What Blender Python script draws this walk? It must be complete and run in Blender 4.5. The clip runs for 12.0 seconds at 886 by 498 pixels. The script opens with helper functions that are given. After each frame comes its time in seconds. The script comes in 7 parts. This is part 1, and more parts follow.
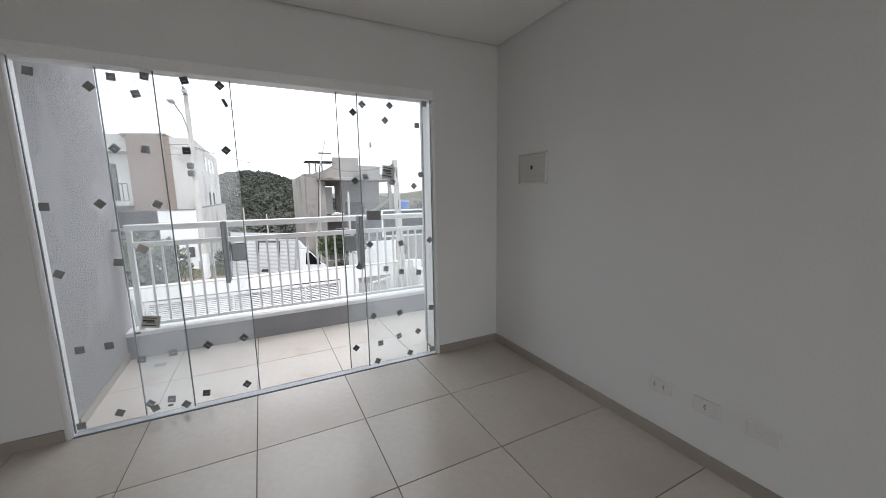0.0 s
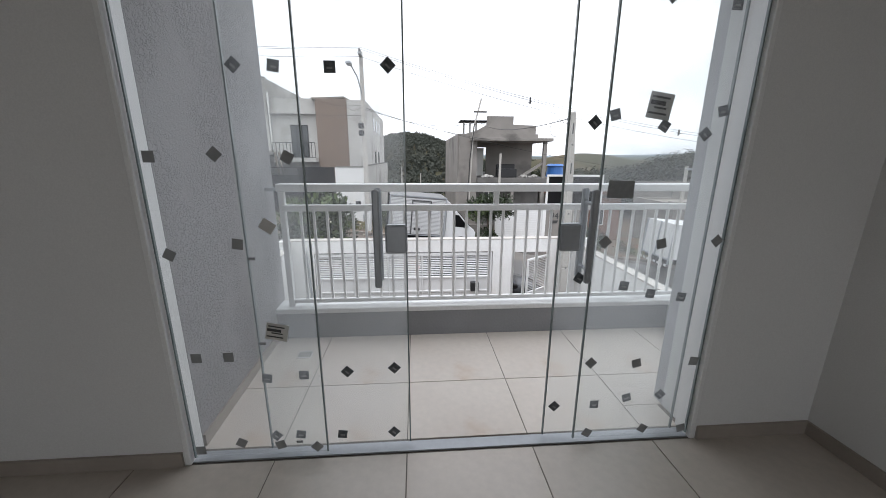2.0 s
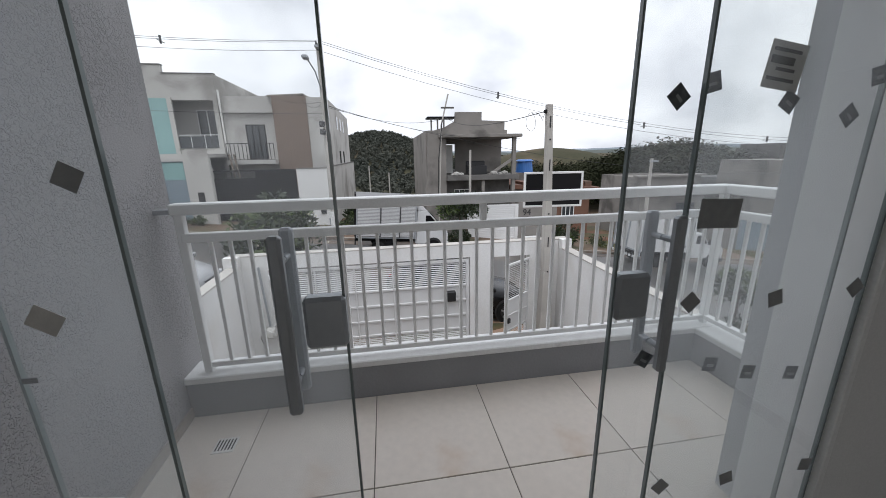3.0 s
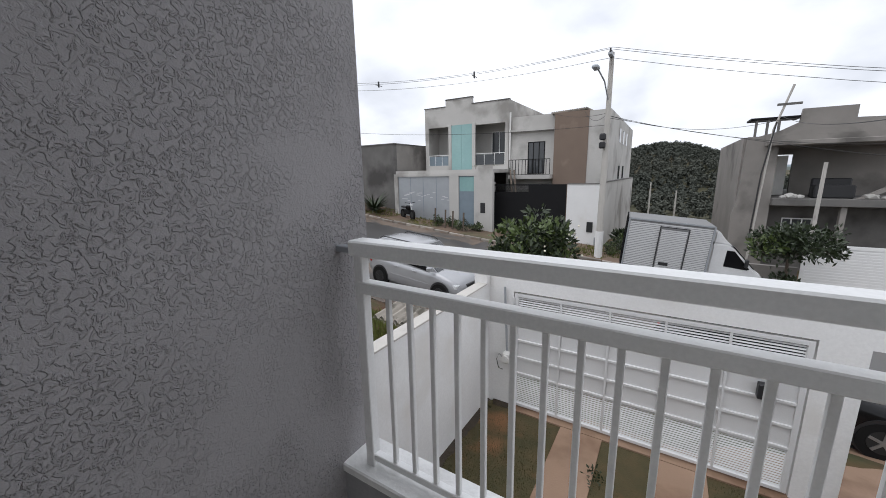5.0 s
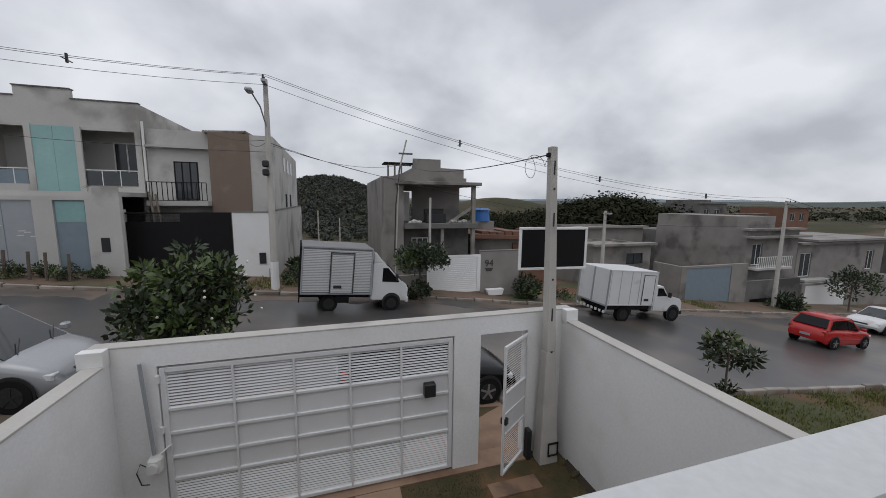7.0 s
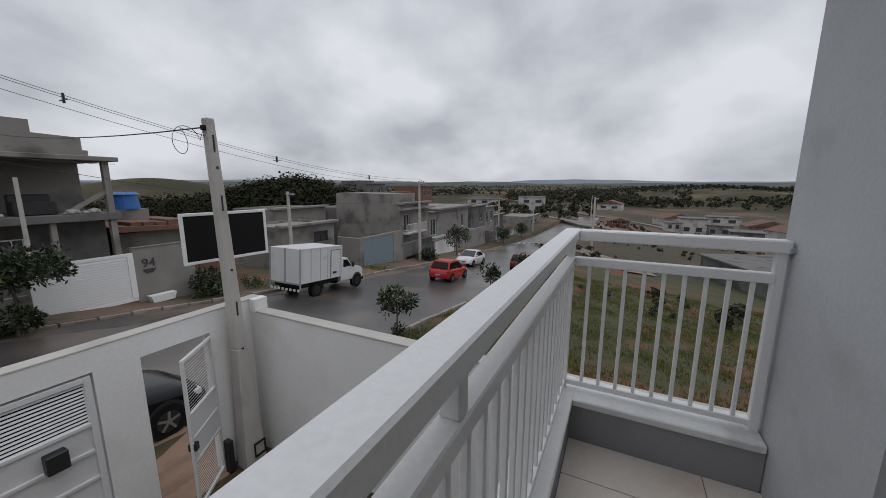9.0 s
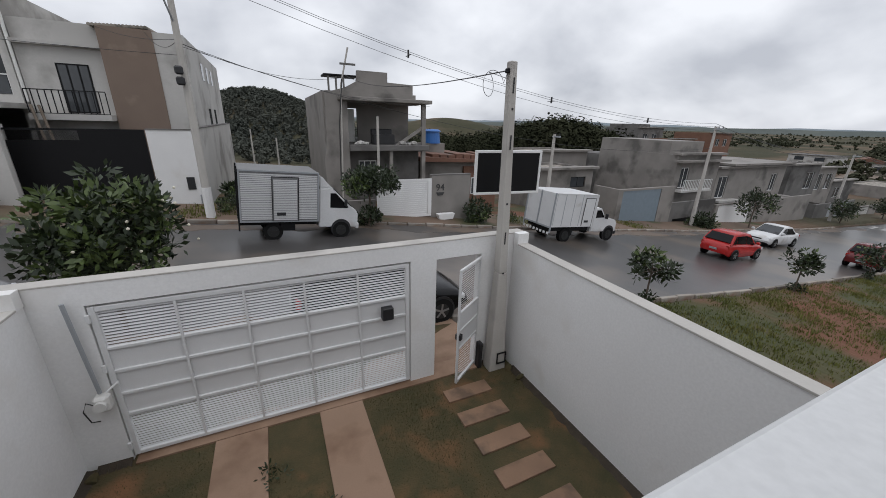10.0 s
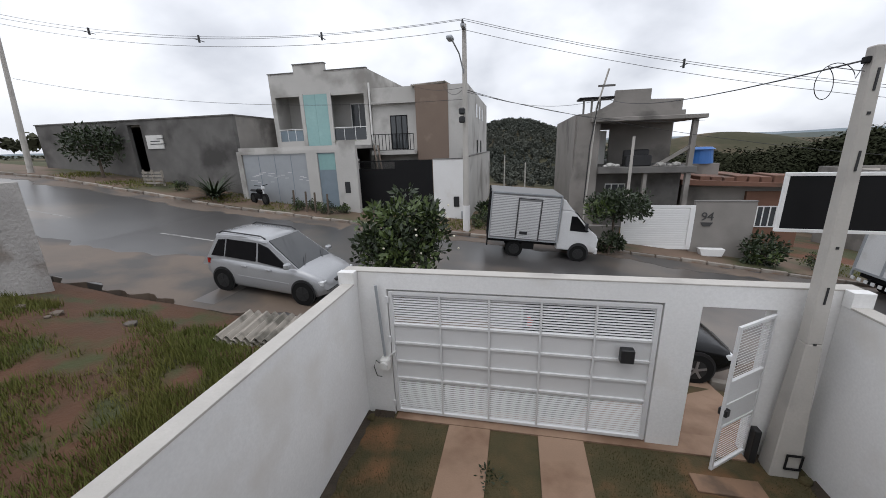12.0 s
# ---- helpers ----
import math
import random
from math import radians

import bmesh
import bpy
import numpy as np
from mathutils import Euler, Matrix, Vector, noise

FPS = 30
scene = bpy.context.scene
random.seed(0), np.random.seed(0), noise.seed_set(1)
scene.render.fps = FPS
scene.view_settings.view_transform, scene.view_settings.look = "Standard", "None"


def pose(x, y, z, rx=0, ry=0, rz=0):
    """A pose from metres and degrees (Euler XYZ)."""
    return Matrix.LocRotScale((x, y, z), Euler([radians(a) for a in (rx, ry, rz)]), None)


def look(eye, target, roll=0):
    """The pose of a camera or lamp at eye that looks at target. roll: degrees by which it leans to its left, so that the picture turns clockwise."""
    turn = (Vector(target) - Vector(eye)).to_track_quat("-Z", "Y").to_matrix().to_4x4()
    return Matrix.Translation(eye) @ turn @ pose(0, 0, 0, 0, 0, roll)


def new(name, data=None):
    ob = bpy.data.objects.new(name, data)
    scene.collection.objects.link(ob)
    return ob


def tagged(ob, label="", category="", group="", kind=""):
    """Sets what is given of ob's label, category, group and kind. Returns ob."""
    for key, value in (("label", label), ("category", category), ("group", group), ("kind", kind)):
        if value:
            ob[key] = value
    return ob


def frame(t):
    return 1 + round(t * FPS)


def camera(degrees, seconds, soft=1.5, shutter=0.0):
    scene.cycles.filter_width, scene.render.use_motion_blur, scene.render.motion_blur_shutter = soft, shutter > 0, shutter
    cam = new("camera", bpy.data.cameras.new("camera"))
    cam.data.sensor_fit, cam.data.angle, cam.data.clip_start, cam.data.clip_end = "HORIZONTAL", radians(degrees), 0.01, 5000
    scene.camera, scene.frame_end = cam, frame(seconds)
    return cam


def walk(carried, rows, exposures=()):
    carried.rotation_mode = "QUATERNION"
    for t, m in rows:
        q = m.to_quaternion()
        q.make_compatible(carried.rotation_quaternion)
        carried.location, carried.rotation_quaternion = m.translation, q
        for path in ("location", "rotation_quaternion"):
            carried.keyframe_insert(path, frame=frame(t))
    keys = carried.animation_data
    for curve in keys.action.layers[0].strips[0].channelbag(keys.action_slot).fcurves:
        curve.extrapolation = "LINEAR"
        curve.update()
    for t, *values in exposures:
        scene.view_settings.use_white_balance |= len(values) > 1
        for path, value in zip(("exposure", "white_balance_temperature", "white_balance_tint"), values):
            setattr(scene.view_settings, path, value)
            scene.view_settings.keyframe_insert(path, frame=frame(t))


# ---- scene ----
cam = camera(101.7, 12.0, soft=0.9)

PATH = [
    (0, (0.928, 0.748, 1.37), (1.811, 2.517, 1.07), -1.0),
    (0.5, (0.949, 0.986, 1.353), (1.341, 2.914, 0.995), 0.4),
    (1, (0.888, 1.323, 1.37), (1.14, 3.288, 1.096), -0.1),
    (1.5, (0.858, 1.648, 1.334), (1.029, 3.611, 0.987), -0.6),
    (2, (0.858, 2.019, 1.341), (1.003, 3.952, 0.851), 0.3),
    (2.5, (0.856, 2.405, 1.352), (1.176, 4.323, 0.883), -1.6),
    (2.7, (0.879, 2.53, 1.358), (1.222, 4.435, 0.857), -1.3),
    (4.3, (0.967, 3.435, 1.373), (0.361, 5.277, 0.885), -1.5),
    (4.5, (0.934, 3.505, 1.365), (0.161, 5.277, 0.853), -2.5),
    (5, (0.831, 3.743, 1.379), (-0.206, 5.405, 0.977), -1.0),
    (5.5, (0.757, 3.916, 1.41), (-0.173, 5.647, 1.042), 0.5),
    (6, (0.642, 4.156, 1.43), (0.2, 6.075, 1.079), -1.7),
    (6.5, (0.701, 4.385, 1.404), (0.603, 6.373, 1.199), -0.4),
    (7, (0.808, 4.474, 1.396), (1.384, 6.371, 1.136), 0.6),
    (7.5, (0.864, 4.472, 1.403), (2.068, 6.052, 1.171), 0.3),
    (7.7, (0.861, 4.47, 1.402), (2.259, 5.883, 1.185), 0.4),
    (9.3, (0.955, 4.429, 1.392), (2.725, 5.286, 1.029), 0.2),
    (9.5, (0.9, 4.472, 1.403), (2.467, 5.631, 0.954), -0.1),
    (10, (0.765, 4.600, 1.390), (1.572, 6.307, 0.730), 1.7),
    (10.5, (0.745, 4.654, 1.362), (1.144, 6.398, 0.469), 2.9),
    (11, (0.740, 4.676, 1.363), (0.910, 6.443, 0.440), 2.7),
    (11.5, (0.689, 4.676, 1.378), (0.693, 6.485, 0.526), 2.1),
    (12, (0.594, 4.665, 1.411), (0.201, 6.549, 0.866), -1.8),
]

EXPOSURES = [(0.0, 1.18), (0.5, 1.16), (1.5, 0.82), (2.0, 0.55), (2.7, 0.12), (4.5, -0.1), (5.0, 0.0), (5.5, -0.22), (6.0, -0.6), (6.5, -0.8), (7.0, -0.74), (7.5, -0.88), (9.5, -0.82), (10.0, -0.5), (10.5, 0.05), (11.5, 0.3), (12.0, -0.22)]
walk(cam, [(t, look(eye, target, roll)) for t, eye, target, roll in PATH], EXPOSURES)

# ---------------------------------------------------------------- world and light
world = bpy.data.worlds.new("overcast_sky")
scene.world = world
world.use_nodes = True
wn, wl = world.node_tree.nodes, world.node_tree.links
wn.clear()


def wnode(kind, **values):
    n = wn.new(kind)
    for k, v in values.items():
        n.inputs[k].default_value = v
    return n


def wmath(op, a, b=None):
    n = wn.new("ShaderNodeMath")
    n.operation = op
    for i, v in enumerate((a, b)):
        if v is None:
            continue
        if isinstance(v, (int, float)):
            n.inputs[i].default_value = v
        else:
            wl.new(v, n.inputs[i])
    return n.outputs[0]


SUN_EL, SUN_AZ = 62, 200
sky = wn.new("ShaderNodeTexSky")
sky.sky_type, sky.sun_disc = "NISHITA", False
sky.sun_elevation, sky.sun_rotation = radians(SUN_EL), radians(SUN_AZ)
coord = wn.new("ShaderNodeTexCoord")
sep = wn.new("ShaderNodeSeparateXYZ")
wl.new(coord.outputs["Generated"], sep.inputs[0])
up = wmath("MAXIMUM", sep.outputs[2], 0.0)
den = wmath("ADD", up, 0.55)
comb = wn.new("ShaderNodeCombineXYZ")
wl.new(wmath("DIVIDE", sep.outputs[0], den), comb.inputs[0])
wl.new(wmath("DIVIDE", sep.outputs[1], den), comb.inputs[1])
clouds = wnode("ShaderNodeTexNoise", Scale=2.2, Detail=7.0, Roughness=0.48, Distortion=0.1)
wl.new(comb.outputs[0], clouds.inputs["Vector"])
ramp = wn.new("ShaderNodeValToRGB")
ramp.color_ramp.elements[0].position, ramp.color_ramp.elements[0].color = 0.36, (0.650, 0.680, 0.755, 1)
ramp.color_ramp.elements[1].position, ramp.color_ramp.elements[1].color = 0.64, (1.105, 1.135, 1.205, 1)
wl.new(clouds.outputs["Fac"], ramp.inputs[0])
lift = wmath("ADD", wmath("MULTIPLY", wmath("POWER", up, 2.0), 0.9), 1.20)
cloud_bg, sky_bg, mixer, wout = wn.new("ShaderNodeBackground"), wn.new("ShaderNodeBackground"), wn.new("ShaderNodeMixShader"), wn.new("ShaderNodeOutputWorld")
wl.new(ramp.outputs[0], cloud_bg.inputs[0])
wl.new(lift, cloud_bg.inputs[1])
wl.new(sky.outputs[0], sky_bg.inputs[0])
sky_bg.inputs[1].default_value = 0.08
mixer.inputs[0].default_value = 0.93
wl.new(sky_bg.outputs[0], mixer.inputs[1])
wl.new(cloud_bg.outputs[0], mixer.inputs[2])
wl.new(mixer.outputs[0], wout.inputs[0])

sun = new("sun", bpy.data.lights.new("sun", "SUN"))
sun.data.energy, sun.data.angle, sun.data.color = 0.6, radians(40), (1.0, 0.98, 0.96)
sun.matrix_world = look((0, 0, 0), (-math.sin(radians(SUN_AZ)) * math.cos(radians(SUN_EL)), -math.cos(radians(SUN_AZ)) * math.cos(radians(SUN_EL)), -math.sin(radians(SUN_EL))))


# daylight through the wide opening in the back wall
back_light = new("back_opening_light", bpy.data.lights.new("back_opening_light", "AREA"))
back_light.data.shape, back_light.data.size, back_light.data.size_y = "RECTANGLE", 2.7, 2.2
back_light.data.energy, back_light.data.color = 13, (0.97, 0.985, 1.0)
back_light.matrix_world = look((0.9, -4.3, 1.15), (0.9, 0, 1.15))


# ---------------------------------------------------------------- materials
def material(name, c1, c2=None, rough=0.7, metal=0.0, scale=3.0, fine=60.0, bump=0.1, stain=None, stain_scale=0.8, stain_at=0.58, vary=0.0, spec=0.5, depth=0.01):
    """Colour mixed at two scales, with grain in the relief, and stains where stain is given."""
    m = bpy.data.materials.new(name)
    m.use_nodes = True
    n, l = m.node_tree.nodes, m.node_tree.links
    b = n["Principled BSDF"]
    b.inputs["Roughness"].default_value, b.inputs["Metallic"].default_value = rough, metal
    b.inputs["Specular IOR Level"].default_value = spec
    tc = n.new("ShaderNodeTexCoord")
    c2 = c2 or tuple(v * 0.86 for v in c1)

    def noise_tex(s, detail=4.0):
        t = n.new("ShaderNodeTexNoise")
        t.inputs["Scale"].default_value, t.inputs["Detail"].default_value = s, detail
        l.new(tc.outputs["Object"], t.inputs["Vector"])
        return t.outputs["Fac"]

    def mix(f, a, c):
        x = n.new("ShaderNodeMix")
        x.data_type = "RGBA"
        l.new(f, x.inputs[0])
        for i, v in ((6, a), (7, c)):
            if isinstance(v, tuple):
                x.inputs[i].default_value = (*v, 1)
            else:
                l.new(v, x.inputs[i])
        return x.outputs[2]

    def curve(f, lo, hi):
        x = n.new("ShaderNodeMapRange")
        x.inputs[1].default_value, x.inputs[2].default_value = lo, hi
        l.new(f, x.inputs[0])
        return x.outputs[0]

    big, small = noise_tex(scale), noise_tex(fine, 3.0)
    col = mix(curve(big, 0.3, 0.7), c1, c2)
    col = mix(curve(small, 0.2, 1.2), col, tuple(v * 0.8 for v in c1))
    if stain:
        col = mix(curve(noise_tex(stain_scale, 6.0), stain_at - 0.05, stain_at + 0.09), col, stain)
    if vary:
        info, hsv = n.new("ShaderNodeObjectInfo"), n.new("ShaderNodeHueSaturation")
        mr = n.new("ShaderNodeMapRange")
        mr.inputs[3].default_value, mr.inputs[4].default_value = 1 - vary, 1 + vary
        l.new(info.outputs["Random"], mr.inputs[0])
        l.new(mr.outputs[0], hsv.inputs["Value"])
        l.new(col, hsv.inputs["Color"])
        col = hsv.outputs[0]
    l.new(col, b.inputs["Base Color"])
    if bump:
        bp = n.new("ShaderNodeBump")
        bp.inputs["Strength"].default_value, bp.inputs["Distance"].default_value = bump, depth
        l.new(small, bp.inputs["Height"])
        l.new(bp.outputs[0], b.inputs["Normal"])
    return m


def glass(name, tint=(0.93, 0.97, 0.96), dust=0.06):
    """Clear plate glass, glossier at a slant."""
    m = bpy.data.materials.new(name)
    m.use_nodes = True
    n, l = m.node_tree.nodes, m.node_tree.links
    n.clear()
    o, g, t, mx, f = (n.new("ShaderNode" + k) for k in ("OutputMaterial", "BsdfGlossy", "BsdfTransparent", "MixShader", "LayerWeight"))
    t.inputs[0].default_value = (*tint, 1)
    g.inputs["Roughness"].default_value = 0.0
    p, q = n.new("ShaderNodeMath"), n.new("ShaderNodeMath")
    p.operation, q.operation = "POWER", "MULTIPLY_ADD"
    p.inputs[1].default_value = 4.0
    q.inputs[1].default_value, q.inputs[2].default_value = 0.9, 0.018
    l.new(f.outputs["Facing"], p.inputs[0])
    l.new(p.outputs[0], q.inputs[0])
    l.new(q.outputs[0], mx.inputs[0])
    l.new(t.outputs[0], mx.inputs[1])
    l.new(g.outputs[0], mx.inputs[2])
    film, thru, halves, dusty = (n.new("ShaderNode" + k) for k in ("BsdfDiffuse", "BsdfTranslucent", "MixShader", "MixShader"))
    for s in (film, thru):
        s.inputs[0].default_value = (0.85, 0.87, 0.9, 1)
    smear, span = n.new("ShaderNodeTexNoise"), n.new("ShaderNodeMapRange")
    smear.inputs["Scale"].default_value, smear.inputs["Detail"].default_value = 2.5, 4.0
    span.inputs[1].default_value, span.inputs[2].default_value, span.inputs[3].default_value, span.inputs[4].default_value = 0.3, 0.7, dust * 0.5, dust * 1.5
    halves.inputs[0].default_value = 0.6
    l.new(film.outputs[0], halves.inputs[1])
    l.new(thru.outputs[0], halves.inputs[2])
    l.new(smear.outputs["Fac"], span.inputs[0])
    l.new(span.outputs[0], dusty.inputs[0])
    l.new(mx.outputs[0], dusty.inputs[1])
    l.new(halves.outputs[0], dusty.inputs[2])
    l.new(dusty.outputs[0], o.inputs[0])
    return m


M = {}
M["wall_paint"] = material("wall_paint", (0.75, 0.745, 0.735), (0.70, 0.695, 0.685), 0.85, scale=1.2, fine=180, bump=0.05, depth=0.004)
M["ceiling_paint"] = material("ceiling_paint", (0.82, 0.81, 0.80), (0.79, 0.78, 0.77), 0.9, scale=1.0, fine=150, bump=0.03, depth=0.003)
M["tile"] = material("tile", (0.56, 0.505, 0.445), (0.52, 0.465, 0.405), 0.22, scale=1.4, fine=25, bump=0.01, vary=0.03, stain=(0.47, 0.415, 0.355), stain_scale=1.1, stain_at=0.6, depth=0.002)
M["balcony_tile"] = material("balcony_tile", (0.68, 0.62, 0.55), (0.63, 0.56, 0.49), 0.35, scale=2.2, fine=25, bump=0.02, vary=0.03, stain=(0.52, 0.38, 0.27), stain_scale=1.6, stain_at=0.66, depth=0.002)
M["grout"] = material("grout", (0.17, 0.15, 0.13), rough=0.9, fine=80)
M["baseboard"] = material("baseboard", (0.36, 0.315, 0.275), rough=0.35, fine=30, bump=0.02)
M["white_metal"] = material("white_metal", (0.82, 0.82, 0.81), (0.79, 0.79, 0.785), 0.38, scale=2.5, fine=90, bump=0.02, depth=0.002)
M["gate_paint"] = material("gate_paint", (0.68, 0.68, 0.68), (0.64, 0.64, 0.64), 0.45, scale=2.5, fine=90, bump=0.02, depth=0.002)
M["ledge_paint"] = material("ledge_paint", (0.78, 0.78, 0.77), (0.70, 0.70, 0.69), 0.8, scale=4, fine=40, bump=0.35, stain=(0.50, 0.49, 0.48), stain_scale=3.5, stain_at=0.66)
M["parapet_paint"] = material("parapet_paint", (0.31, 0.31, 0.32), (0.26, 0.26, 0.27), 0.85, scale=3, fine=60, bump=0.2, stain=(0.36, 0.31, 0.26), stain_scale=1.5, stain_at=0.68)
M["white_render"] = material("white_render", (0.78, 0.775, 0.765), (0.73, 0.725, 0.715), 0.88, scale=1.1, fine=35, bump=0.12, stain=(0.64, 0.62, 0.59), stain_scale=0.9, stain_at=0.64)
M["cement"] = material("cement", (0.17, 0.163, 0.155), (0.108, 0.103, 0.098), 0.92, scale=1.1, fine=24, bump=0.3, stain=(0.062, 0.058, 0.055), stain_scale=0.45, stain_at=0.56)
M["pale_cement"] = material("pale_cement", (0.285, 0.265, 0.245), (0.20, 0.187, 0.172), 0.92, scale=0.8, fine=20, bump=0.25, stain=(0.12, 0.112, 0.103), stain_scale=0.5, stain_at=0.57)
M["house_white"] = material("house_white", (0.53, 0.515, 0.49), (0.43, 0.417, 0.395), 0.88, scale=0.5, fine=14, bump=0.1, stain=(0.27, 0.257, 0.238), stain_scale=0.42, stain_at=0.57)
M["house_brown"] = material("house_brown", (0.215, 0.16, 0.125), (0.19, 0.14, 0.11), 0.85, scale=0.9, fine=20, bump=0.1, stain=(0.27, 0.21, 0.165), stain_scale=0.8, stain_at=0.66)
M["teal_glass"] = material("teal_glass", (0.27, 0.44, 0.43), (0.22, 0.38, 0.375), 0.12, scale=0.7, fine=8, bump=0.0)
M["dark_glass"] = material("dark_glass", (0.008, 0.008, 0.009), rough=0.08, scale=1, fine=5, bump=0.0, spec=0.18)
M["screen_glass"] = material("screen_glass", (0.035, 0.038, 0.042), (0.02, 0.023, 0.026), 0.04, scale=1.5, fine=4, bump=0.0, spec=0.5)
M["window_glass"] = material("window_glass", (0.045, 0.05, 0.055), (0.07, 0.075, 0.08), 0.08, scale=1, fine=4, bump=0.0)
M["black_metal"] = material("black_metal", (0.012, 0.012, 0.013), rough=0.55, fine=40, bump=0.05, spec=0.15)
M["black_plastic"] = material("black_plastic", (0.02, 0.02, 0.022), rough=0.5, fine=80, bump=0.1, depth=0.002)
M["grey_metal"] = material("grey_metal", (0.38, 0.40, 0.42), (0.34, 0.36, 0.38), 0.4, metal=0.3, fine=50, bump=0.03)
M["steel"] = material("steel", (0.55, 0.55, 0.55), rough=0.3, metal=0.9, fine=80, bump=0.03)
M["bluegrey_metal"] = material("bluegrey_metal", (0.20, 0.25, 0.29), (0.17, 0.215, 0.25), 0.5, fine=30, bump=0.05)
M["pole_concrete"] = material("pole_concrete", (0.50, 0.475, 0.44), (0.42, 0.40, 0.37), 0.9, scale=2.0, fine=35, bump=0.25, stain=(0.34, 0.32, 0.30), stain_scale=1.2, stain_at=0.62)
M["wire"] = material("wire", (0.03, 0.03, 0.03), rough=0.6, bump=0)
M["asphalt"] = material("asphalt", (0.084, 0.080, 0.077), (0.052, 0.049, 0.049), 0.30, scale=0.35, fine=22, bump=0.15, stain=(0.13, 0.107, 0.088), stain_scale=0.22, stain_at=0.55, depth=0.006)
M["road_dirt"] = material("road_dirt", (0.155, 0.115, 0.086), (0.10, 0.078, 0.061), 0.6, scale=0.5, fine=12, bump=0.3, stain=(0.062, 0.056, 0.051), stain_scale=0.45, stain_at=0.52)
M["road_paint"] = material("road_paint", (0.36, 0.355, 0.34), (0.25, 0.245, 0.235), 0.7, scale=4, fine=30, stain=(0.10, 0.095, 0.09), stain_scale=3, stain_at=0.56)
M["kerb"] = material("kerb", (0.30, 0.27, 0.235), (0.20, 0.175, 0.15), 0.9, scale=2.5, fine=30, bump=0.4, stain=(0.20, 0.13, 0.09), stain_scale=1.3, stain_at=0.5, vary=0.25)
M["sidewalk"] = material("sidewalk", (0.165, 0.108, 0.074), (0.105, 0.074, 0.05), 0.8, scale=0.6, fine=14, bump=0.4, stain=(0.055, 0.056, 0.022), stain_scale=0.33, stain_at=0.55)
M["concrete_strip"] = material("concrete_strip", (0.30, 0.195, 0.132), (0.245, 0.16, 0.108), 0.85, scale=1.6, fine=45, bump=0.2, stain=(0.175, 0.103, 0.064), stain_scale=1.2, stain_at=0.56)
M["stone_slab"] = material("stone_slab", (0.245, 0.148, 0.093), (0.185, 0.114, 0.073), 0.85, scale=2.5, fine=40, bump=0.25, vary=0.14, stain=(0.125, 0.082, 0.055), stain_scale=3.0, stain_at=0.55)
M["yard_soil"] = material("yard_soil", (0.046, 0.043, 0.016), (0.094, 0.064, 0.028), 0.95, scale=3.2, fine=45, bump=0.9, stain=(0.165, 0.082, 0.036), stain_scale=1.1, stain_at=0.585)
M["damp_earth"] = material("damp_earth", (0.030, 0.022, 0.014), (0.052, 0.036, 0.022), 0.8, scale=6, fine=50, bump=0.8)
M["lot_earth"] = material("lot_earth", (0.095, 0.042, 0.021), (0.060, 0.031, 0.016), 0.95, scale=1.4, fine=16, bump=0.7, stain=(0.046, 0.050, 0.017), stain_scale=1.1, stain_at=0.55, depth=0.03)
M["grass"] = material("grass", (0.040, 0.050, 0.014), (0.075, 0.062, 0.025), 0.95, scale=0.5, fine=5, bump=0.6, stain=(0.125, 0.052, 0.027), stain_scale=0.30, stain_at=0.52, depth=0.05)
M["grass_blade"] = material("grass_blade", (0.080, 0.100, 0.014), (0.158, 0.140, 0.030), 0.8, scale=0.7, fine=6, bump=0)
M["turf_blade"] = material("turf_blade", (0.044, 0.052, 0.011), (0.090, 0.070, 0.024), 0.85, scale=3.5, fine=30, bump=0)
M["leaf"] = material("leaf", (0.016, 0.027, 0.009), (0.030, 0.046, 0.014), 0.5, scale=2.5, fine=15, bump=0)
M["leaf_light"] = material("leaf_light", (0.06, 0.09, 0.022), (0.085, 0.12, 0.03), 0.5, scale=3, fine=15, bump=0)
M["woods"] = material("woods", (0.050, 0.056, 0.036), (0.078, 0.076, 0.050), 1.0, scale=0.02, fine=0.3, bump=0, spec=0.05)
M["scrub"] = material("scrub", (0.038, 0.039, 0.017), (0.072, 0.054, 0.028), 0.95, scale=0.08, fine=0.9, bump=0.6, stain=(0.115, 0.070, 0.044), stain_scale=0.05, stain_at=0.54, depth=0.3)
# lighter and greyer than near leaves, with distance haze in the colour
M["hill_leaf_hazed"] = material("hill_leaf_hazed", (0.068, 0.075, 0.064), (0.094, 0.097, 0.080), 1.0, scale=0.045, fine=0.4, bump=0, spec=0.05)
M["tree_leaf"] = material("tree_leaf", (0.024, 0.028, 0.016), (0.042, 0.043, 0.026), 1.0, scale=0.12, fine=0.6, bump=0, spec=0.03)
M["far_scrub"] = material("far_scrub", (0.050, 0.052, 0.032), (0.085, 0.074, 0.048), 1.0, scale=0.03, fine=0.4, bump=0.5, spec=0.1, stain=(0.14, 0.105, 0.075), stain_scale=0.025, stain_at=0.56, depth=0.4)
# distance haze mixed into both colours, paler and bluer on the farther one
M["near_hazed_range"] = material("near_hazed_range", (0.105, 0.120, 0.115), (0.140, 0.148, 0.132), 1.0, scale=0.008, fine=0.06, bump=0, spec=0.0)
M["far_hazed_range"] = material("far_hazed_range", (0.21, 0.245, 0.27), (0.235, 0.268, 0.288), 1.0, scale=0.004, fine=0.03, bump=0, spec=0.0)
M["dirt_track"] = material("dirt_track", (0.25, 0.205, 0.165), (0.17, 0.13, 0.10), 0.95, scale=0.3, fine=3, bump=0.3)
M["dark_box"] = material("dark_box", (0.17, 0.17, 0.17), rough=0.6, scale=1.5, fine=25, bump=0.03)
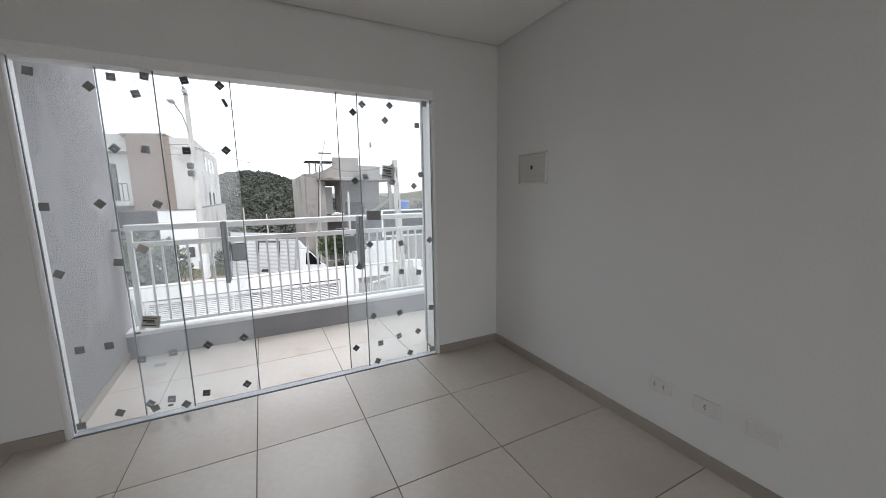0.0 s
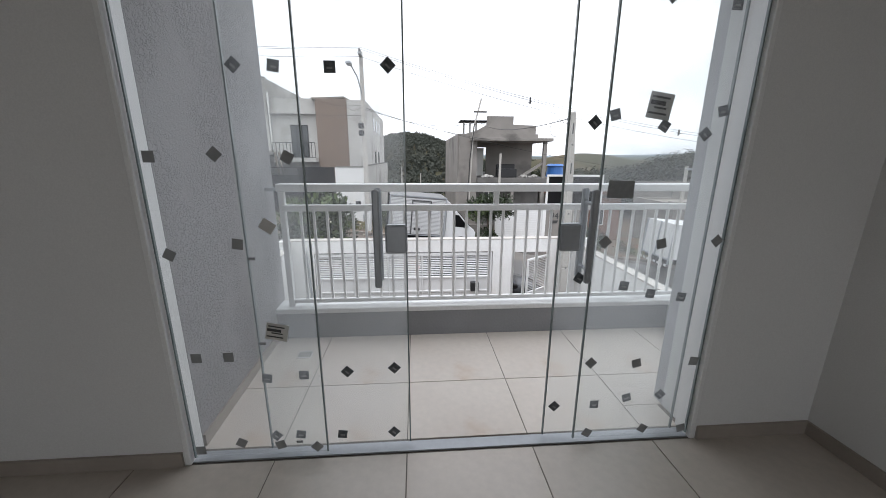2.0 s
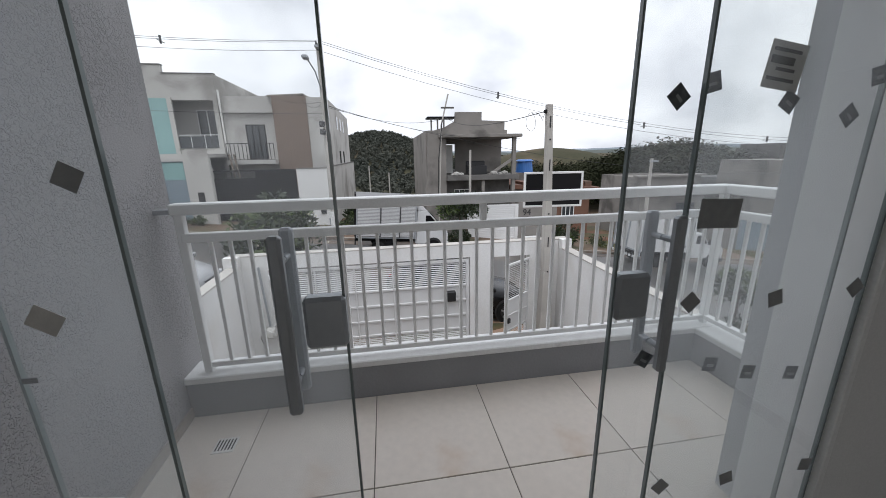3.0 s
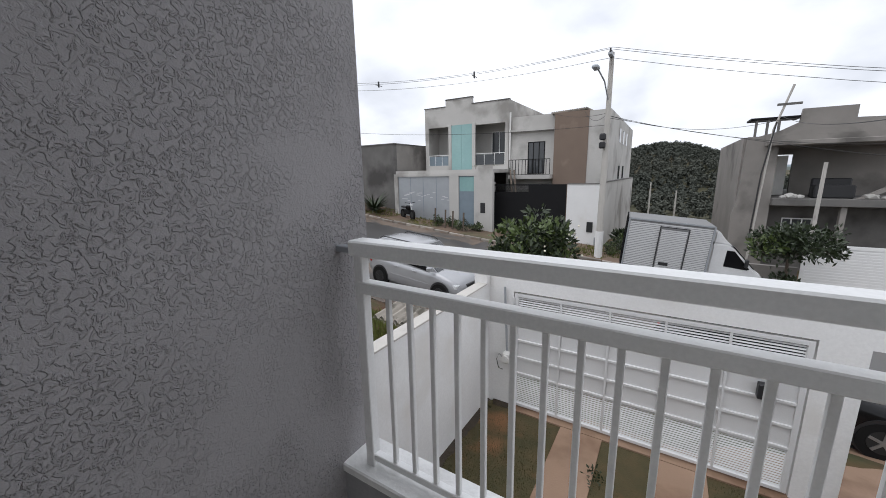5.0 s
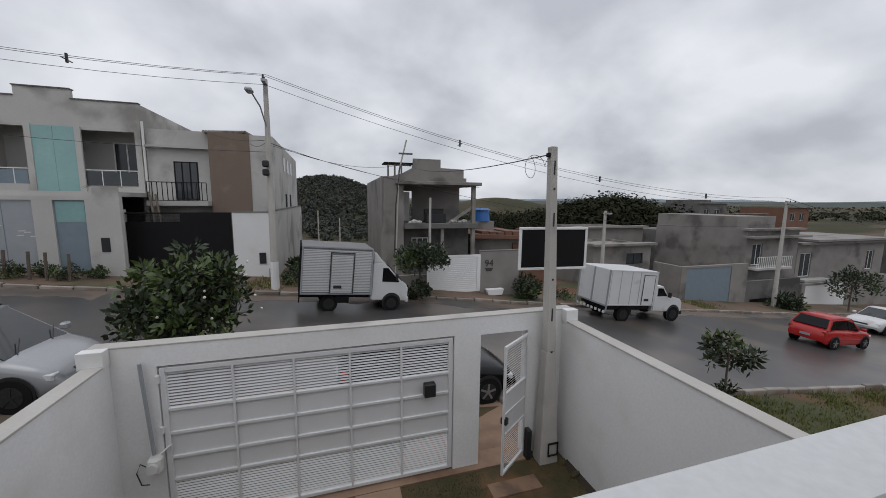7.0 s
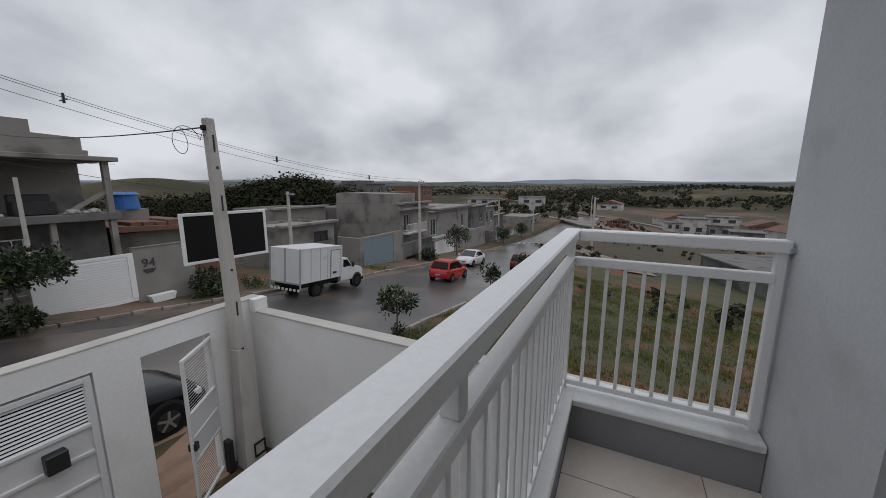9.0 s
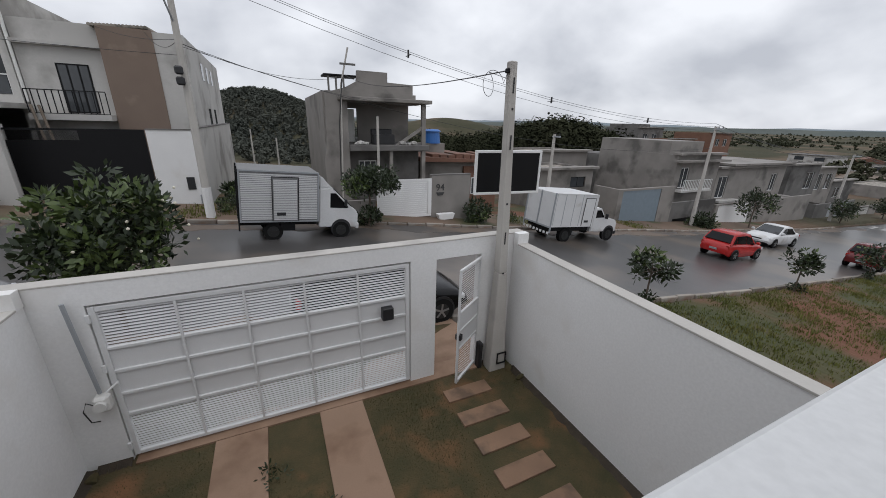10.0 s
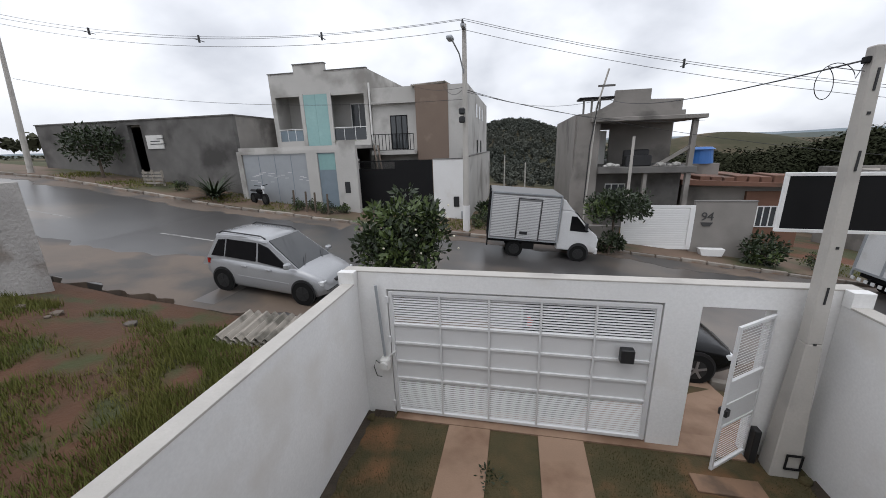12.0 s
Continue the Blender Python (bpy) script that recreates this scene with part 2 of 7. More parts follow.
M["bark"] = material("bark", (0.14, 0.11, 0.085), (0.09, 0.07, 0.055), 0.95, scale=5, fine=40, bump=0.5)
M["clay_tile"] = material("clay_tile", (0.19, 0.095, 0.065), (0.13, 0.07, 0.05), 0.9, scale=1.0, fine=8, bump=0.5, stain=(0.09, 0.065, 0.05), stain_scale=0.6)
M["clay_brick"] = material("clay_brick", (0.20, 0.105, 0.07), (0.15, 0.08, 0.055), 0.9, scale=1.0, fine=6, bump=0.4)
M["fibre_cement"] = material("fibre_cement", (0.33, 0.30, 0.26), (0.24, 0.215, 0.185), 0.95, scale=2.5, fine=25, bump=0.3, stain=(0.13, 0.12, 0.10), stain_scale=2.5, stain_at=0.54)
M["white_paint"] = material("white_paint", (0.66, 0.66, 0.66), (0.60, 0.60, 0.60), 0.35, scale=1.2, fine=20, bump=0.0, stain=(0.42, 0.40, 0.37), stain_scale=0.9, stain_at=0.66)
M["box_panel"] = material("box_panel", (0.62, 0.62, 0.62), (0.54, 0.54, 0.54), 0.45, metal=0.1, scale=1.5, fine=25, bump=0.03)
M["silver_paint"] = material("silver_paint", (0.39, 0.395, 0.405), (0.36, 0.365, 0.375), 0.22, metal=0.25, scale=1, fine=30, bump=0)
M["red_paint"] = material("red_paint", (0.42, 0.018, 0.016), (0.38, 0.015, 0.015), 0.25, scale=1, fine=30, bump=0)
M["darkred_paint"] = material("darkred_paint", (0.13, 0.012, 0.014), rough=0.25, scale=1, fine=30, bump=0)
M["black_paint"] = material("black_paint", (0.006, 0.006, 0.007), rough=0.2, scale=1, fine=30, bump=0, spec=0.25)
M["rubber"] = material("rubber", (0.014, 0.014, 0.014), rough=0.9, fine=60, bump=0.2, spec=0.12)
M["rim"] = material("rim", (0.30, 0.30, 0.30), rough=0.4, metal=0.6, fine=60, bump=0.05)
M["dark_rim"] = material("dark_rim", (0.03, 0.03, 0.03), rough=0.6, fine=60, bump=0.05, spec=0.2)
M["lamp_lens"] = material("lamp_lens", (0.70, 0.71, 0.72), rough=0.1, bump=0)
M["red_lens"] = material("red_lens", (0.35, 0.02, 0.015), rough=0.15, bump=0)
M["plastic_white"] = material("plastic_white", (0.74, 0.73, 0.70), rough=0.4, fine=60, bump=0.02)
M["tank_blue"] = material("tank_blue", (0.03, 0.14, 0.42), rough=0.45, bump=0.02)
M["sticker_dark"] = material("sticker_dark", (0.055, 0.065, 0.07), (0.16, 0.17, 0.18), 0.6, scale=60, fine=300, bump=0)
M["sticker_grey"] = material("sticker_grey", (0.30, 0.31, 0.31), (0.24, 0.25, 0.25), 0.6, scale=50, fine=300, bump=0)
M["paper"] = material("paper", (0.62, 0.61, 0.58), (0.50, 0.49, 0.47), 0.7, scale=30, fine=200, bump=0)
M["ink"] = material("ink", (0.05, 0.05, 0.05), rough=0.7, bump=0)
M["flower"] = material("flower", (0.72, 0.68, 0.55), rough=0.6, bump=0)
M["pane"] = glass("pane", (0.978, 0.988, 0.985), 0.09)
M["rough_plaster"] = material("rough_plaster", (0.44, 0.42, 0.40), (0.30, 0.285, 0.27), 0.95, scale=1.6, fine=14, bump=0.7, stain=(0.19, 0.16, 0.135), stain_scale=0.9, stain_at=0.6, depth=0.04)
M["pale_render"] = material("pale_render", (0.50, 0.51, 0.52), (0.44, 0.45, 0.46), 0.85, scale=2.2, fine=45, bump=0.35, stain=(0.39, 0.395, 0.40), stain_scale=2.8, stain_at=0.6, depth=0.006)
M["plastic_beige"] = material("plastic_beige", (0.55, 0.54, 0.505), (0.51, 0.50, 0.465), 0.4, scale=6, fine=60, bump=0.02)
M["glass_edge"] = material("glass_edge", (0.20, 0.24, 0.24), rough=0.12, fine=40, bump=0)


def textured_render():
    """Grey trowelled render: a dragged coat of small raised crumbs with smooth bald patches."""
    m = material("textured_render", (0.325, 0.313, 0.317), (0.288, 0.277, 0.282), 0.88, scale=1.5, fine=120, bump=0.15)
    n, l = m.node_tree.nodes, m.node_tree.links
    b = n["Principled BSDF"]
    tc = n.new("ShaderNodeTexCoord")

    def field(scale, detail, twist, lo, hi, rough=0.5):
        t, r = n.new("ShaderNodeTexNoise"), n.new("ShaderNodeMapRange")
        r.interpolation_type = "SMOOTHSTEP"
        t.inputs["Scale"].default_value, t.inputs["Detail"].default_value, t.inputs["Distortion"].default_value = scale, detail, twist
        t.inputs["Roughness"].default_value = rough
        r.inputs[1].default_value, r.inputs[2].default_value = lo, hi
        l.new(tc.outputs["Object"], t.inputs["Vector"])
        l.new(t.outputs["Fac"], r.inputs[0])
        return r.outputs[0]

    def join(op, p, q):
        x = n.new("ShaderNodeMath")
        x.operation = op
        for i, v in enumerate((p, q)):
            if isinstance(v, float):
                x.inputs[i].default_value = v
            else:
                l.new(v, x.inputs[i])
        return x.outputs[0]

    crumbs, worn, grit = field(58.0, 3.0, 0.9, 0.46, 0.58), field(3.0, 4.0, 0.3, 0.36, 0.58), field(260.0, 2.0, 0.0, 0.3, 0.7)
    relief = join("ADD", join("MULTIPLY", crumbs, join("ADD", join("MULTIPLY", worn, 0.85), 0.15)), join("MULTIPLY", grit, 0.07))
    bp = n.new("ShaderNodeBump")
    bp.inputs["Strength"].default_value, bp.inputs["Distance"].default_value = 1.0, 0.0055
    l.new(relief, bp.inputs["Height"])
    l.new(bp.outputs[0], b.inputs["Normal"])
    return m


M["textured_render"] = textured_render()


# ---------------------------------------------------------------- mesh helpers
def box(bm, x0, x1, y0, y1, z0, z1, bevel=0.0):
    """An upright box, with its edges bevelled."""
    m = Matrix.LocRotScale(((x0 + x1) / 2, (y0 + y1) / 2, (z0 + z1) / 2), None, (abs(x1 - x0), abs(y1 - y0), abs(z1 - z0)))
    vs = bmesh.ops.create_cube(bm, size=1, matrix=m)["verts"]
    if bevel:
        es = list({e for v in vs for e in v.link_edges})
        bmesh.ops.bevel(bm, geom=es, offset=bevel, segments=1, affect="EDGES")
    return bm


def boxes(*rows, bevel=0.0):
    bm = bmesh.new()
    for r in rows:
        box(bm, *r, bevel=bevel)
    return bm


def tube(points, radius, sides=8, end_radius=None):
    """A round bar along points."""
    bm = bmesh.new()
    pts = [Vector(p) for p in points]
    rings = []
    for i, p in enumerate(pts):
        d = (pts[min(i + 1, len(pts) - 1)] - pts[max(i - 1, 0)]).normalized()
        a = d.orthogonal().normalized() if abs(d.z) > 0.9 else d.cross(Vector((0, 0, 1))).normalized()
        b = d.cross(a)
        r = radius + ((end_radius if end_radius is not None else radius) - radius) * i / max(len(pts) - 1, 1)
        rings.append([bm.verts.new(p + r * (math.cos(2 * math.pi * k / sides) * a + math.sin(2 * math.pi * k / sides) * b)) for k in range(sides)])
    for r0, r1 in zip(rings, rings[1:]):
        for k in range(sides):
            bm.faces.new((r0[k], r0[(k + 1) % sides], r1[(k + 1) % sides], r1[k]))
    bm.faces.new(rings[0][::-1])
    bm.faces.new(rings[-1])
    return bm


def disc(bm, radius, depth, m, sides=20, r2=None):
    bmesh.ops.create_cone(bm, cap_ends=True, segments=sides, radius1=radius, radius2=radius if r2 is None else r2, depth=depth, matrix=m)
    return bm


def prism(outline, y0, y1):
    """An outline in x and z, drawn out along y."""
    bm = bmesh.new()
    a = [bm.verts.new((x, y0, z)) for x, z in outline]
    b = [bm.verts.new((x, y1, z)) for x, z in outline]
    bm.faces.new(a)
    bm.faces.new(b[::-1])
    for i in range(len(a)):
        j = (i + 1) % len(a)
        bm.faces.new((a[j], a[i], b[i], b[j]))
    bmesh.ops.recalc_face_normals(bm, faces=bm.faces)
    return bm


def mesh_of(name, bm, mat):
    me = bpy.data.meshes.new(name)
    bm.to_mesh(me)
    bm.free()
    me.materials.append(M[mat] if isinstance(mat, str) else mat)
    return me


def part(name, bm, mat, parent, label="", smooth=False):
    ob = new(name, mesh_of(name, bm, mat))
    ob.parent = parent
    if smooth:
        ob.data.shade_smooth()
    return tagged(ob, label)


def thing(name, label, category, group="", kind="", at=None):
    """An empty at a thing's base, for its parts."""
    ob = new(name)
    ob.empty_display_size = 0.1
    if at is not None:
        ob.matrix_world = at
    return tagged(ob, label, category, group, kind)


def solid(name, bm, mat, label, category, group="", kind="", smooth=False):
    """A thing that is one mesh."""
    ob = new(name, mesh_of(name, bm, mat))
    if smooth:
        ob.data.shade_smooth()
    return tagged(ob, label, category, group, kind)


def structure(name, bm, mat, label):
    return solid(name, bm, mat, label, name.split("_")[0], kind="structure")


def raw(name, verts, faces, mat, smooth=False):
    me = bpy.data.meshes.new(name)
    me.from_pydata(verts, [], faces)
    me.materials.append(M[mat])
    ob = new(name, me)
    if smooth:
        me.shade_smooth()
    return ob


# ---------------------------------------------------------------- ground, street and distance
def lerp_table(v, xs, zs):
    return float(np.interp(v, xs, zs))


def street(x):
    """Height of the street, which falls along +x."""
    return lerp_table(x, (-120, -40, -26, -14, -7, 4, 17, 32, 50, 80, 160), (2.6, 1.5, 0.35, -1.4, -2.15, -3.14, -4.75, -6.3, -7.9, -9.6, -11.0))


def bump(x, y, cx, cy, sx, sy, h):
    return h * math.exp(-(((x - cx) / sx) ** 2 + ((y - cy) / sy) ** 2))


def hills(x, y):
    """The land away from the street."""
    d = math.hypot(x, y)
    n = noise.noise(Vector((x * 0.006, y * 0.006, 3.1))) * 2.0 + 0.7 * noise.noise(Vector((x * 0.03, y * 0.03, 1.1)))
    near = street(x) - 0.10 * max(0.0, min(9.0 - y, 26.0)) - 0.10 * max(0.0, min(y - 27.0, 90.0))
    if x < -1.8:
        near += 0.04 * max(0.0, min(9.0 - y, 26.0))
    k = min(1.0, max(0.0, (d - 260) / 480))
    far = -4.0 - 8.5 / (1 + math.exp(-(x - 20) / 45)) + k * (8.0 + 4.0 * noise.noise(Vector((x * 0.0034, y * 0.0034, 1.7))) + 2.5 * noise.noise(Vector((x * 0.011, y * 0.011, 7.0)))) + 0.004 * max(0.0, d - 740)
    w = math.exp(-(max(0, d - 130) / 130) ** 2)
    rises = bump(x, y, 1, 185, 40, 60, 22.5) + bump(x, y, 118, 245, 60, 55, 18.5) + bump(x, y, 82, 68, 36, 24, 9.5) + bump(x, y, 168, 60, 50, 26, 4.5) + bump(x, y, 480, -70, 170, 90, 9.0)
    return near * w + far * (1 - w) + rises + n * min(1.0, max(0.0, d - 45) / 60)


def steps(*spans):
    out = []
    for a, b, n in spans:
        out += [a + (b - a) * i / n for i in range(n)]
    return out + [spans[-1][1]]


ROAD_0, ROAD_1, WALK_0, WALK_1 = 11.6, 20.9, 10.9, 22.6


def ground_height(x, y):
    if ROAD_0 - 0.3 < y < ROAD_1 + 0.3 and abs(x) < 150:
        return street(x) - 0.25
    if -1.82 < x < 4.46 and -8 < y < 9.42:
        return -3.2
    z = hills(x, y)
    if y <= ROAD_0 and -40 < x < 60:
        z += 0.05 + 0.10 * noise.noise(Vector((x * 0.5, y * 0.5, 0))) + 0.03 * noise.noise(Vector((x * 2.1, y * 2.1, 5)))
        if x < -1.8:
            z += 0.38 * max(0.0, min(1.0, (10.9 - y) / 1.5))
    return z


gx = steps((-2600, -500, 10), (-500, -120, 16), (-120, -30, 24), (-30, -1.85, 70), (-1.85, -1.80, 1), (-1.80, 4.44, 8), (4.44, 4.50, 1), (4.50, 45, 90), (45, 160, 50), (160, 600, 40), (600, 2600, 14))
gy = steps((-2600, -500, 10), (-500, -100, 14), (-100, -12, 22), (-12, 9.40, 50), (9.40, 9.46, 1), (9.46, 11.25, 8), (11.25, 11.35, 1), (11.35, 21.15, 4), (21.15, 21.25, 1), (21.25, 40, 16), (40, 320, 70), (320, 800, 24), (800, 2600, 12))
verts = [(x, y, ground_height(x, y)) for y in gy for x in gx]
w = len(gx)
faces = [(j * w + i, j * w + i + 1, (j + 1) * w + i + 1, (j + 1) * w + i) for j in range(len(gy) - 1) for i in range(w - 1)]
ground = tagged(raw("ground", verts, faces, "grass", smooth=True), "rough green and brown grassland with bare red earth", "ground", kind="structure")


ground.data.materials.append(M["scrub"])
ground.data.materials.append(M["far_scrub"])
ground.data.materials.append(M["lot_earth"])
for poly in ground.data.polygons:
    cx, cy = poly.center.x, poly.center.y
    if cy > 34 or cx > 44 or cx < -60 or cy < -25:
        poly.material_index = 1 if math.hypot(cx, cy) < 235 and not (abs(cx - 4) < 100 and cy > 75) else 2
    elif -13.5 < cx < -1.85 and 1.5 < cy < 11.3:
        poly.material_index = 3


def strip(name, y0, y1, lift, mat, label, x0=-110.0, x1=150.0, n=130, skirt=0.3, wobble=0.0):
    """A band along the street, with its sides."""
    vs, fs = [], []
    for i in range(n + 1):
        x = x0 + (x1 - x0) * i / n
        z = street(x) + lift
        e0, e1 = (wobble * (noise.noise(Vector((x * 0.35, s, 0))) + 0.5 * noise.noise(Vector((x * 1.6, s, 4)))) for s in (2.0, 9.0))
        vs += [(x, y0 + e0, z - skirt), (x, y0 + e0, z), (x, y1 + e1, z), (x, y1 + e1, z - skirt)]
        if i:
            a, b = (i - 1) * 4, i * 4
            fs += [(a + k, b + k, b + k + 1, a + k + 1) for k in range(3)]
    return tagged(raw(name, vs, fs, mat), label, name.split("_")[0], kind="structure")


strip("road", ROAD_0, ROAD_1, 0.0, "asphalt", "worn wet asphalt street stained with red dirt")
strip("road_edge", ROAD_0 - 0.1, ROAD_0 + 1.1, 0.006, "road_dirt", "dirt washed along the edge of the street", x0=-60, x1=6, n=330, wobble=0.8)
strip("road_edge", ROAD_0 - 0.1, ROAD_0 + 2.3, 0.004, "road_dirt", "wide fan of washed-out dirt over the street", x0=-26, x1=-6.6, n=200, wobble=1.0)
strip("road_edge", ROAD_1 - 1.0, ROAD_1 + 0.05, 0.006, "road_dirt", "dirt washed along the far edge of the street", x0=-60, x1=60, n=500, wobble=0.7)
strip("pavement", ROAD_1 + 0.16, WALK_1 + 1.6, 0.13, "sidewalk", "earthen pavement with patches of grass and concrete", x0=-60, x1=90, n=90)

# ---------------------------------------------------------------- the house: room, balcony, yard
FLOOR_Z = 0.0
structure("wall_front", boxes((-1.06, -0.17, 3.43, 3.535, -0.1, 2.62), (2.20, 3.06, 3.43, 3.535, -0.1, 2.62), (-0.17, 2.20, 3.43, 3.535, 2.15, 2.62)), "wall_paint", "plain white plastered wall round the glass door")
structure("wall_front_outer", boxes((-0.15, 2.225, 3.537, 3.683, 2.17, 2.62)), "textured_render", "grey rendered outer face of the front wall")
structure("wall_right", boxes((2.81, 3.06, -4.2, 3.43, -0.1, 2.62)), "wall_paint", "plain white plastered wall with a switch box and sockets")
structure("wall_left", boxes((-1.30, -1.06, -4.2, 3.68, -0.1, 2.62)), "wall_paint", "plain white plastered room wall")
structure("wall_back", boxes((-1.30, -0.5, -4.4, -4.2, -0.1, 2.62), (2.3, 3.06, -4.4, -4.2, -0.1, 2.62), (-0.5, 2.3, -4.4, -4.2, 2.3, 2.62)), "wall_paint", "plain white plastered back wall with a wide opening")
structure("ceiling", boxes((-1.06, 2.79, -4.2, 3.41, 2.58, 2.66)), "ceiling_paint", "smooth white plaster ceiling with a shadow gap")
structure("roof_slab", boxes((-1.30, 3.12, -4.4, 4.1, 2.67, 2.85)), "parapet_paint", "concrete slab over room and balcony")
structure("wall_reveal", boxes((2.225, 3.06, 3.537, 3.683, -0.1, 2.62)), "white_render", "pale rendered reveal beside the glass door")


def slanted(x0, xa, xb, y0, y1, z0, z1):
    """A wall along y whose face runs from xa at y0 to xb at y1."""
    bm = bmesh.new()
    lo, hi = ([bm.verts.new((x, y, z)) for x, y in ((x0, y0), (xa, y0), (xb, y1), (x0, y1))] for z in (z0, z1))
    bm.faces.new(lo[::-1])
    bm.faces.new(hi)
    for i in range(4):
        bm.faces.new((lo[i], lo[(i + 1) % 4], hi[(i + 1) % 4], hi[i]))
    return bm


structure("wall_balcony", slanted(-0.40, -0.165, -0.20, 3.537, 4.81, -2.9, 2.66), "textured_render", "grey rendered wall with a raised flake texture")
structure("wall_facade", boxes((-1.30, 3.06, 3.45, 3.66, -2.9, -0.22)), "textured_render", "grey rendered ground-floor wall under the balcony")
structure("wall_facade", boxes((2.226, 3.08, 3.684, 3.755, 0.0, 2.66)), "pale_render", "pale grey painted render wall beside the balcony")
structure("balcony_slab", boxes((-0.20, 3.14, 3.66, 4.76, -0.22, -0.012)), "cement", "concrete balcony slab")
structure("parapet", boxes((-0.20, 3.11, 4.60, 4.76, -0.012, 0.20), (2.88, 3.11, 3.76, 4.60, -0.012, 0.20)), "parapet_paint", "low grey parapet round the balcony")
structure("parapet_ledge", boxes((-0.20, 3.13, 4.59, 4.78, 0.20, 0.24), (2.87, 3.13, 3.76, 4.59, 0.20, 0.24), bevel=0.006), "ledge_paint", "white painted parapet ledge with rough edges")
structure("baseboard_front", boxes((-1.06, -0.19, 3.418, 3.43, 0, 0.07), (2.22, 2.81, 3.418, 3.43, 0, 0.07)), "baseboard", "beige tile baseboard")
structure("baseboard_right", boxes((2.798, 2.81, -4.2, 3.418, 0, 0.07)), "baseboard", "beige tile baseboard")
structure("baseboard_left", boxes((-1.06, -1.048, -4.2, 3.418, 0, 0.07)), "baseboard", "beige tile baseboard")
structure("baseboard_balcony", slanted(-0.24, -0.153, -0.182, 3.54, 4.60, 0, 0.06), "baseboard", "beige tile baseboard on the balcony")
floor = structure("floor", boxes((-1.06, 2.81, -4.2, 3.66, -0.1, -0.004)), "grout", "large beige porcelain floor tiles with dark joints")
balcony_floor = structure("balcony_floor", boxes((-0.19, 2.88, 3.66, 4.60, -0.012, -0.004)), "grout", "large beige floor tiles on the balcony, stained at the edge")

# yard
YARD = -2.76
structure("yard_ground", boxes((-1.80, 4.44, -6.0, 9.44, -3.1, YARD)), "yard_soil", "thin lawn and bare red earth in the front yard")
structure("wall_yard_street", boxes((-1.90, -1.25, 9.33, 9.51, -3.1, -0.32), (-1.25, 2.475, 9.33, 9.51, -0.575, -0.32), (2.475, 2.90, 9.33, 9.51, -3.1, -0.32), (2.90, 3.70, 9.33, 9.51, -0.60, -0.32), (3.70, 4.50, 9.33, 9.51, -3.1, -0.32)), "white_render", "white rendered front wall of the yard")
structure("wall_coping", boxes((-1.91, 4.51, 9.325, 9.515, -0.32, -0.30), (-1.88, -1.69, -6, 9.20, -0.49, -0.465), (4.31, 4.50, -6, 9.20, -0.49, -0.465), bevel=0.003), "pole_concrete", "bare cement top of the yard walls")
structure("wall_yard_left", boxes((-1.87, -1.70, -6, 9.33, -3.1, -0.49)), "white_render", "white rendered side wall of the yard")
structure("wall_yard_right", boxes((4.32, 4.49, -6, 9.33, -3.1, -0.49)), "white_render", "white rendered side wall of the yard")
structure("gate_threshold", boxes((-1.21, 3.69, 9.22, 9.60, -2.9, -2.735)), "concrete_strip", "concrete threshold under the gates")
structure("wall_pier", boxes((-1.93, -1.685, 9.20, 9.325, -0.49, -0.295), (4.305, 4.52, 9.20, 9.325, -0.49, -0.295), bevel=0.004), "white_render", "raised white end of the side wall")
FC = [(-1.4, 9.53), (4.3, 9.53), (4.3, 11.75), (-1.4, 11.75)]
FZ = [-2.78, -2.78, street(4.3) + 0.012, street(-1.4) + 0.012]
structure_top = [(x, y, z) for (x, y), z in zip(FC, FZ)]
tagged(raw("gate_forecourt", structure_top + [(x, y, z - 0.5) for x, y, z in structure_top], [(0, 1, 2, 3), (7, 6, 5, 4), (0, 4, 5, 1), (1, 5, 6, 2), (2, 6, 7, 3), (3, 7, 4, 0)], "concrete_strip"), "concrete forecourt sloping from the gates to the street", "forecourt", kind="structure")
for i, x0 in enumerate((-0.345, 0.99)):
    solid("wheel_track", boxes((x0, x0 + 0.635, -2.0, 9.215, -2.9, YARD + 0.022), bevel=0.004), "concrete_strip", "long reddish concrete wheel track in the lawn", "paving", group="wheel tracks")
for i in range(6):
    y1 = 8.89 - i * 0.513
    solid("stepping_stone", boxes((2.86, 3.64, y1 - 0.265, y1, -2.9, YARD + 0.03), bevel=0.006), "stone_slab", "flat reddish concrete stepping stone in the lawn", "paving", group="stepping stones")


# ---------------------------------------------------------------- glass door
def pane(name, x0, x1, y, parent, label):
    p = part(name, boxes((x0, x1, y - 0.004, y + 0.004, 0.02, 2.11)), "pane", parent, label)
    p.visible_shadow = False
    part("glass_edge", boxes((x0 - 0.004, x0 + 0.002, y - 0.0055, y + 0.0055, 0.02, 2.11), (x1 - 0.002, x1 + 0.004, y - 0.0055, y + 0.0055, 0.02, 2.11)), "glass_edge", p)
    return p


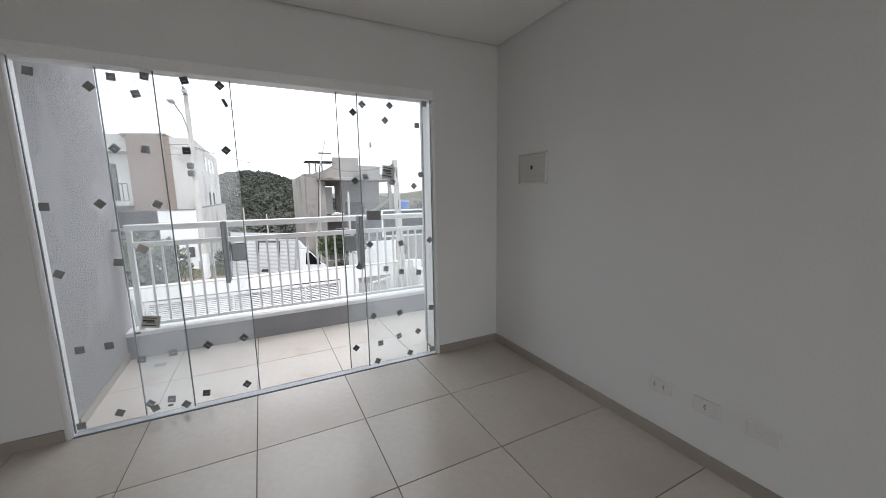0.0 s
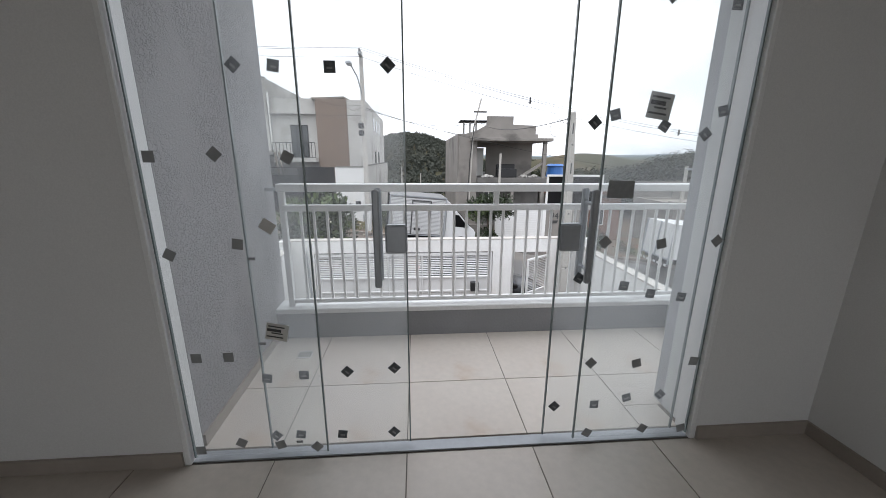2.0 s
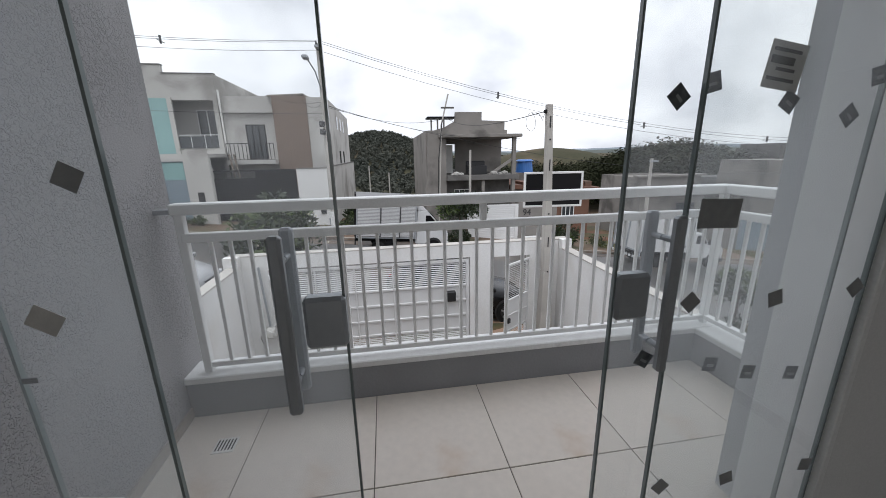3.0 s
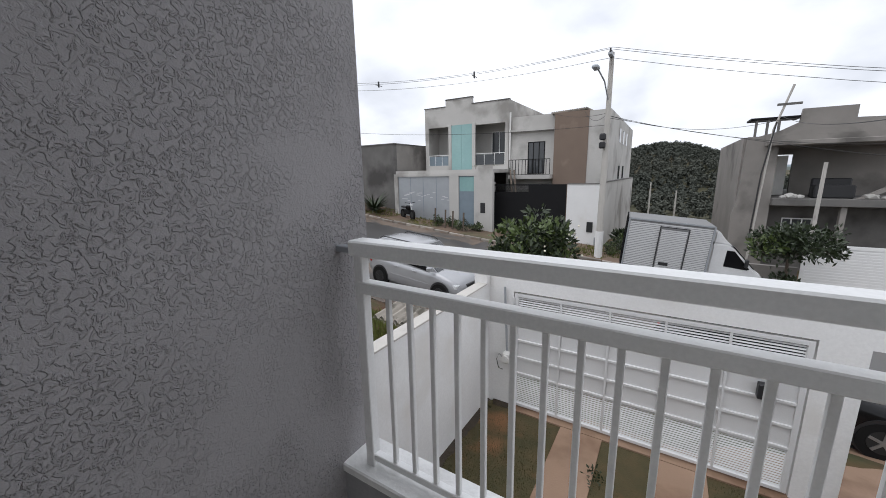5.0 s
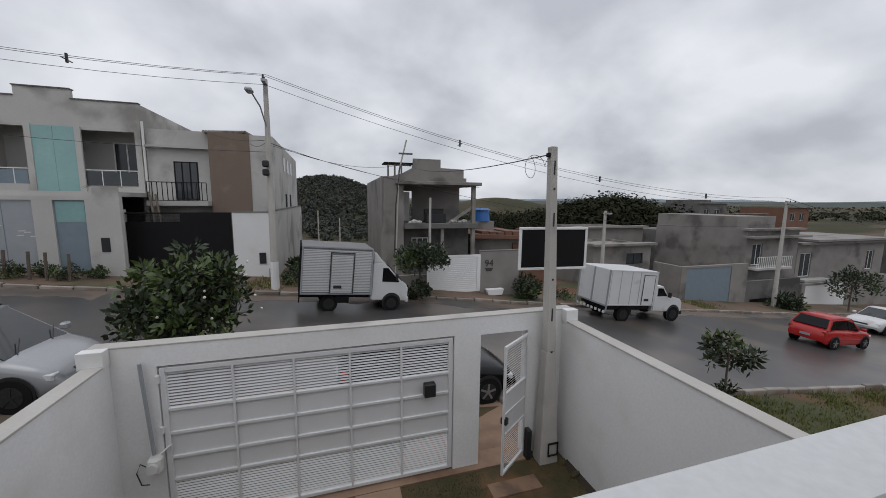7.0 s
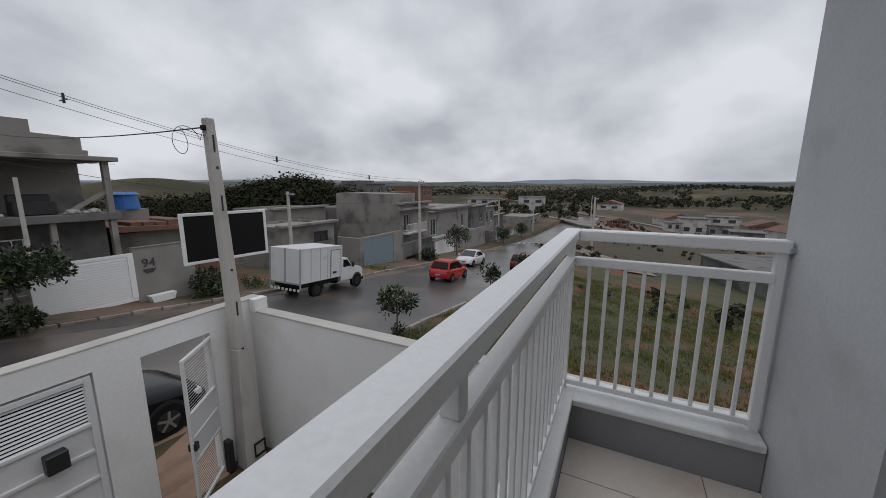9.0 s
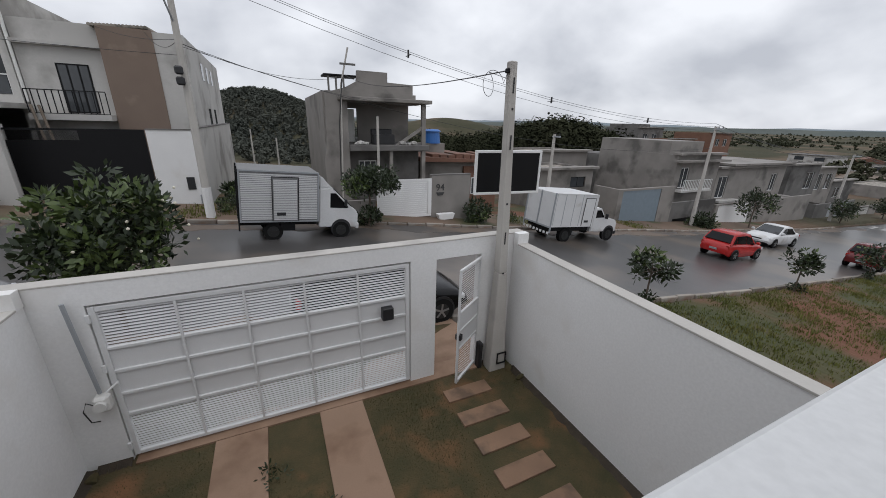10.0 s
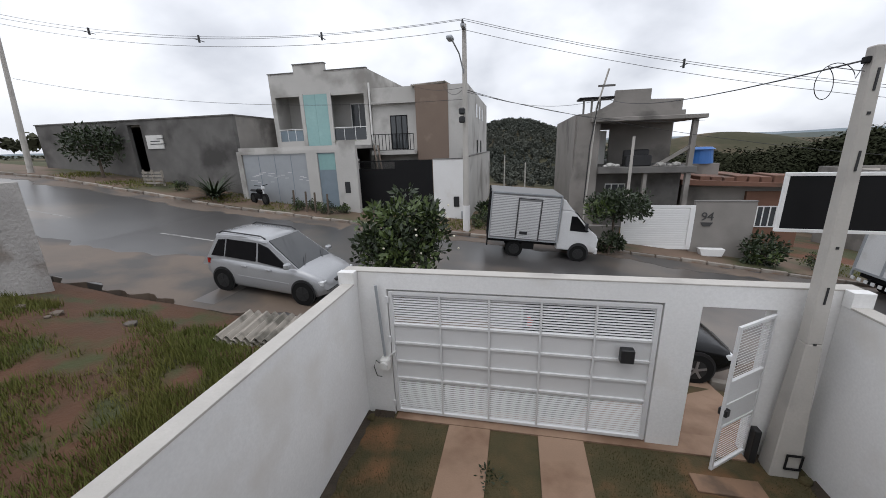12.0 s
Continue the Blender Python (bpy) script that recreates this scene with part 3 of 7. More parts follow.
door = thing("door_1", "sliding glass door with white frame, standing partly open", "door", kind="structure")
part("door_frame", boxes((-0.175, 2.195, 3.415, 3.53, 2.095, 2.165), (-0.182, -0.160, 3.425, 3.53, 0, 2.095), (2.188, 2.210, 3.425, 3.53, 0, 2.095), bevel=0.003), "white_metal", door, "white aluminium frame")
part("door_track", boxes((-0.160, 2.188, 3.440, 3.500, -0.003, 0.005)), "grey_metal", door, "pale metal floor track")
PANES = {
    "fixed_left": pane("fixed_pane", -0.15, 0.435, 3.450, door, "clear fixed glass pane with stickers"),
    "slide_left": pane("sliding_pane", 0.175, 0.815, 3.485, door, "clear sliding glass pane with stickers"),
    "slide_right": pane("sliding_pane", 1.465, 2.125, 3.485, door, "clear sliding glass pane with stickers"),
    "fixed_right": pane("fixed_pane", 1.605, 2.18, 3.450, door, "clear fixed glass pane with stickers"),
}
for x, s, key in ((0.70, 1, "slide_left"), (1.585, -1, "slide_right")):
    for side in (-1, 1):
        y = 3.485 + side * 0.045
        bm = boxes((x - 0.014, x + 0.014, y - 0.012, y + 0.012, 0.82, 1.22), bevel=0.006)
        for z in (0.88, 1.16):
            disc(bm, 0.008, 0.04, Matrix.Translation((x, 3.485 + side * 0.022, z)) @ Matrix.Rotation(math.pi / 2, 4, "X"), 10)
        part("door_handle", bm, "grey_metal", PANES[key], "long brushed steel bar handle")
    xl = x + s * 0.075
    lock = boxes((xl - 0.045, xl + 0.045, 3.465, 3.505, 0.955, 1.075), bevel=0.008)
    lock = part("door_lock", lock, "grey_metal", PANES[key], "brushed steel glass-door lock")
del lock


# ---------------------------------------------------------------- balcony railing
rail = thing("balcony_railing", "white painted metal railing on the parapet ledge", "railing")
RT = 1.16
part("top_rail", boxes((-0.115, 3.03, 4.62, 4.70, RT - 0.055, RT), bevel=0.006), "white_metal", rail)
part("top_rail", boxes((2.95, 3.03, 3.765, 4.62, RT - 0.055, RT), bevel=0.006), "white_metal", rail)
part("middle_rail", boxes((-0.09, 3.01, 4.635, 4.685, 0.965, 1.01), bevel=0.004), "white_metal", rail)
part("middle_rail", boxes((2.965, 3.015, 3.80, 4.635, 0.965, 1.01), bevel=0.004), "white_metal", rail)
part("bottom_rail", boxes((-0.09, 3.01, 4.645, 4.675, 0.265, 0.295), bevel=0.003), "white_metal", rail)
part("bottom_rail", boxes((2.975, 3.005, 3.80, 4.645, 0.265, 0.295), bevel=0.003), "white_metal", rail)
for x, y in ((-0.09, 4.66), (2.99, 4.66), (2.99, 3.79), (1.45, 4.66)):
    w0 = 0.02 if x != 1.45 else 0.018
    part("post", boxes((x - w0, x + w0, y - 0.02, y + 0.02, 0.235 if x != 1.45 else 1.01, RT - 0.055), bevel=0.003), "white_metal", rail)
bar = mesh_of("baluster", boxes((-0.009, 0.009, -0.009, 0.009, 0.295, 0.965), bevel=0.002), "white_metal")
spots = [(0.03 + 0.0923 * i, 4.66) for i in range(32)] + [(2.99, 4.56 - 0.0862 * i) for i in range(9)]
for x, y in spots:
    b = new("baluster", bar)
    b.parent = rail
    b.location = (x, y, 0)
for x, y, z in ((-0.155, 4.66, 1.12), (2.99, 3.755, 1.12)):
    part("bracket", boxes((x - 0.045, x + 0.05, y - 0.02, y + 0.02, z - 0.012, z + 0.012), bevel=0.003), "grey_metal", rail, "small grey fixing bracket")


# ---------------------------------------------------------------- yard gates
gate = thing("garage_gate", "white metal garage gate with louvred bands", "gate", at=pose(0, 0, -0.035))
GX0, GX1, GY = -1.235, 2.455, 9.365
part("gate_frame", boxes((GX0, GX0 + 0.06, GY - 0.03, GY + 0.03, -2.67, -0.57), (GX1 - 0.06, GX1, GY - 0.03, GY + 0.03, -2.67, -0.57), (GX0 + 0.06, GX1 - 0.06, GY - 0.03, GY + 0.03, -0.63, -0.57), (GX0 + 0.06, GX1 - 0.06, GY - 0.03, GY + 0.03, -2.67, -2.62), bevel=0.004), "gate_paint", gate)
for z0, z1 in ((-1.40, -1.12), (-1.72, -1.44), (-2.03, -1.76)):
    part("panel", boxes((GX0 + 0.06, GX1 - 0.06, GY + 0.0, GY + 0.012, z0, z1)), "gate_paint", gate)
for z in (-1.11, -1.42, -1.74, -2.04):
    part("cross_rail", boxes((GX0 + 0.06, GX1 - 0.06, GY - 0.028, GY + 0.02, z - 0.02, z + 0.02), bevel=0.004), "gate_paint", gate)
for i in range(1, 5):
    x = GX0 + 0.06 + (GX1 - GX0 - 0.12) * i / 5
    part("mullion", boxes((x - 0.014, x + 0.014, GY - 0.034, GY - 0.006, -2.62, -0.63), bevel=0.003), "gate_paint", gate)


def slat_mesh(x0, x1, name="slat"):
    bm = prism([(0.004, -0.0085), (0.008, -0.0085), (-0.004, 0.0085), (-0.008, 0.0085)], x0, x1)
    bmesh.ops.rotate(bm, verts=bm.verts, cent=(0, 0, 0), matrix=Matrix.Rotation(-math.pi / 2, 3, "Z"))
    return mesh_of(name, bm, "gate_paint")


sm = slat_mesh(GX0 + 0.06, GX1 - 0.06)
for z in [-0.655 - 0.0395 * i for i in range(12)] + [-2.085 - 0.0365 * i for i in range(15)]:
    s = new("slat", sm)
    s.parent, s.location = gate, (0, GY, z)
part("mail_box", boxes((2.00, 2.17, 9.225, 9.335, -1.40, -1.20), bevel=0.01), "black_plastic", gate, "black plastic letter box")
for z in (-0.7, -1.35, -2.5):
    part("hinge", boxes((GX0 - 0.03, GX0 + 0.01, GY - 0.06, GY - 0.02, z - 0.05, z + 0.05), bevel=0.004), "gate_paint", gate)
opener = thing("gate_opener", "white gate opener with tube, motor and hanging cable", "gate opener", at=pose(-0.03, 0.05, -0.05))
part("arm_tube", tube([(-1.36, 9.22, -0.45), (-1.30, 9.22, -1.60)], 0.022), "grey_metal", opener)
bm = boxes((-1.37, -1.22, 9.14, 9.275, -1.83, -1.62), bevel=0.03)
disc(bm, 0.06, 0.10, Matrix.Translation((-1.295, 9.15, -1.72)) @ Matrix.Rotation(math.pi / 2, 4, "X"), 16)
part("motor", bm, "plastic_white", opener, "off-white motor housing")
part("cable", tube([(-1.36, 9.2, -1.75), (-1.45, 9.22, -1.70), (-1.50, 9.23, -1.82), (-1.46, 9.23, -1.98), (-1.38, 9.23, -1.99)], 0.007, 6), "wire", opener)
part("arm_tube", tube([(-1.25, 9.24, -1.62), (-1.13, 9.25, -1.52)], 0.012), "white_metal", opener)

ped = thing("pedestrian_gate", "white louvred metal pedestrian gate standing open", "gate", at=pose(3.69, 9.32, -0.045, rz=-145))
part("gate_frame", boxes((0, 0.035, -0.018, 0.018, -2.62, -0.60), (0.685, 0.72, -0.018, 0.018, -2.62, -0.60), (0.035, 0.685, -0.018, 0.018, -0.64, -0.60), (0.035, 0.685, -0.018, 0.018, -2.62, -2.58), bevel=0.003), "gate_paint", ped)
part("panel", boxes((0.035, 0.685, -0.006, 0.006, -1.95, -1.35)), "gate_paint", ped)
for z in (-1.33, -1.65, -1.97):
    part("cross_rail", boxes((0.035, 0.685, -0.02, 0.02, z - 0.015, z + 0.015), bevel=0.003), "gate_paint", ped)
sm = slat_mesh(0.035, 0.685)
for z in [-0.665 - 0.038 * i for i in range(17)] + [-2.005 - 0.038 * i for i in range(15)]:
    s = new("slat", sm)
    s.parent, s.location = ped, (0, 0, z)
part("lock", boxes((0.64, 0.715, -0.05, 0.05, -1.80, -1.70), bevel=0.008), "black_plastic", ped, "black lock and latch")

# ---------------------------------------------------------------- service pole with panel
pole = thing("service_pole", "tapered concrete service pole in the yard corner", "pole")


def taper(bm, c0, w0, d0, z0, c1, w1, d1, z1):
    lo = [bm.verts.new((c0[0] + sx * w0 / 2, c0[1] + sy * d0 / 2, z0)) for sx, sy in ((-1, -1), (1, -1), (1, 1), (-1, 1))]
    hi = [bm.verts.new((c1[0] + sx * w1 / 2, c1[1] + sy * d1 / 2, z1)) for sx, sy in ((-1, -1), (1, -1), (1, 1), (-1, 1))]
    bm.faces.new(lo[::-1])
    bm.faces.new(hi)
    for i in range(4):
        bm.faces.new((lo[i], lo[(i + 1) % 4], hi[(i + 1) % 4], hi[i]))
    return bm


bm = taper(bmesh.new(), (4.01, 9.16), 0.33, 0.24, -2.78, (3.985, 9.17), 0.165, 0.165, -0.9)
taper(bm, (3.985, 9.17), 0.16, 0.16, -0.9, (3.87, 9.15), 0.105, 0.115, 2.20)
bmesh.ops.bevel(bm, geom=bm.edges[:], offset=0.012, segments=1, affect="EDGES")
part("shaft", bm, "pole_concrete", pole)
for k, z in enumerate((-0.9, -0.3, 0.25, 1.15, 1.6, 1.9)):
    x, f = 3.985 - (z + 0.9) * 0.037, 9.0905 + (z + 0.9) * 0.0008
    part("slot", boxes((x - 0.010, x + 0.010, f - 0.008, f + 0.01, z - 0.10, z + 0.10) if k % 2 else (x - 0.014, x + 0.014, f - 0.008, f + 0.01, z - 0.014, z + 0.014)), "black_plastic", pole)
part("meter_frame", boxes((3.97, 4.15, 9.015, 9.035, -2.62, -2.60), (3.97, 4.15, 9.015, 9.035, -2.42, -2.40), (3.97, 3.985, 9.015, 9.035, -2.60, -2.42), (4.135, 4.15, 9.015, 9.035, -2.60, -2.42)), "black_metal", pole, "black outline of the inspection hatch")
part("wire_bracket", boxes((3.78, 3.825, 9.11, 9.18, 2.05, 2.11), bevel=0.008), "black_metal", pole)
board = thing("sign_board", "dark panel in a white frame fixed behind the pole", "panel", at=pose(4.20, 9.50, 0.665, rz=-6))
part("face", boxes((-0.555, 0.555, -0.008, 0.012, -0.31, 0.31)), "black_metal", board, "dark face")
part("board_frame", boxes((-0.59, 0.59, -0.02, 0.02, 0.305, 0.345), (-0.59, 0.59, -0.02, 0.02, -0.345, -0.305), (-0.59, -0.55, -0.02, 0.02, -0.305, 0.305), (0.55, 0.59, -0.02, 0.02, -0.305, 0.305), bevel=0.004), "white_metal", board)
solid("meter_post", boxes((3.70, 3.78, 9.20, 9.32, -2.765, -2.25), bevel=0.01), "black_plastic", "short dark plastic conduit post against the wall", "conduit")


# ---------------------------------------------------------------- room fittings
fuse = thing("switch_box", "square off-white plastic distribution box on the wall", "fuse box")
part("box_frame", boxes((2.792, 2.812, 2.795, 3.12, 1.435, 1.45), (2.792, 2.812, 2.795, 3.12, 1.66, 1.675), (2.792, 2.812, 2.795, 2.81, 1.45, 1.66), (2.792, 2.812, 3.105, 3.12, 1.45, 1.66), bevel=0.003), "plastic_white", fuse)
part("cover", boxes((2.797, 2.811, 2.813, 3.102, 1.453, 1.657), bevel=0.003), "plastic_beige", fuse, "beige plastic cover")
part("catch", boxes((2.792, 2.7985, 2.945, 2.965, 1.545, 1.575), bevel=0.002), "black_plastic", fuse, "small dark catch")
for y0, holes in ((1.81, 2), (1.58, 1), (1.35, 0)):
    s = thing("wall_socket", "white plastic wall plate" + (" with dark socket holes" if holes else ", blank"), "socket", group="wall sockets")
    part("plate", boxes((2.798, 2.812, y0, y0 + 0.12, 0.275, 0.35), bevel=0.004), "plastic_white", s)
    for h in range(holes):
        yc = y0 + (0.06 if holes == 1 else 0.035 + 0.05 * h)
        bm = bmesh.new()
        for dz in (-0.010, 0.0, 0.010):
            disc(bm, 0.0028, 0.003, Matrix.Translation((2.7965, yc + (0.004 if dz == 0 else 0), 0.3125 + dz)) @ Matrix.Rotation(math.pi / 2, 4, "Y"), 8)
        part("socket_hole", bm, "black_plastic", s)

STICKERS = {
    "fixed_left": [(-0.08, 2.03), (0.15, 1.98), (-0.11, 1.34), (0.12, 1.35), (0.38, 1.34), (-0.10, 0.97), (0.16, 1.01), (-0.07, 0.52), (0.06, 0.52), (-0.12, 0.06), (0.06, 0.09), (0.23, 0.07), (0.39, 0.05)],
    "slide_left": [(0.24, 2.05), (0.39, 2.07), (0.34, 1.97), (0.58, 2.07), (0.76, 2.06), (0.21, 1.66), (0.35, 1.66), (0.55, 1.66), (0.76, 1.67), (0.19, 0.39), (0.35, 0.40), (0.54, 0.41), (0.75, 0.42), (0.20, 0.09), (0.31, 0.09), (0.50, 0.08), (0.74, 0.08)],
    "slide_right": [(1.58, 1.97), (1.65, 2.03), (1.86, 2.04), (1.82, 1.93), (2.08, 1.91), (1.65, 1.51), (1.57, 1.48), (2.04, 1.44), (1.86, 1.47), (2.10, 1.53), (1.78, 0.79), (1.91, 0.75), (2.06, 0.73), (1.57, 0.83), (1.51, 0.18), (1.71, 0.18), (1.87, 0.21), (2.04, 0.22)],
    "fixed_right": [(2.13, 2.07), (2.15, 1.00), (1.90, 0.99), (1.65, 1.00), (1.65, 0.43), (1.87, 0.42), (2.15, 0.42), (1.67, 0.05), (1.95, 0.06), (2.15, 0.05)],
}
rng = random.Random(4)


def on_glass(name, x, z, y, w, h, turn, mat, parent, label=""):
    bm = boxes((-w / 2, w / 2, -0.0006, 0.0006, -h / 2, h / 2))
    bmesh.ops.transform(bm, matrix=pose(x, y, z, 0, turn, 0), verts=bm.verts)
    return part(name, bm, mat, parent, label)


for key, spots in STICKERS.items():
    dark = key.startswith("slide")
    y = 3.4795 if dark else 3.4445
    for x, z in spots:
        turn = rng.choice((0, 8, 45, 30, -15, 45))
        s = on_glass("sticker", x, z, y, 0.042, 0.042, turn, "sticker_dark" if dark else "sticker_grey", PANES[key], "small square glass sticker")
        if dark:
            on_glass("sticker_print", x, z - 0.004, y - 0.0016, 0.020, 0.007, turn, "sticker_grey", PANES[key])
for x, z, y, w, h, turn, key in ((0.27, 0.63, 3.4445, 0.09, 0.075, 12, "slide_left"), (1.83, 1.545, 3.4795, 0.10, 0.10, 8, "slide_right"), (0.28, 1.08, 3.4445, 0.055, 0.045, 35, "slide_left"), (1.69, 1.22, 3.4445, 0.11, 0.07, 2, "fixed_right")):
    on_glass("paper_label", x, z, y, w, h, turn, "paper" if key != "fixed_right" else "sticker_grey", PANES[key], "torn paper label")
    if w > 0.085 and key != "fixed_right":
        for k in range(4):
            on_glass("label_print", x - 0.01 * (k % 2), z + h * (0.32 - 0.2 * k), y - 0.0016, w * (0.75 - 0.12 * (k % 3)), h * (0.16 if k == 1 else 0.07), turn, "ink", PANES[key])
for x, z in ((0.19, 0.94), (0.19, 0.56), (0.30, 0.05)):
    on_glass("sticker", x, z, 3.4795, 0.028, 0.012, 0, "ink", PANES["slide_left"])
on_glass("sticker", 0.78, 1.96, 3.4795, 0.02, 0.05, -25, "sticker_dark", PANES["slide_left"], "torn remains of a sticker")

drain = thing("floor_drain", "square white slotted drain in the balcony floor", "drain")
part("grate", boxes((0.02, 0.12, 4.30, 4.40, -0.004, 0.003), bevel=0.002), "plastic_white", drain)
for k in range(6):
    part("slot", boxes((0.03 + 0.015 * k, 0.036 + 0.015 * k, 4.315, 4.385, 0.002, 0.0045)), "black_plastic", drain)


# ---------------------------------------------------------------- vehicles
def loft(rings):
    bm = bmesh.new()
    vs = [[bm.verts.new(p) for p in r] for r in rings]
    for a, b in zip(vs, vs[1:]):
        for i in range(len(a) - 1):
            bm.faces.new((a[i], a[i + 1], b[i + 1], b[i]))
    for end in (vs[0], vs[-1]):
        bm.faces.new(end)
    bmesh.ops.recalc_face_normals(bm, faces=bm.faces)
    return bm


def wheel(parent, x, y, r, wd, rim_mat, side):
    w = part("wheel", disc(bmesh.new(), r, wd, Matrix.Translation((x, y, r)) @ Matrix.Rotation(math.pi / 2, 4, "X"), 28), "rubber", parent)
    yo = y + side * (wd / 2 + 0.003)
    part("rim", disc(bmesh.new(), r * 0.62, 0.012, Matrix.Translation((x, yo, r)) @ Matrix.Rotation(math.pi / 2, 4, "X"), 24), "dark_rim", w)
    bm = bmesh.new()
    for k in range(5):
        box(bm, -0.022, 0.022, -0.008, 0.008, 0.02, r * 0.6)
        bmesh.ops.rotate(bm, verts=bm.verts, cent=(0, 0, 0), matrix=Matrix.Rotation(2 * math.pi / 5, 3, "Y"))
    disc(bm, r * 0.14, 0.02, Matrix.Rotation(math.pi / 2, 4, "X"), 12)
    bmesh.ops.translate(bm, verts=bm.verts, vec=(x, yo + side * 0.010, r))
    part("spokes", bm, rim_mat, w)
    return w


def car(name, label, at, paint, L, W, H, top, roof, rim_mat="rim", rails=False, group="", wheels=0.312):
    """top: (x, z) of bonnet and belt line from tail to nose, as shares of L and H. roof: belt rear, roof rear, roof front, screen foot."""
    c = thing(name, label, "car", group, at=at)
    xs = [L * (i / 22 - 0.5) for i in range(23)]
    tx, tz = [p[0] * L for p in top], [p[1] * H for p in top]
    rings = []
    for x in xs:
        u = abs(2 * x / L)
        hw, t = W / 2 * (1 - 0.16 * u ** 5), lerp_table(x, tx, tz)
        zb = 0.20 + 0.16 * max(0.0, u - 0.8) / 0.2
        half = [(hw * 0.90, zb), (hw * 0.985, zb + 0.10), (hw, (zb + t) * 0.48), (hw * 0.985, t - 0.16), (hw * 0.95, t - 0.04), (hw * 0.80, t), (hw * 0.4, t + 0.02)]
        rings.append([(x, -y, z) for y, z in half] + [(x, y, z) for y, z in half[::-1]])
    body = part("body", loft(rings), paint, c, smooth=True)
    b0, r0, r1, b1 = (v * L for v in roof)
    zr = [lerp_table(v, tx, tz) for v in (b0, b1)]

    def cab(grow, z_in):
        out = []
        for x, z, w in ((b0, zr[0] - 0.05, 0.46), (r0, H - 0.06, 0.385), ((r0 + r1) / 2, H, 0.385), (r1, H - 0.05, 0.375), (b1, zr[1] - 0.05, 0.44)):
            zb = lerp_table(x, tx, tz) - 0.05
            hw = W * w + grow
            lo = W * 0.465 + grow
            out.append([(x, -lo, zb), (x, -hw, z + grow if z > zb + 0.05 else zb + 0.01), (x, 0, (z if z > zb + 0.05 else zb + 0.01) + (0.03 if z == H else 0.0) + grow), (x, hw, z + grow if z > zb + 0.05 else zb + 0.01), (x, lo, zb)])
        return out

    part("cabin", loft(cab(0.0, 0)), paint, c)

    def on_side(x, f, s):
        zb = lerp_table(x, tx, tz) - 0.05
        zt = lerp_table(x, (b0, r0, (r0 + r1) / 2, r1, b1), (zr[0], H - 0.06, H, H - 0.05, zr[1]))
        lo, hi = W * 0.465, W * lerp_table(x, (b0, r0, r1, b1), (0.46, 0.385, 0.375, 0.44))
        return (x, s * (lo + (hi - lo) * f + 0.026), zb + (zt - zb) * f)

    mid, ra = b0 + (b1 - b0) * 0.56, b0 + (b1 - b0) * 0.20
    for s in (-1, 1):
        for pts in (((mid + 0.05, 0.14), (b1 - 0.28, 0.14), (r1 + 0.06, 0.80), (mid + 0.02, 0.86)), ((ra + 0.04, 0.14), (mid - 0.03, 0.14), (mid - 0.05, 0.86), (ra + 0.06, 0.86)), ((b0 + 0.16, 0.2), (ra - 0.02, 0.14), (ra + 0.0, 0.85), (r0 + 0.08, 0.82))):
            bm = bmesh.new()
            a_ = [bm.verts.new(on_side(x, f, s)) for x, f in pts]
            e_ = [bm.verts.new(Vector(v.co) - Vector((0, s * 0.06, 0))) for v in a_]
            bm.faces.new(a_)
            for k in range(4):
                bm.faces.new((a_[k], a_[(k + 1) % 4], e_[(k + 1) % 4], e_[k]))
            bmesh.ops.recalc_face_normals(bm, faces=bm.faces)
            part("side_window", bm, "dark_glass", c)
    for nm, xa, za, wa, xb, zb_, wb, dx in (("windscreen", b1 - 0.05, zr[1] - 0.03, 0.415, r1 + 0.02, H - 0.075, 0.345, 0.02), ("rear_window", b0 + 0.02, zr[0] + 0.03, 0.40, r0 + 0.0, H - 0.11, 0.34, -0.02)):
        bm = bmesh.new()
        up_ = 0.035
        q = [bm.verts.new(p) for p in ((xa + dx, -W * wa, za + up_), (xa + dx, W * wa, za + up_), (xb + dx, W * wb, zb_ + up_), (xb + dx, -W * wb, zb_ + up_))]
        q2 = [bm.verts.new(Vector(v.co) - Vector((dx * 2, 0, 0.04))) for v in q]
        bm.faces.new(q)
        for k in range(4):
            bm.faces.new((q[k], q[(k + 1) % 4], q2[(k + 1) % 4], q2[k]))
        bmesh.ops.recalc_face_normals(bm, faces=bm.faces)
        part(nm, bm, "screen_glass" if nm == "windscreen" else "dark_glass", c)
    rf = []
    for f in range(7):
        x = r0 - 0.03 + (r1 - r0 + 0.06) * f / 6
        hw = W * 0.392
        z = H - 0.045 + 0.045 * (1 - ((f - 3) / 3) ** 2)
        rf.append([(x, -hw, z - 0.06), (x, -hw * 0.96, z + 0.012), (x, -hw * 0.5, z + 0.04), (x, hw * 0.5, z + 0.04), (x, hw * 0.96, z + 0.012), (x, hw, z - 0.06)])
    part("roof", loft(rf), paint, c, smooth=True)
    for s in (-1, 1):
        for xw in (-wheels * L, wheels * L):
            r = 0.31
            part("wheel_arch", disc(bmesh.new(), r * 1.13, 0.02, Matrix.Translation((xw, s * (W / 2 - 0.012), r + 0.02)) @ Matrix.Rotation(math.pi / 2, 4, "X"), 24), "black_plastic", c)
            wheel(c, xw, s * (W / 2 - 0.085), r, 0.20, rim_mat, s)
        zl = lerp_table(L * 0.44, tx, tz)
        bm = boxes((L * 0.40, L * 0.475, s * W * 0.30, s * W * 0.445, zl - 0.20, zl - 0.07), bevel=0.02)
        part("headlight", bm, "lamp_lens", c)
        zt = lerp_table(-L * 0.47, tx, tz)
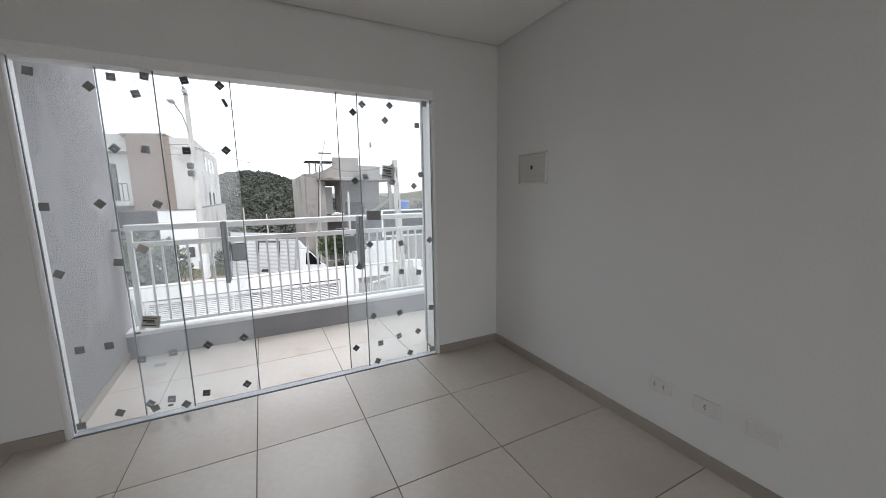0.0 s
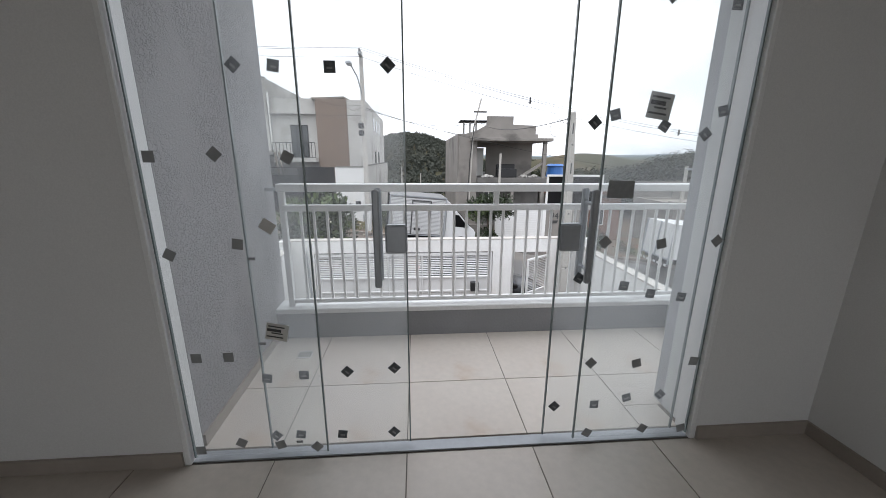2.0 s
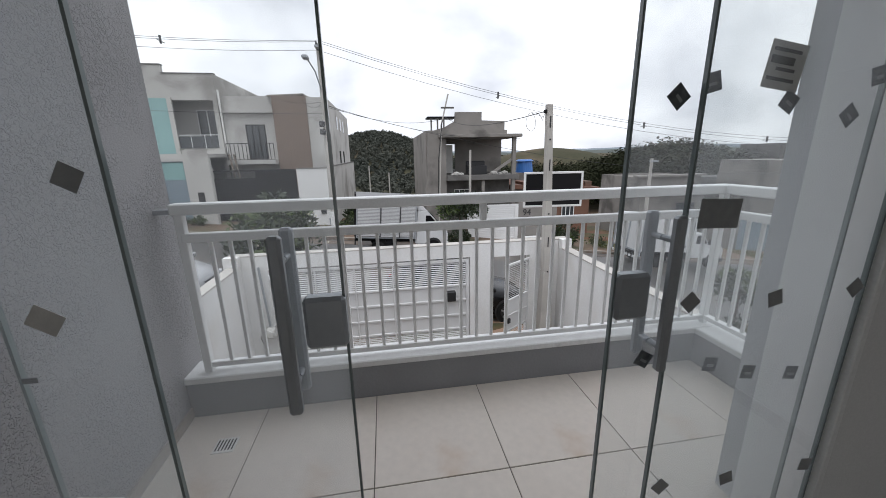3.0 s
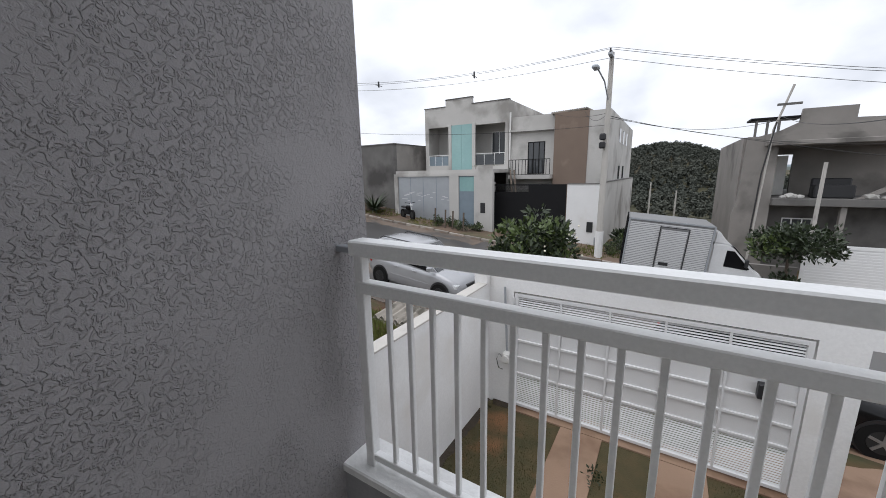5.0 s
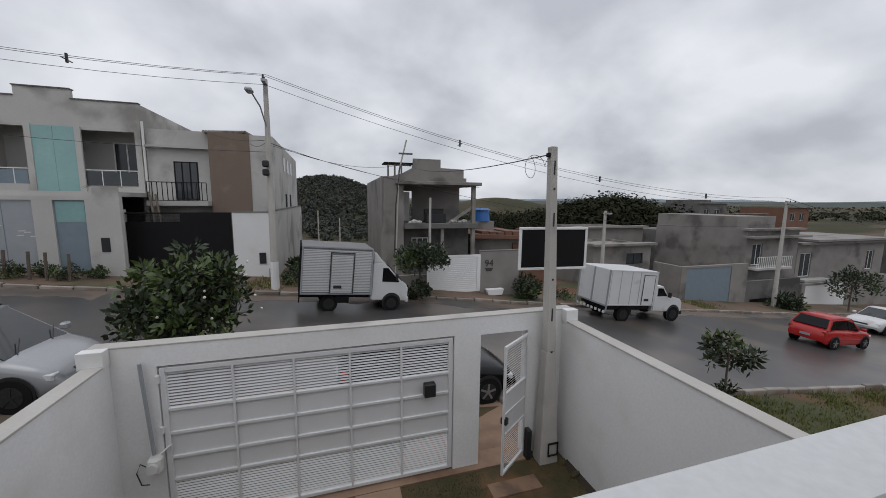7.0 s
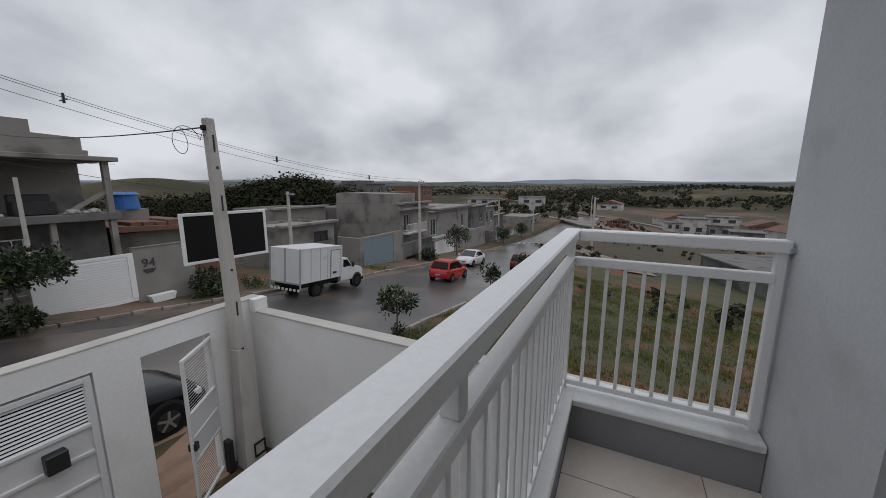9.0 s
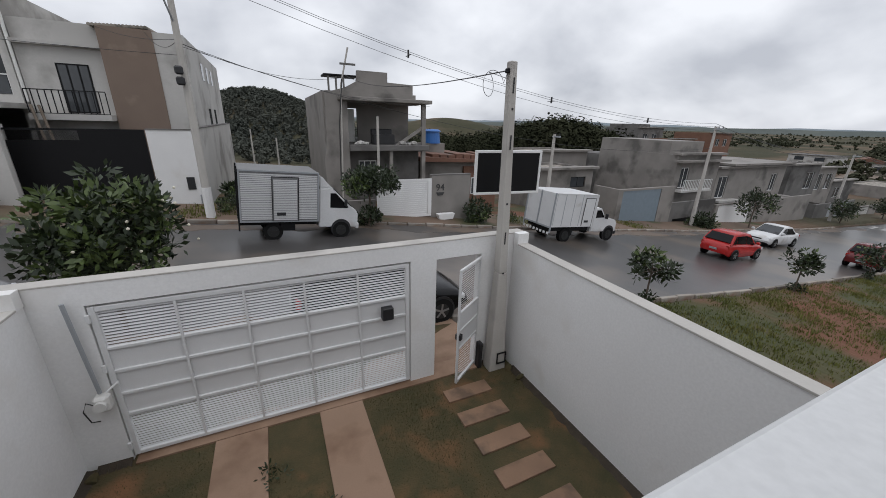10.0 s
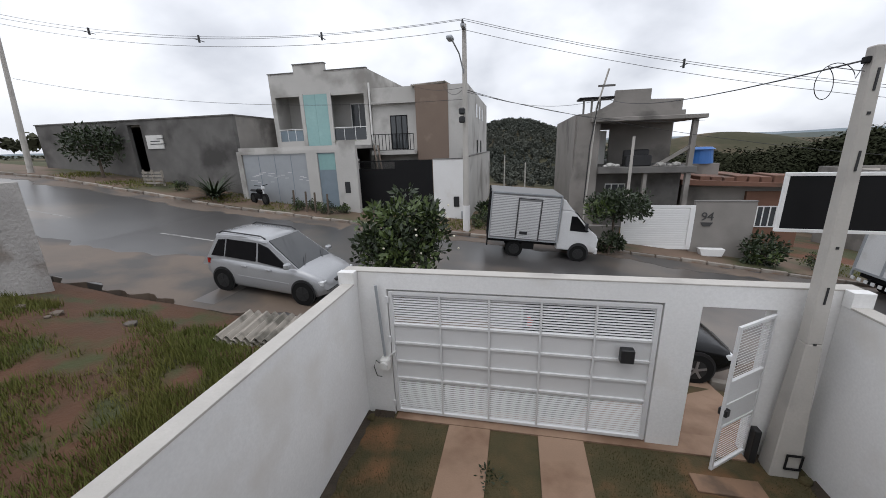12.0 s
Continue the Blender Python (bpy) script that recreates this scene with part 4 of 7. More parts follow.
        part("tail_light", boxes((-L * 0.488, -L * 0.46, s * W * 0.34, s * W * 0.445, zt - 0.24, zt - 0.05), bevel=0.015), "red_lens", c)
        part("mirror", boxes((b1 - 0.28, b1 - 0.14, s * (W / 2 - 0.02), s * (W / 2 + 0.16), zr[1] + 0.03, zr[1] + 0.17), bevel=0.03), paint, c)
        part("side_trim", boxes((-0.20 * L, 0.22 * L, s * (W / 2 - 0.02), s * (W / 2 + 0.006), H * 0.325, H * 0.345), bevel=0.003), paint, c)
        for xd in (-0.14 * L, 0.06 * L):
            part("door_handle", boxes((xd - 0.08, xd + 0.08, s * (W / 2 - 0.04), s * (W / 2 + 0.012), H * 0.50, H * 0.525), bevel=0.006), paint, c)
        if rails:
            part("roof_rail", tube([(r0 + 0.02, s * W * 0.36, H - 0.02), (r0 + 0.15, s * W * 0.36, H + 0.055), (r1 - 0.2, s * W * 0.36, H + 0.055), (r1 - 0.05, s * W * 0.36, H - 0.01)], 0.018, 6), "black_plastic", c, "black roof rail")
    part("grille", boxes((L * 0.485, L * 0.502, -W * 0.2, W * 0.2, H * 0.36, H * 0.42), bevel=0.01), "black_plastic", c)
    part("number_plate", boxes((L * 0.497, L * 0.508, -0.2, 0.2, H * 0.24, H * 0.31)), "grey_metal", c)
    part("number_plate", boxes((-L * 0.508, -L * 0.494, -0.2, 0.2, H * 0.34, H * 0.41)), "grey_metal", c)
    for s in (-0.28, 0.18):
        part("wiper", tube([(b1 - 0.02, s * W, zr[1] + 0.02), (b1 - 0.22, s * W + 0.32, zr[1] + 0.20)], 0.010, 5), "black_plastic", c)
    return c


MPV = ((-0.5, 0.52), (-0.47, 0.60), (-0.30, 0.60), (0.20, 0.585), (0.28, 0.60), (0.40, 0.53), (0.47, 0.45), (0.5, 0.38))
HATCH = ((-0.5, 0.50), (-0.46, 0.64), (-0.30, 0.64), (0.15, 0.60), (0.22, 0.61), (0.40, 0.55), (0.47, 0.47), (0.5, 0.40))
SEDAN = ((-0.5, 0.52), (-0.46, 0.68), (-0.30, 0.70), (-0.25, 0.64), (0.18, 0.62), (0.24, 0.63), (0.42, 0.56), (0.48, 0.46), (0.5, 0.40))
SLOPE = math.degrees(math.atan(0.0875))


def on_street(x, y, heading=0.0):
    """A pose on the sloping street; heading 0 faces down the street, along +x."""
    tilt = Matrix.Rotation(radians(SLOPE), 4, "Y")
    return Matrix.Translation((x, y, street(x))) @ tilt @ Matrix.Rotation(radians(heading), 4, "Z")


car("silver_car", "silver compact people carrier parked on the street, dark windows", on_street(-5.80, 13.15, -4), "silver_paint", 3.68, 1.68, 1.54, MPV, (-0.475, -0.40, 0.02, 0.29), "dark_rim", rails=True, wheels=0.33)
car("red_car", "red hatchback on the street", on_street(24.6, 15.6, 0), "red_paint", 3.75, 1.65, 1.50, HATCH, (-0.46, -0.36, 0.05, 0.24), "rim")
car("black_car", "black car parked outside the pedestrian gate", on_street(2.75, 12.32, 0), "black_paint", 4.0, 1.70, 1.45, HATCH, (-0.46, -0.34, 0.05, 0.24), "rim")
car("white_car", "white saloon car on the street", on_street(33.7, 17.5, 180), "white_paint", 4.4, 1.72, 1.46, SEDAN, (-0.32, -0.20, 0.04, 0.24), "rim")
car("dark_red_car", "dark red hatchback on the street", on_street(34.2, 12.4, 0), "darkred_paint", 3.9, 1.66, 1.5, HATCH, (-0.46, -0.36, 0.05, 0.24), "rim")


def box_truck(at, label, ribbed, box_len, box_h, cab_kind):
    t = thing("box_truck", label, "truck", at=at)
    W = 1.9 if ribbed else 2.1
    x0, x1, z0 = -2.35, -2.35 + box_len, 0.72 if ribbed else 0.88
    part("cargo_box", boxes((x0, x1, -W / 2, W / 2, z0, z0 + box_h), bevel=0.02), "dark_box" if ribbed else "white_paint", t)
    for s in (-1, 1):
        bm = bmesh.new()
        if ribbed:
            n = 26
            for k in range(n):
                z = z0 + 0.10 + (box_h - 0.2) * k / n
                box(bm, x0 + 0.06, x1 - 0.06, s * W / 2 - 0.004, s * W / 2 + 0.014, z, z + (box_h - 0.2) / n * 0.74)
        else:
            for fx in (0.0, 0.2, 0.42, 0.60):
                box(bm, x0 + 0.05 + box_len * fx, x0 + 0.09 + box_len * fx, s * W / 2 - 0.004, s * W / 2 + 0.014, z0 + 0.05, z0 + box_h - 0.05)
        part("side_ribs", bm, "box_panel" if ribbed else "grey_metal", t)
    for s in (-1, 1):
        e = W / 2 + 0.016
        part("edge_trim", boxes((x0, x1, s * W / 2 - 0.004, s * e, z0, z0 + 0.05), (x0, x1, s * W / 2 - 0.004, s * e, z0 + box_h - 0.05, z0 + box_h), (x0, x0 + 0.05, s * W / 2 - 0.004, s * e, z0 + 0.05, z0 + box_h - 0.05), (x1 - 0.05, x1, s * W / 2 - 0.004, s * e, z0 + 0.05, z0 + box_h - 0.05)), "white_paint" if not ribbed else "grey_metal", t)
        d0, d1 = (x0 + box_len * 0.40, x0 + box_len * 0.72) if ribbed else (x0 + box_len * 0.70, x0 + box_len * 0.93)
        dr = part("side_door", boxes((d0, d1, s * e - 0.003, s * (e + 0.012), z0 + 0.04, z0 + box_h - 0.22)), "dark_box" if ribbed else "white_paint", t)
        part("door_seal", boxes((d0 - 0.03, d0, s * e - 0.003, s * (e + 0.016), z0 + 0.04, z0 + box_h - 0.19), (d1, d1 + 0.03, s * e - 0.003, s * (e + 0.016), z0 + 0.04, z0 + box_h - 0.19), (d0, d1, s * e - 0.003, s * (e + 0.016), z0 + box_h - 0.22, z0 + box_h - 0.19)), "black_plastic", dr)
        if ribbed:
            b2 = bmesh.new()
            for k in range(24):
                z = z0 + 0.08 + (box_h - 0.36) * k / 24
                box(b2, d0 + 0.03, d1 - 0.03, s * (e + 0.010), s * (e + 0.022), z, z + 0.046)
            part("door_ribs", b2, "box_panel", dr)
        part("latch", boxes((d0 + 0.12, d0 + 0.42, s * (e + 0.008), s * (e + 0.035), z0 + 0.24, z0 + 0.36), bevel=0.01), "black_plastic", dr)
    part("rear_frame", boxes((x0 - 0.05, x0, -W / 2 - 0.02, -W / 2 + 0.05, z0 - 0.3, z0 + box_h), (x0 - 0.05, x0, W / 2 - 0.05, W / 2 + 0.02, z0 - 0.3, z0 + box_h), (x0 - 0.05, x0, -W / 2 + 0.05, W / 2 - 0.05, z0 - 0.06, z0 + 0.02), (x0 - 0.05, x0, -0.03, 0.03, z0 + 0.02, z0 + box_h)), "black_metal" if ribbed else "grey_metal", t)
    part("chassis", boxes((x0, x1 + 0.9, -0.42, -0.30, 0.48, 0.66), (x0, x1 + 0.9, 0.30, 0.42, 0.48, 0.66), (x0 + 0.1, x1 - 0.1, -0.85, 0.85, 0.62, z0 - 0.002), (x0 + 1.3, x0 + 1.8, -0.85, -0.55, 0.36, 0.62), bevel=0.01), "black_metal", t)
    if ribbed:
        cab = [(x1 + 0.03, 0.45), (x1 + 0.03, 1.95), (x1 + 0.40, 1.98), (x1 + 0.62, 1.88), (x1 + 1.28, 1.22), (x1 + 1.50, 1.10), (x1 + 1.56, 0.75), (x1 + 1.52, 0.42)]
        win = [(x1 + 0.45, 1.22), (x1 + 0.45, 1.78), (x1 + 0.66, 1.78), (x1 + 1.16, 1.24), (x1 + 1.10, 1.20)]
        sh = [(x1 + 0.62, 1.90), (x1 + 1.285, 1.235), (x1 + 1.30, 1.25), (x1 + 0.64, 1.92)]
        fair = [(x1 + 0.04, 1.96), (x1 + 0.04, z0 + box_h - 0.12), (x1 + 0.16, z0 + box_h - 0.16), (x1 + 0.40, z0 + box_h - 0.45), (x1 + 0.62, 1.92)]
    else:
        cab = [(x1 + 0.05, 0.55), (x1 + 0.05, 1.85), (x1 + 0.65, 1.88), (x1 + 1.10, 1.35), (x1 + 1.95, 1.22), (x1 + 2.12, 1.05), (x1 + 2.14, 0.52)]
        win = [(x1 + 0.28, 1.33), (x1 + 0.28, 1.76), (x1 + 0.62, 1.76), (x1 + 0.98, 1.36)]
        sh = [(x1 + 0.67, 1.87), (x1 + 1.11, 1.36), (x1 + 1.125, 1.375), (x1 + 0.685, 1.885)]
        fair = None
    cw = 0.83 if ribbed else 0.92
    bm = prism(cab, -cw, cw)
    bmesh.ops.bevel(bm, geom=bm.edges[:], offset=0.04, segments=2, affect="EDGES")
    cab_ob = part("cab", bm, "white_paint", t)
    if fair:
        bm = prism(fair, -cw * 0.92, cw * 0.92)
        bmesh.ops.bevel(bm, geom=bm.edges[:], offset=0.05, segments=2, affect="EDGES")
        part("wind_deflector", bm, "white_paint", t)
    for s in (-1, 1):
        part("side_window", prism(win, s * cw - 0.002, s * (cw + 0.006)), "dark_glass", cab_ob)
        part("mirror", boxes((x1 + 0.98, x1 + 1.06, s * (cw + 0.02), s * (cw + 0.20), 1.30, 1.58), bevel=0.02), "black_plastic", t)
        xf = x1 + (0.88 if ribbed else 1.55)
        for xw in (x0 + box_len * 0.40, xf):
            r = 0.33 if ribbed else 0.39
            wheel(t, xw, s * (cw - 0.10), r, 0.24, "dark_rim", s)
            if xw == xf:
                part("wheel_arch", disc(bmesh.new(), r * 1.18, 0.02, Matrix.Translation((xw, s * (cw - 0.004), r + 0.05)) @ Matrix.Rotation(math.pi / 2, 4, "X"), 24), "black_plastic", t)
        part("headlight", boxes((cab[-2][0] - 0.10, cab[-2][0] - 0.005, s * cw * 0.6, s * cw * 0.97, 0.82, 0.98), bevel=0.015), "lamp_lens", cab_ob)
    part("windscreen", prism(sh, -cw * 0.9, cw * 0.9), "dark_glass", cab_ob)
    part("bumper", boxes((cab[-1][0] - 0.05, cab[-1][0] + 0.08, -cw, cw, 0.36, 0.60), bevel=0.03), "white_paint" if ribbed else "black_plastic", t)
    if not ribbed:
        for k in range(8):
            part("warning_stripe", boxes((x0 - 0.12, x0 - 0.09, -W / 2 + k * W / 8, -W / 2 + (k + 0.5) * W / 8, 0.50, 0.62)), "white_paint", t)
    return t


box_truck(Matrix.Translation((0, 0, -0.03)) @ on_street(1.72, 19.55, 5), "white light truck with ribbed grey cargo box, parked on the street", True, 2.62, 1.82, "flat")
box_truck(on_street(15.55, 19.5, 2), "white refrigerated box truck parked on the street", False, 3.05, 1.75, "nose")

moto = thing("motorcycle", "black motorcycle parked before the white house", "motorcycle", at=pose(-13.3, 22.2, street(-13.3) + 0.14, rz=-25))
for x in (-0.62, 0.62):
    wh = part("wheel", disc(bmesh.new(), 0.30, 0.10, Matrix.Translation((x, 0, 0.30)) @ Matrix.Rotation(math.pi / 2, 4, "X"), 20), "rubber", moto)
    part("rim", disc(bmesh.new(), 0.18, 0.11, Matrix.Translation((x, 0, 0.30)) @ Matrix.Rotation(math.pi / 2, 4, "X"), 16), "dark_rim", wh)
part("frame", boxes((-0.35, 0.30, -0.11, 0.11, 0.30, 0.60), bevel=0.05), "black_metal", moto)
part("tank", boxes((-0.05, 0.38, -0.14, 0.14, 0.60, 0.86), bevel=0.07), "black_paint", moto)
part("seat", boxes((-0.70, -0.02, -0.12, 0.12, 0.68, 0.80), bevel=0.04), "black_plastic", moto)
part("fork", tube([(0.62, 0.0, 0.30), (0.40, 0.0, 1.02)], 0.04), "steel", moto)
part("handlebar", tube([(0.36, -0.36, 1.06), (0.42, 0, 1.0), (0.36, 0.36, 1.06)], 0.02), "black_metal", moto)
part("headlight", boxes((0.45, 0.56, -0.09, 0.09, 0.82, 0.98), bevel=0.03), "lamp_lens", moto)


# ---------------------------------------------------------------- houses
def pierced(x0, x1, z0, z1, y0, y1, holes):
    """An upright wall along x, with openings (x0, x1, z0, z1) right through it."""
    xs = sorted({x0, x1, *(h[0] for h in holes), *(h[1] for h in holes)})
    zs = sorted({z0, z1, *(h[2] for h in holes), *(h[3] for h in holes)})
    bm = bmesh.new()
    for xa, xb in zip(xs, xs[1:]):
        run = None
        for za, zb in zip(zs, zs[1:]):
            open_here = any(h[0] <= (xa + xb) / 2 <= h[1] and h[2] <= (za + zb) / 2 <= h[3] for h in holes)
            if not open_here:
                run = (run[0], zb) if run else (za, zb)
            if open_here and run:
                box(bm, xa, xb, y0, y1, *run)
                run = None
        if run:
            box(bm, xa, xb, y0, y1, *run)
    return bm


def window(parent, x0, x1, z0, z1, y, frame_mat="black_metal", pane_mat="window_glass", bars=1, name="window"):
    w = part(name, boxes((x0, x1, y, y + 0.03, z0, z0 + 0.06), (x0, x1, y, y + 0.03, z1 - 0.06, z1), (x0, x0 + 0.06, y, y + 0.03, z0 + 0.06, z1 - 0.06), (x1 - 0.06, x1, y, y + 0.03, z0 + 0.06, z1 - 0.06), *[(x0 + (x1 - x0) * k / (bars + 1) - 0.03, x0 + (x1 - x0) * k / (bars + 1) + 0.03, y, y + 0.03, z0 + 0.06, z1 - 0.06) for k in range(1, bars + 1)]), frame_mat, parent)
    part("pane", boxes((x0 + 0.05, x1 - 0.05, y + 0.012, y + 0.02, z0 + 0.05, z1 - 0.05)), pane_mat, w)
    return w


def guard(parent, x0, x1, y, z0, z1, mat, bars=9, name="railing"):
    bm = boxes((x0, x1, y - 0.02, y + 0.02, z1 - 0.04, z1), (x0, x1, y - 0.015, y + 0.015, z0, z0 + 0.03))
    for k in range(bars + 1):
        x = x0 + (x1 - x0) * k / bars
        box(bm, x - 0.015, x + 0.015, y - 0.015, y + 0.015, z0 + 0.03, z1 - 0.04)
    return part(name, bm, mat, parent)


# long grey hall
hall = thing("grey_hall", "long low hall of bare grey cement with a metal edge", "building", at=pose(0.34, 0, 0.08))
part("wall", pierced(-31.0, -16.0, -3.0, 3.45, 24.0, 24.25, [(-23.6, -22.6, 0.2, 3.2)]), "cement", hall)
part("side_wall", boxes((-16.25, -16.0, 24.25, 42, -3, 3.45)), "pale_cement", hall)
part("side_wall", boxes((-31.0, -30.75, 24.25, 42, -3, 3.45)), "cement", hall)
part("back_wall", boxes((-30.75, -16.25, 41.8, 42, -3, 3.45)), "cement", hall)
part("roof", boxes((-30.75, -16.25, 24.25, 41.8, 3.1, 3.25)), "fibre_cement", hall)
part("coping", boxes((-31.05, -15.95, 23.95, 24.3, 3.45, 3.52), (-16.3, -15.95, 24.3, 42.0, 3.45, 3.52)), "cement", hall, "dark weathered edge")
sg = part("wall_sign", boxes((-22.3, -21.1, 23.93, 24.0, 1.75, 2.55)), "plastic_white", hall, "white board with dark writing")
for k, (a, b, z) in enumerate(((0.15, 1.3, 0.25), (0.2, 0.9, 0.42), (0.7, 1.2, 0.55))):
    part("print", boxes((-22.2 + a, -22.2 + b, 23.92, 23.932, 1.75 + z, 1.80 + z)), "ink", sg)

# white and teal house
h = thing("white_house", "two-storey white house with teal glass stairwell and balconies", "house", at=pose(0.24, 0, 0.05))
part("front_wall", pierced(-15.3, -8.7, 1.4, 6.05, 27.0, 27.2, [(-15.0, -13.3, 2.0, 4.7), (-11.2, -8.95, 1.95, 4.65)]), "house_white", h)
part("parapet", boxes((-13.5, -11.4, 27.0, 27.25, 6.05, 6.5)), "house_white", h)
part("side_wall", boxes((-8.9, -8.7, 27.2, 37, -2.5, 6.05)), "house_white", h)
part("side_wall", boxes((-15.3, -15.1, 27.2, 37, -2.5, 6.05)), "house_white", h)
part("roof", boxes((-15.1, -8.9, 27.2, 37, 5.3, 5.5)), "cement", h)
part("back_wall", boxes((-15.1, -8.9, 36.8, 37, -2.5, 5.3)), "house_white", h)
part("inner_wall", boxes((-15.1, -8.9, 28.6, 28.75, 1.4, 5.3)), "house_white", h)
part("floor_slab", boxes((-15.2, -8.5, 23.2, 28.6, 1.42, 1.62)), "house_white", h)
part("coping", boxes((-15.33, -13.5, 26.95, 27.25, 6.05, 6.1), (-11.4, -8.67, 26.95, 27.25, 6.05, 6.1), (-13.53, -11.37, 26.95, 27.3, 6.5, 6.55)), "cement", h)
for x0 in (-13.25, -11.35):
    part("column", boxes((x0, x0 + 0.25, 26.9, 27.0, 1.6, 4.8), bevel=0.01), "house_white", h)
tg = part("glass_wall", boxes((-13.0, -12.2, 26.94, 26.97, 1.63, 4.75), (-12.19, -11.35, 26.94, 26.97, 1.63, 4.75)), "teal_glass", h, "teal tinted glass panels")
window(h, -14.0, -13.1, 1.65, 4.0, 28.55, "white_metal")
window(h, -10.6, -9.4, 2.2, 4.3, 28.55, "white_metal")
for x0, x1 in ((-15.0, -13.3), (-11.2, -8.95)):
    part("balcony_glass", boxes((x0 + 0.05, x1 - 0.05, 27.02, 27.035, 1.98, 2.65)), "bluegrey_metal" if x0 < -14 else "window_glass", h)
    guard(h, x0, x1, 27.02, 1.65, 2.75, "white_metal", 3)
part("front_fence", pierced(-15.2, -8.0, -2.6, 1.42, 23.0, 23.2, [(-14.9, -10.9, -2.6, 1.25), (-10.25, -9.2, -2.6, 1.25)]), "house_white", h)
fg = part("garage_door", boxes((-14.9, -10.9, 23.08, 23.12, -1.6, 1.25)), "grey_metal", h, "pale blue-grey sheet garage door")
for k in range(1, 4):
    part("door_seam", boxes((-14.9 + k, -14.88 + k, 23.07, 23.083, -1.5, 1.2)), "bluegrey_metal", fg)
rr = random.Random(8)
for k in range(26):
    x, z = -14.7 + 3.6 * rr.random(), -0.35 + 0.6 * rr.random()
    part("cut_out", boxes((x, x + 0.22, 23.072, 23.083, z, z + 0.035)), "white_paint", fg)
ed = part("entrance_door", boxes((-10.25, -9.2, 23.08, 23.12, -1.7, 1.25)), "bluegrey_metal", h)
part("pane", boxes((-10.2, -9.25, 23.07, 23.083, 0.35, 1.2)), "teal_glass", ed)
part("pillar", boxes((-8.9, -8.0, 22.95, 23.0, -2.6, 1.85)), "house_white", h)
part("meter_box", boxes((-8.75, -8.45, 22.92, 22.952, -0.9, -0.3), bevel=0.01), "black_plastic", h, "dark meter box")
part("drain_pipe", tube([(-8.55, 26.9, 1.7), (-8.55, 26.9, 5.2)], 0.06), "plastic_white", h)

# brown and white house
b = thing("brown_house", "two-storey white house with brown tower and black gate", "house", at=pose(0.30, 0, 0.0))
part("front_wall", boxes((-8.6, -5.7, 27.1, 27.3, -2.6, 4.95)), "house_white", b)
part("tower", boxes((-5.7, -3.75, 26.7, 30, -2.6, 4.9)), "house_brown", b, "brown painted tower")
part("side_wall", boxes((-3.75, -2.6, 26.75, 40, -2.6, 4.85), (-3.75, -2.62, 30.0, 40, 4.85, 4.88)), "house_white", b)
part("eave", boxes((-8.6, -5.75, 26.85, 27.1, 4.0, 4.15)), "house_white", b)
part("roof", boxes((-8.6, -3.75, 27.3, 40, 4.6, 4.75)), "fibre_cement", b)
bm = bmesh.new()
for k in range(16):
    disc(bm, 0.07, 3.0, pose(-5.9 + 0.13 * k, 28.3, 5.0 + 0.006 * k, 93, 0, 0), 8)
part("roof_sheet", bm, "fibre_cement", b, "corrugated sheet edge")
part("balcony_slab", boxes((-8.4, -5.72, 26.1, 27.1, 1.05, 1.30)), "house_white", b)
window(b, -7.45, -6.35, 1.35, 3.35, 27.07, "black_metal", bars=2, name="balcony_door")
guard(b, -8.35, -5.75, 26.15, 1.30, 2.25, "black_metal", 12)
for y, z in ((31, 3.3), (33, 3.3), (35, 3.3), (31.5, 0.9), (34, 0.9)):
    part("side_window", boxes((-2.61, -2.58, y, y + 0.8, z, z + 0.9)), "window_glass", b)
gt = part("gate", boxes((-8.4, -4.2, 24.02, 24.08, -2.1, 0.35), (-8.4, -4.2, 24.02, 24.08, 0.70, 0.78), (-6.3, -4.2, 24.02, 24.08, 0.35, 0.70)), "black_metal", b, "black sheet-metal gate")
bm = bmesh.new()
for k in range(9):
    box(bm, -8.38, -6.3, 24.03, 24.07, 0.37 + k * 0.036, 0.385 + k * 0.036)
part("gate_slats", bm, "black_metal", gt)
part("fence_wall", boxes((-4.15, -2.3, 24.0, 24.2, -3.2, 0.78)), "white_render", b)
part("gate_pier", boxes((-8.75, -8.42, 23.9, 24.2, -3.2, 0.9)), "house_white", b)
part("side_fence", boxes((-2.5, -2.3, 24.2, 40, -3.2, 0.85)), "house_white", b)
part("fence_coping", boxes((-2.53, -2.27, 23.97, 40, 0.85, 0.90), (-4.15, -2.53, 23.97, 24.23, 0.78, 0.82)), "cement", b)
part("meter_box", boxes((-3.05, -2.75, 23.95, 24.0, -1.75, -1.2), bevel=0.01), "black_plastic", b)
part("meter_box", boxes((-2.65, -2.4, 23.95, 24.0, -2.4, -2.0), bevel=0.01), "grey_metal", b)
part("ladder", tube([(-8.2, 26.0, 1.6), (-7.4, 24.4, -0.2)], 0.05), "bark", b, "weathered wooden ladder")
part("ladder", tube([(-7.95, 26.0, 1.6), (-7.15, 24.4, -0.2)], 0.05), "bark", b)

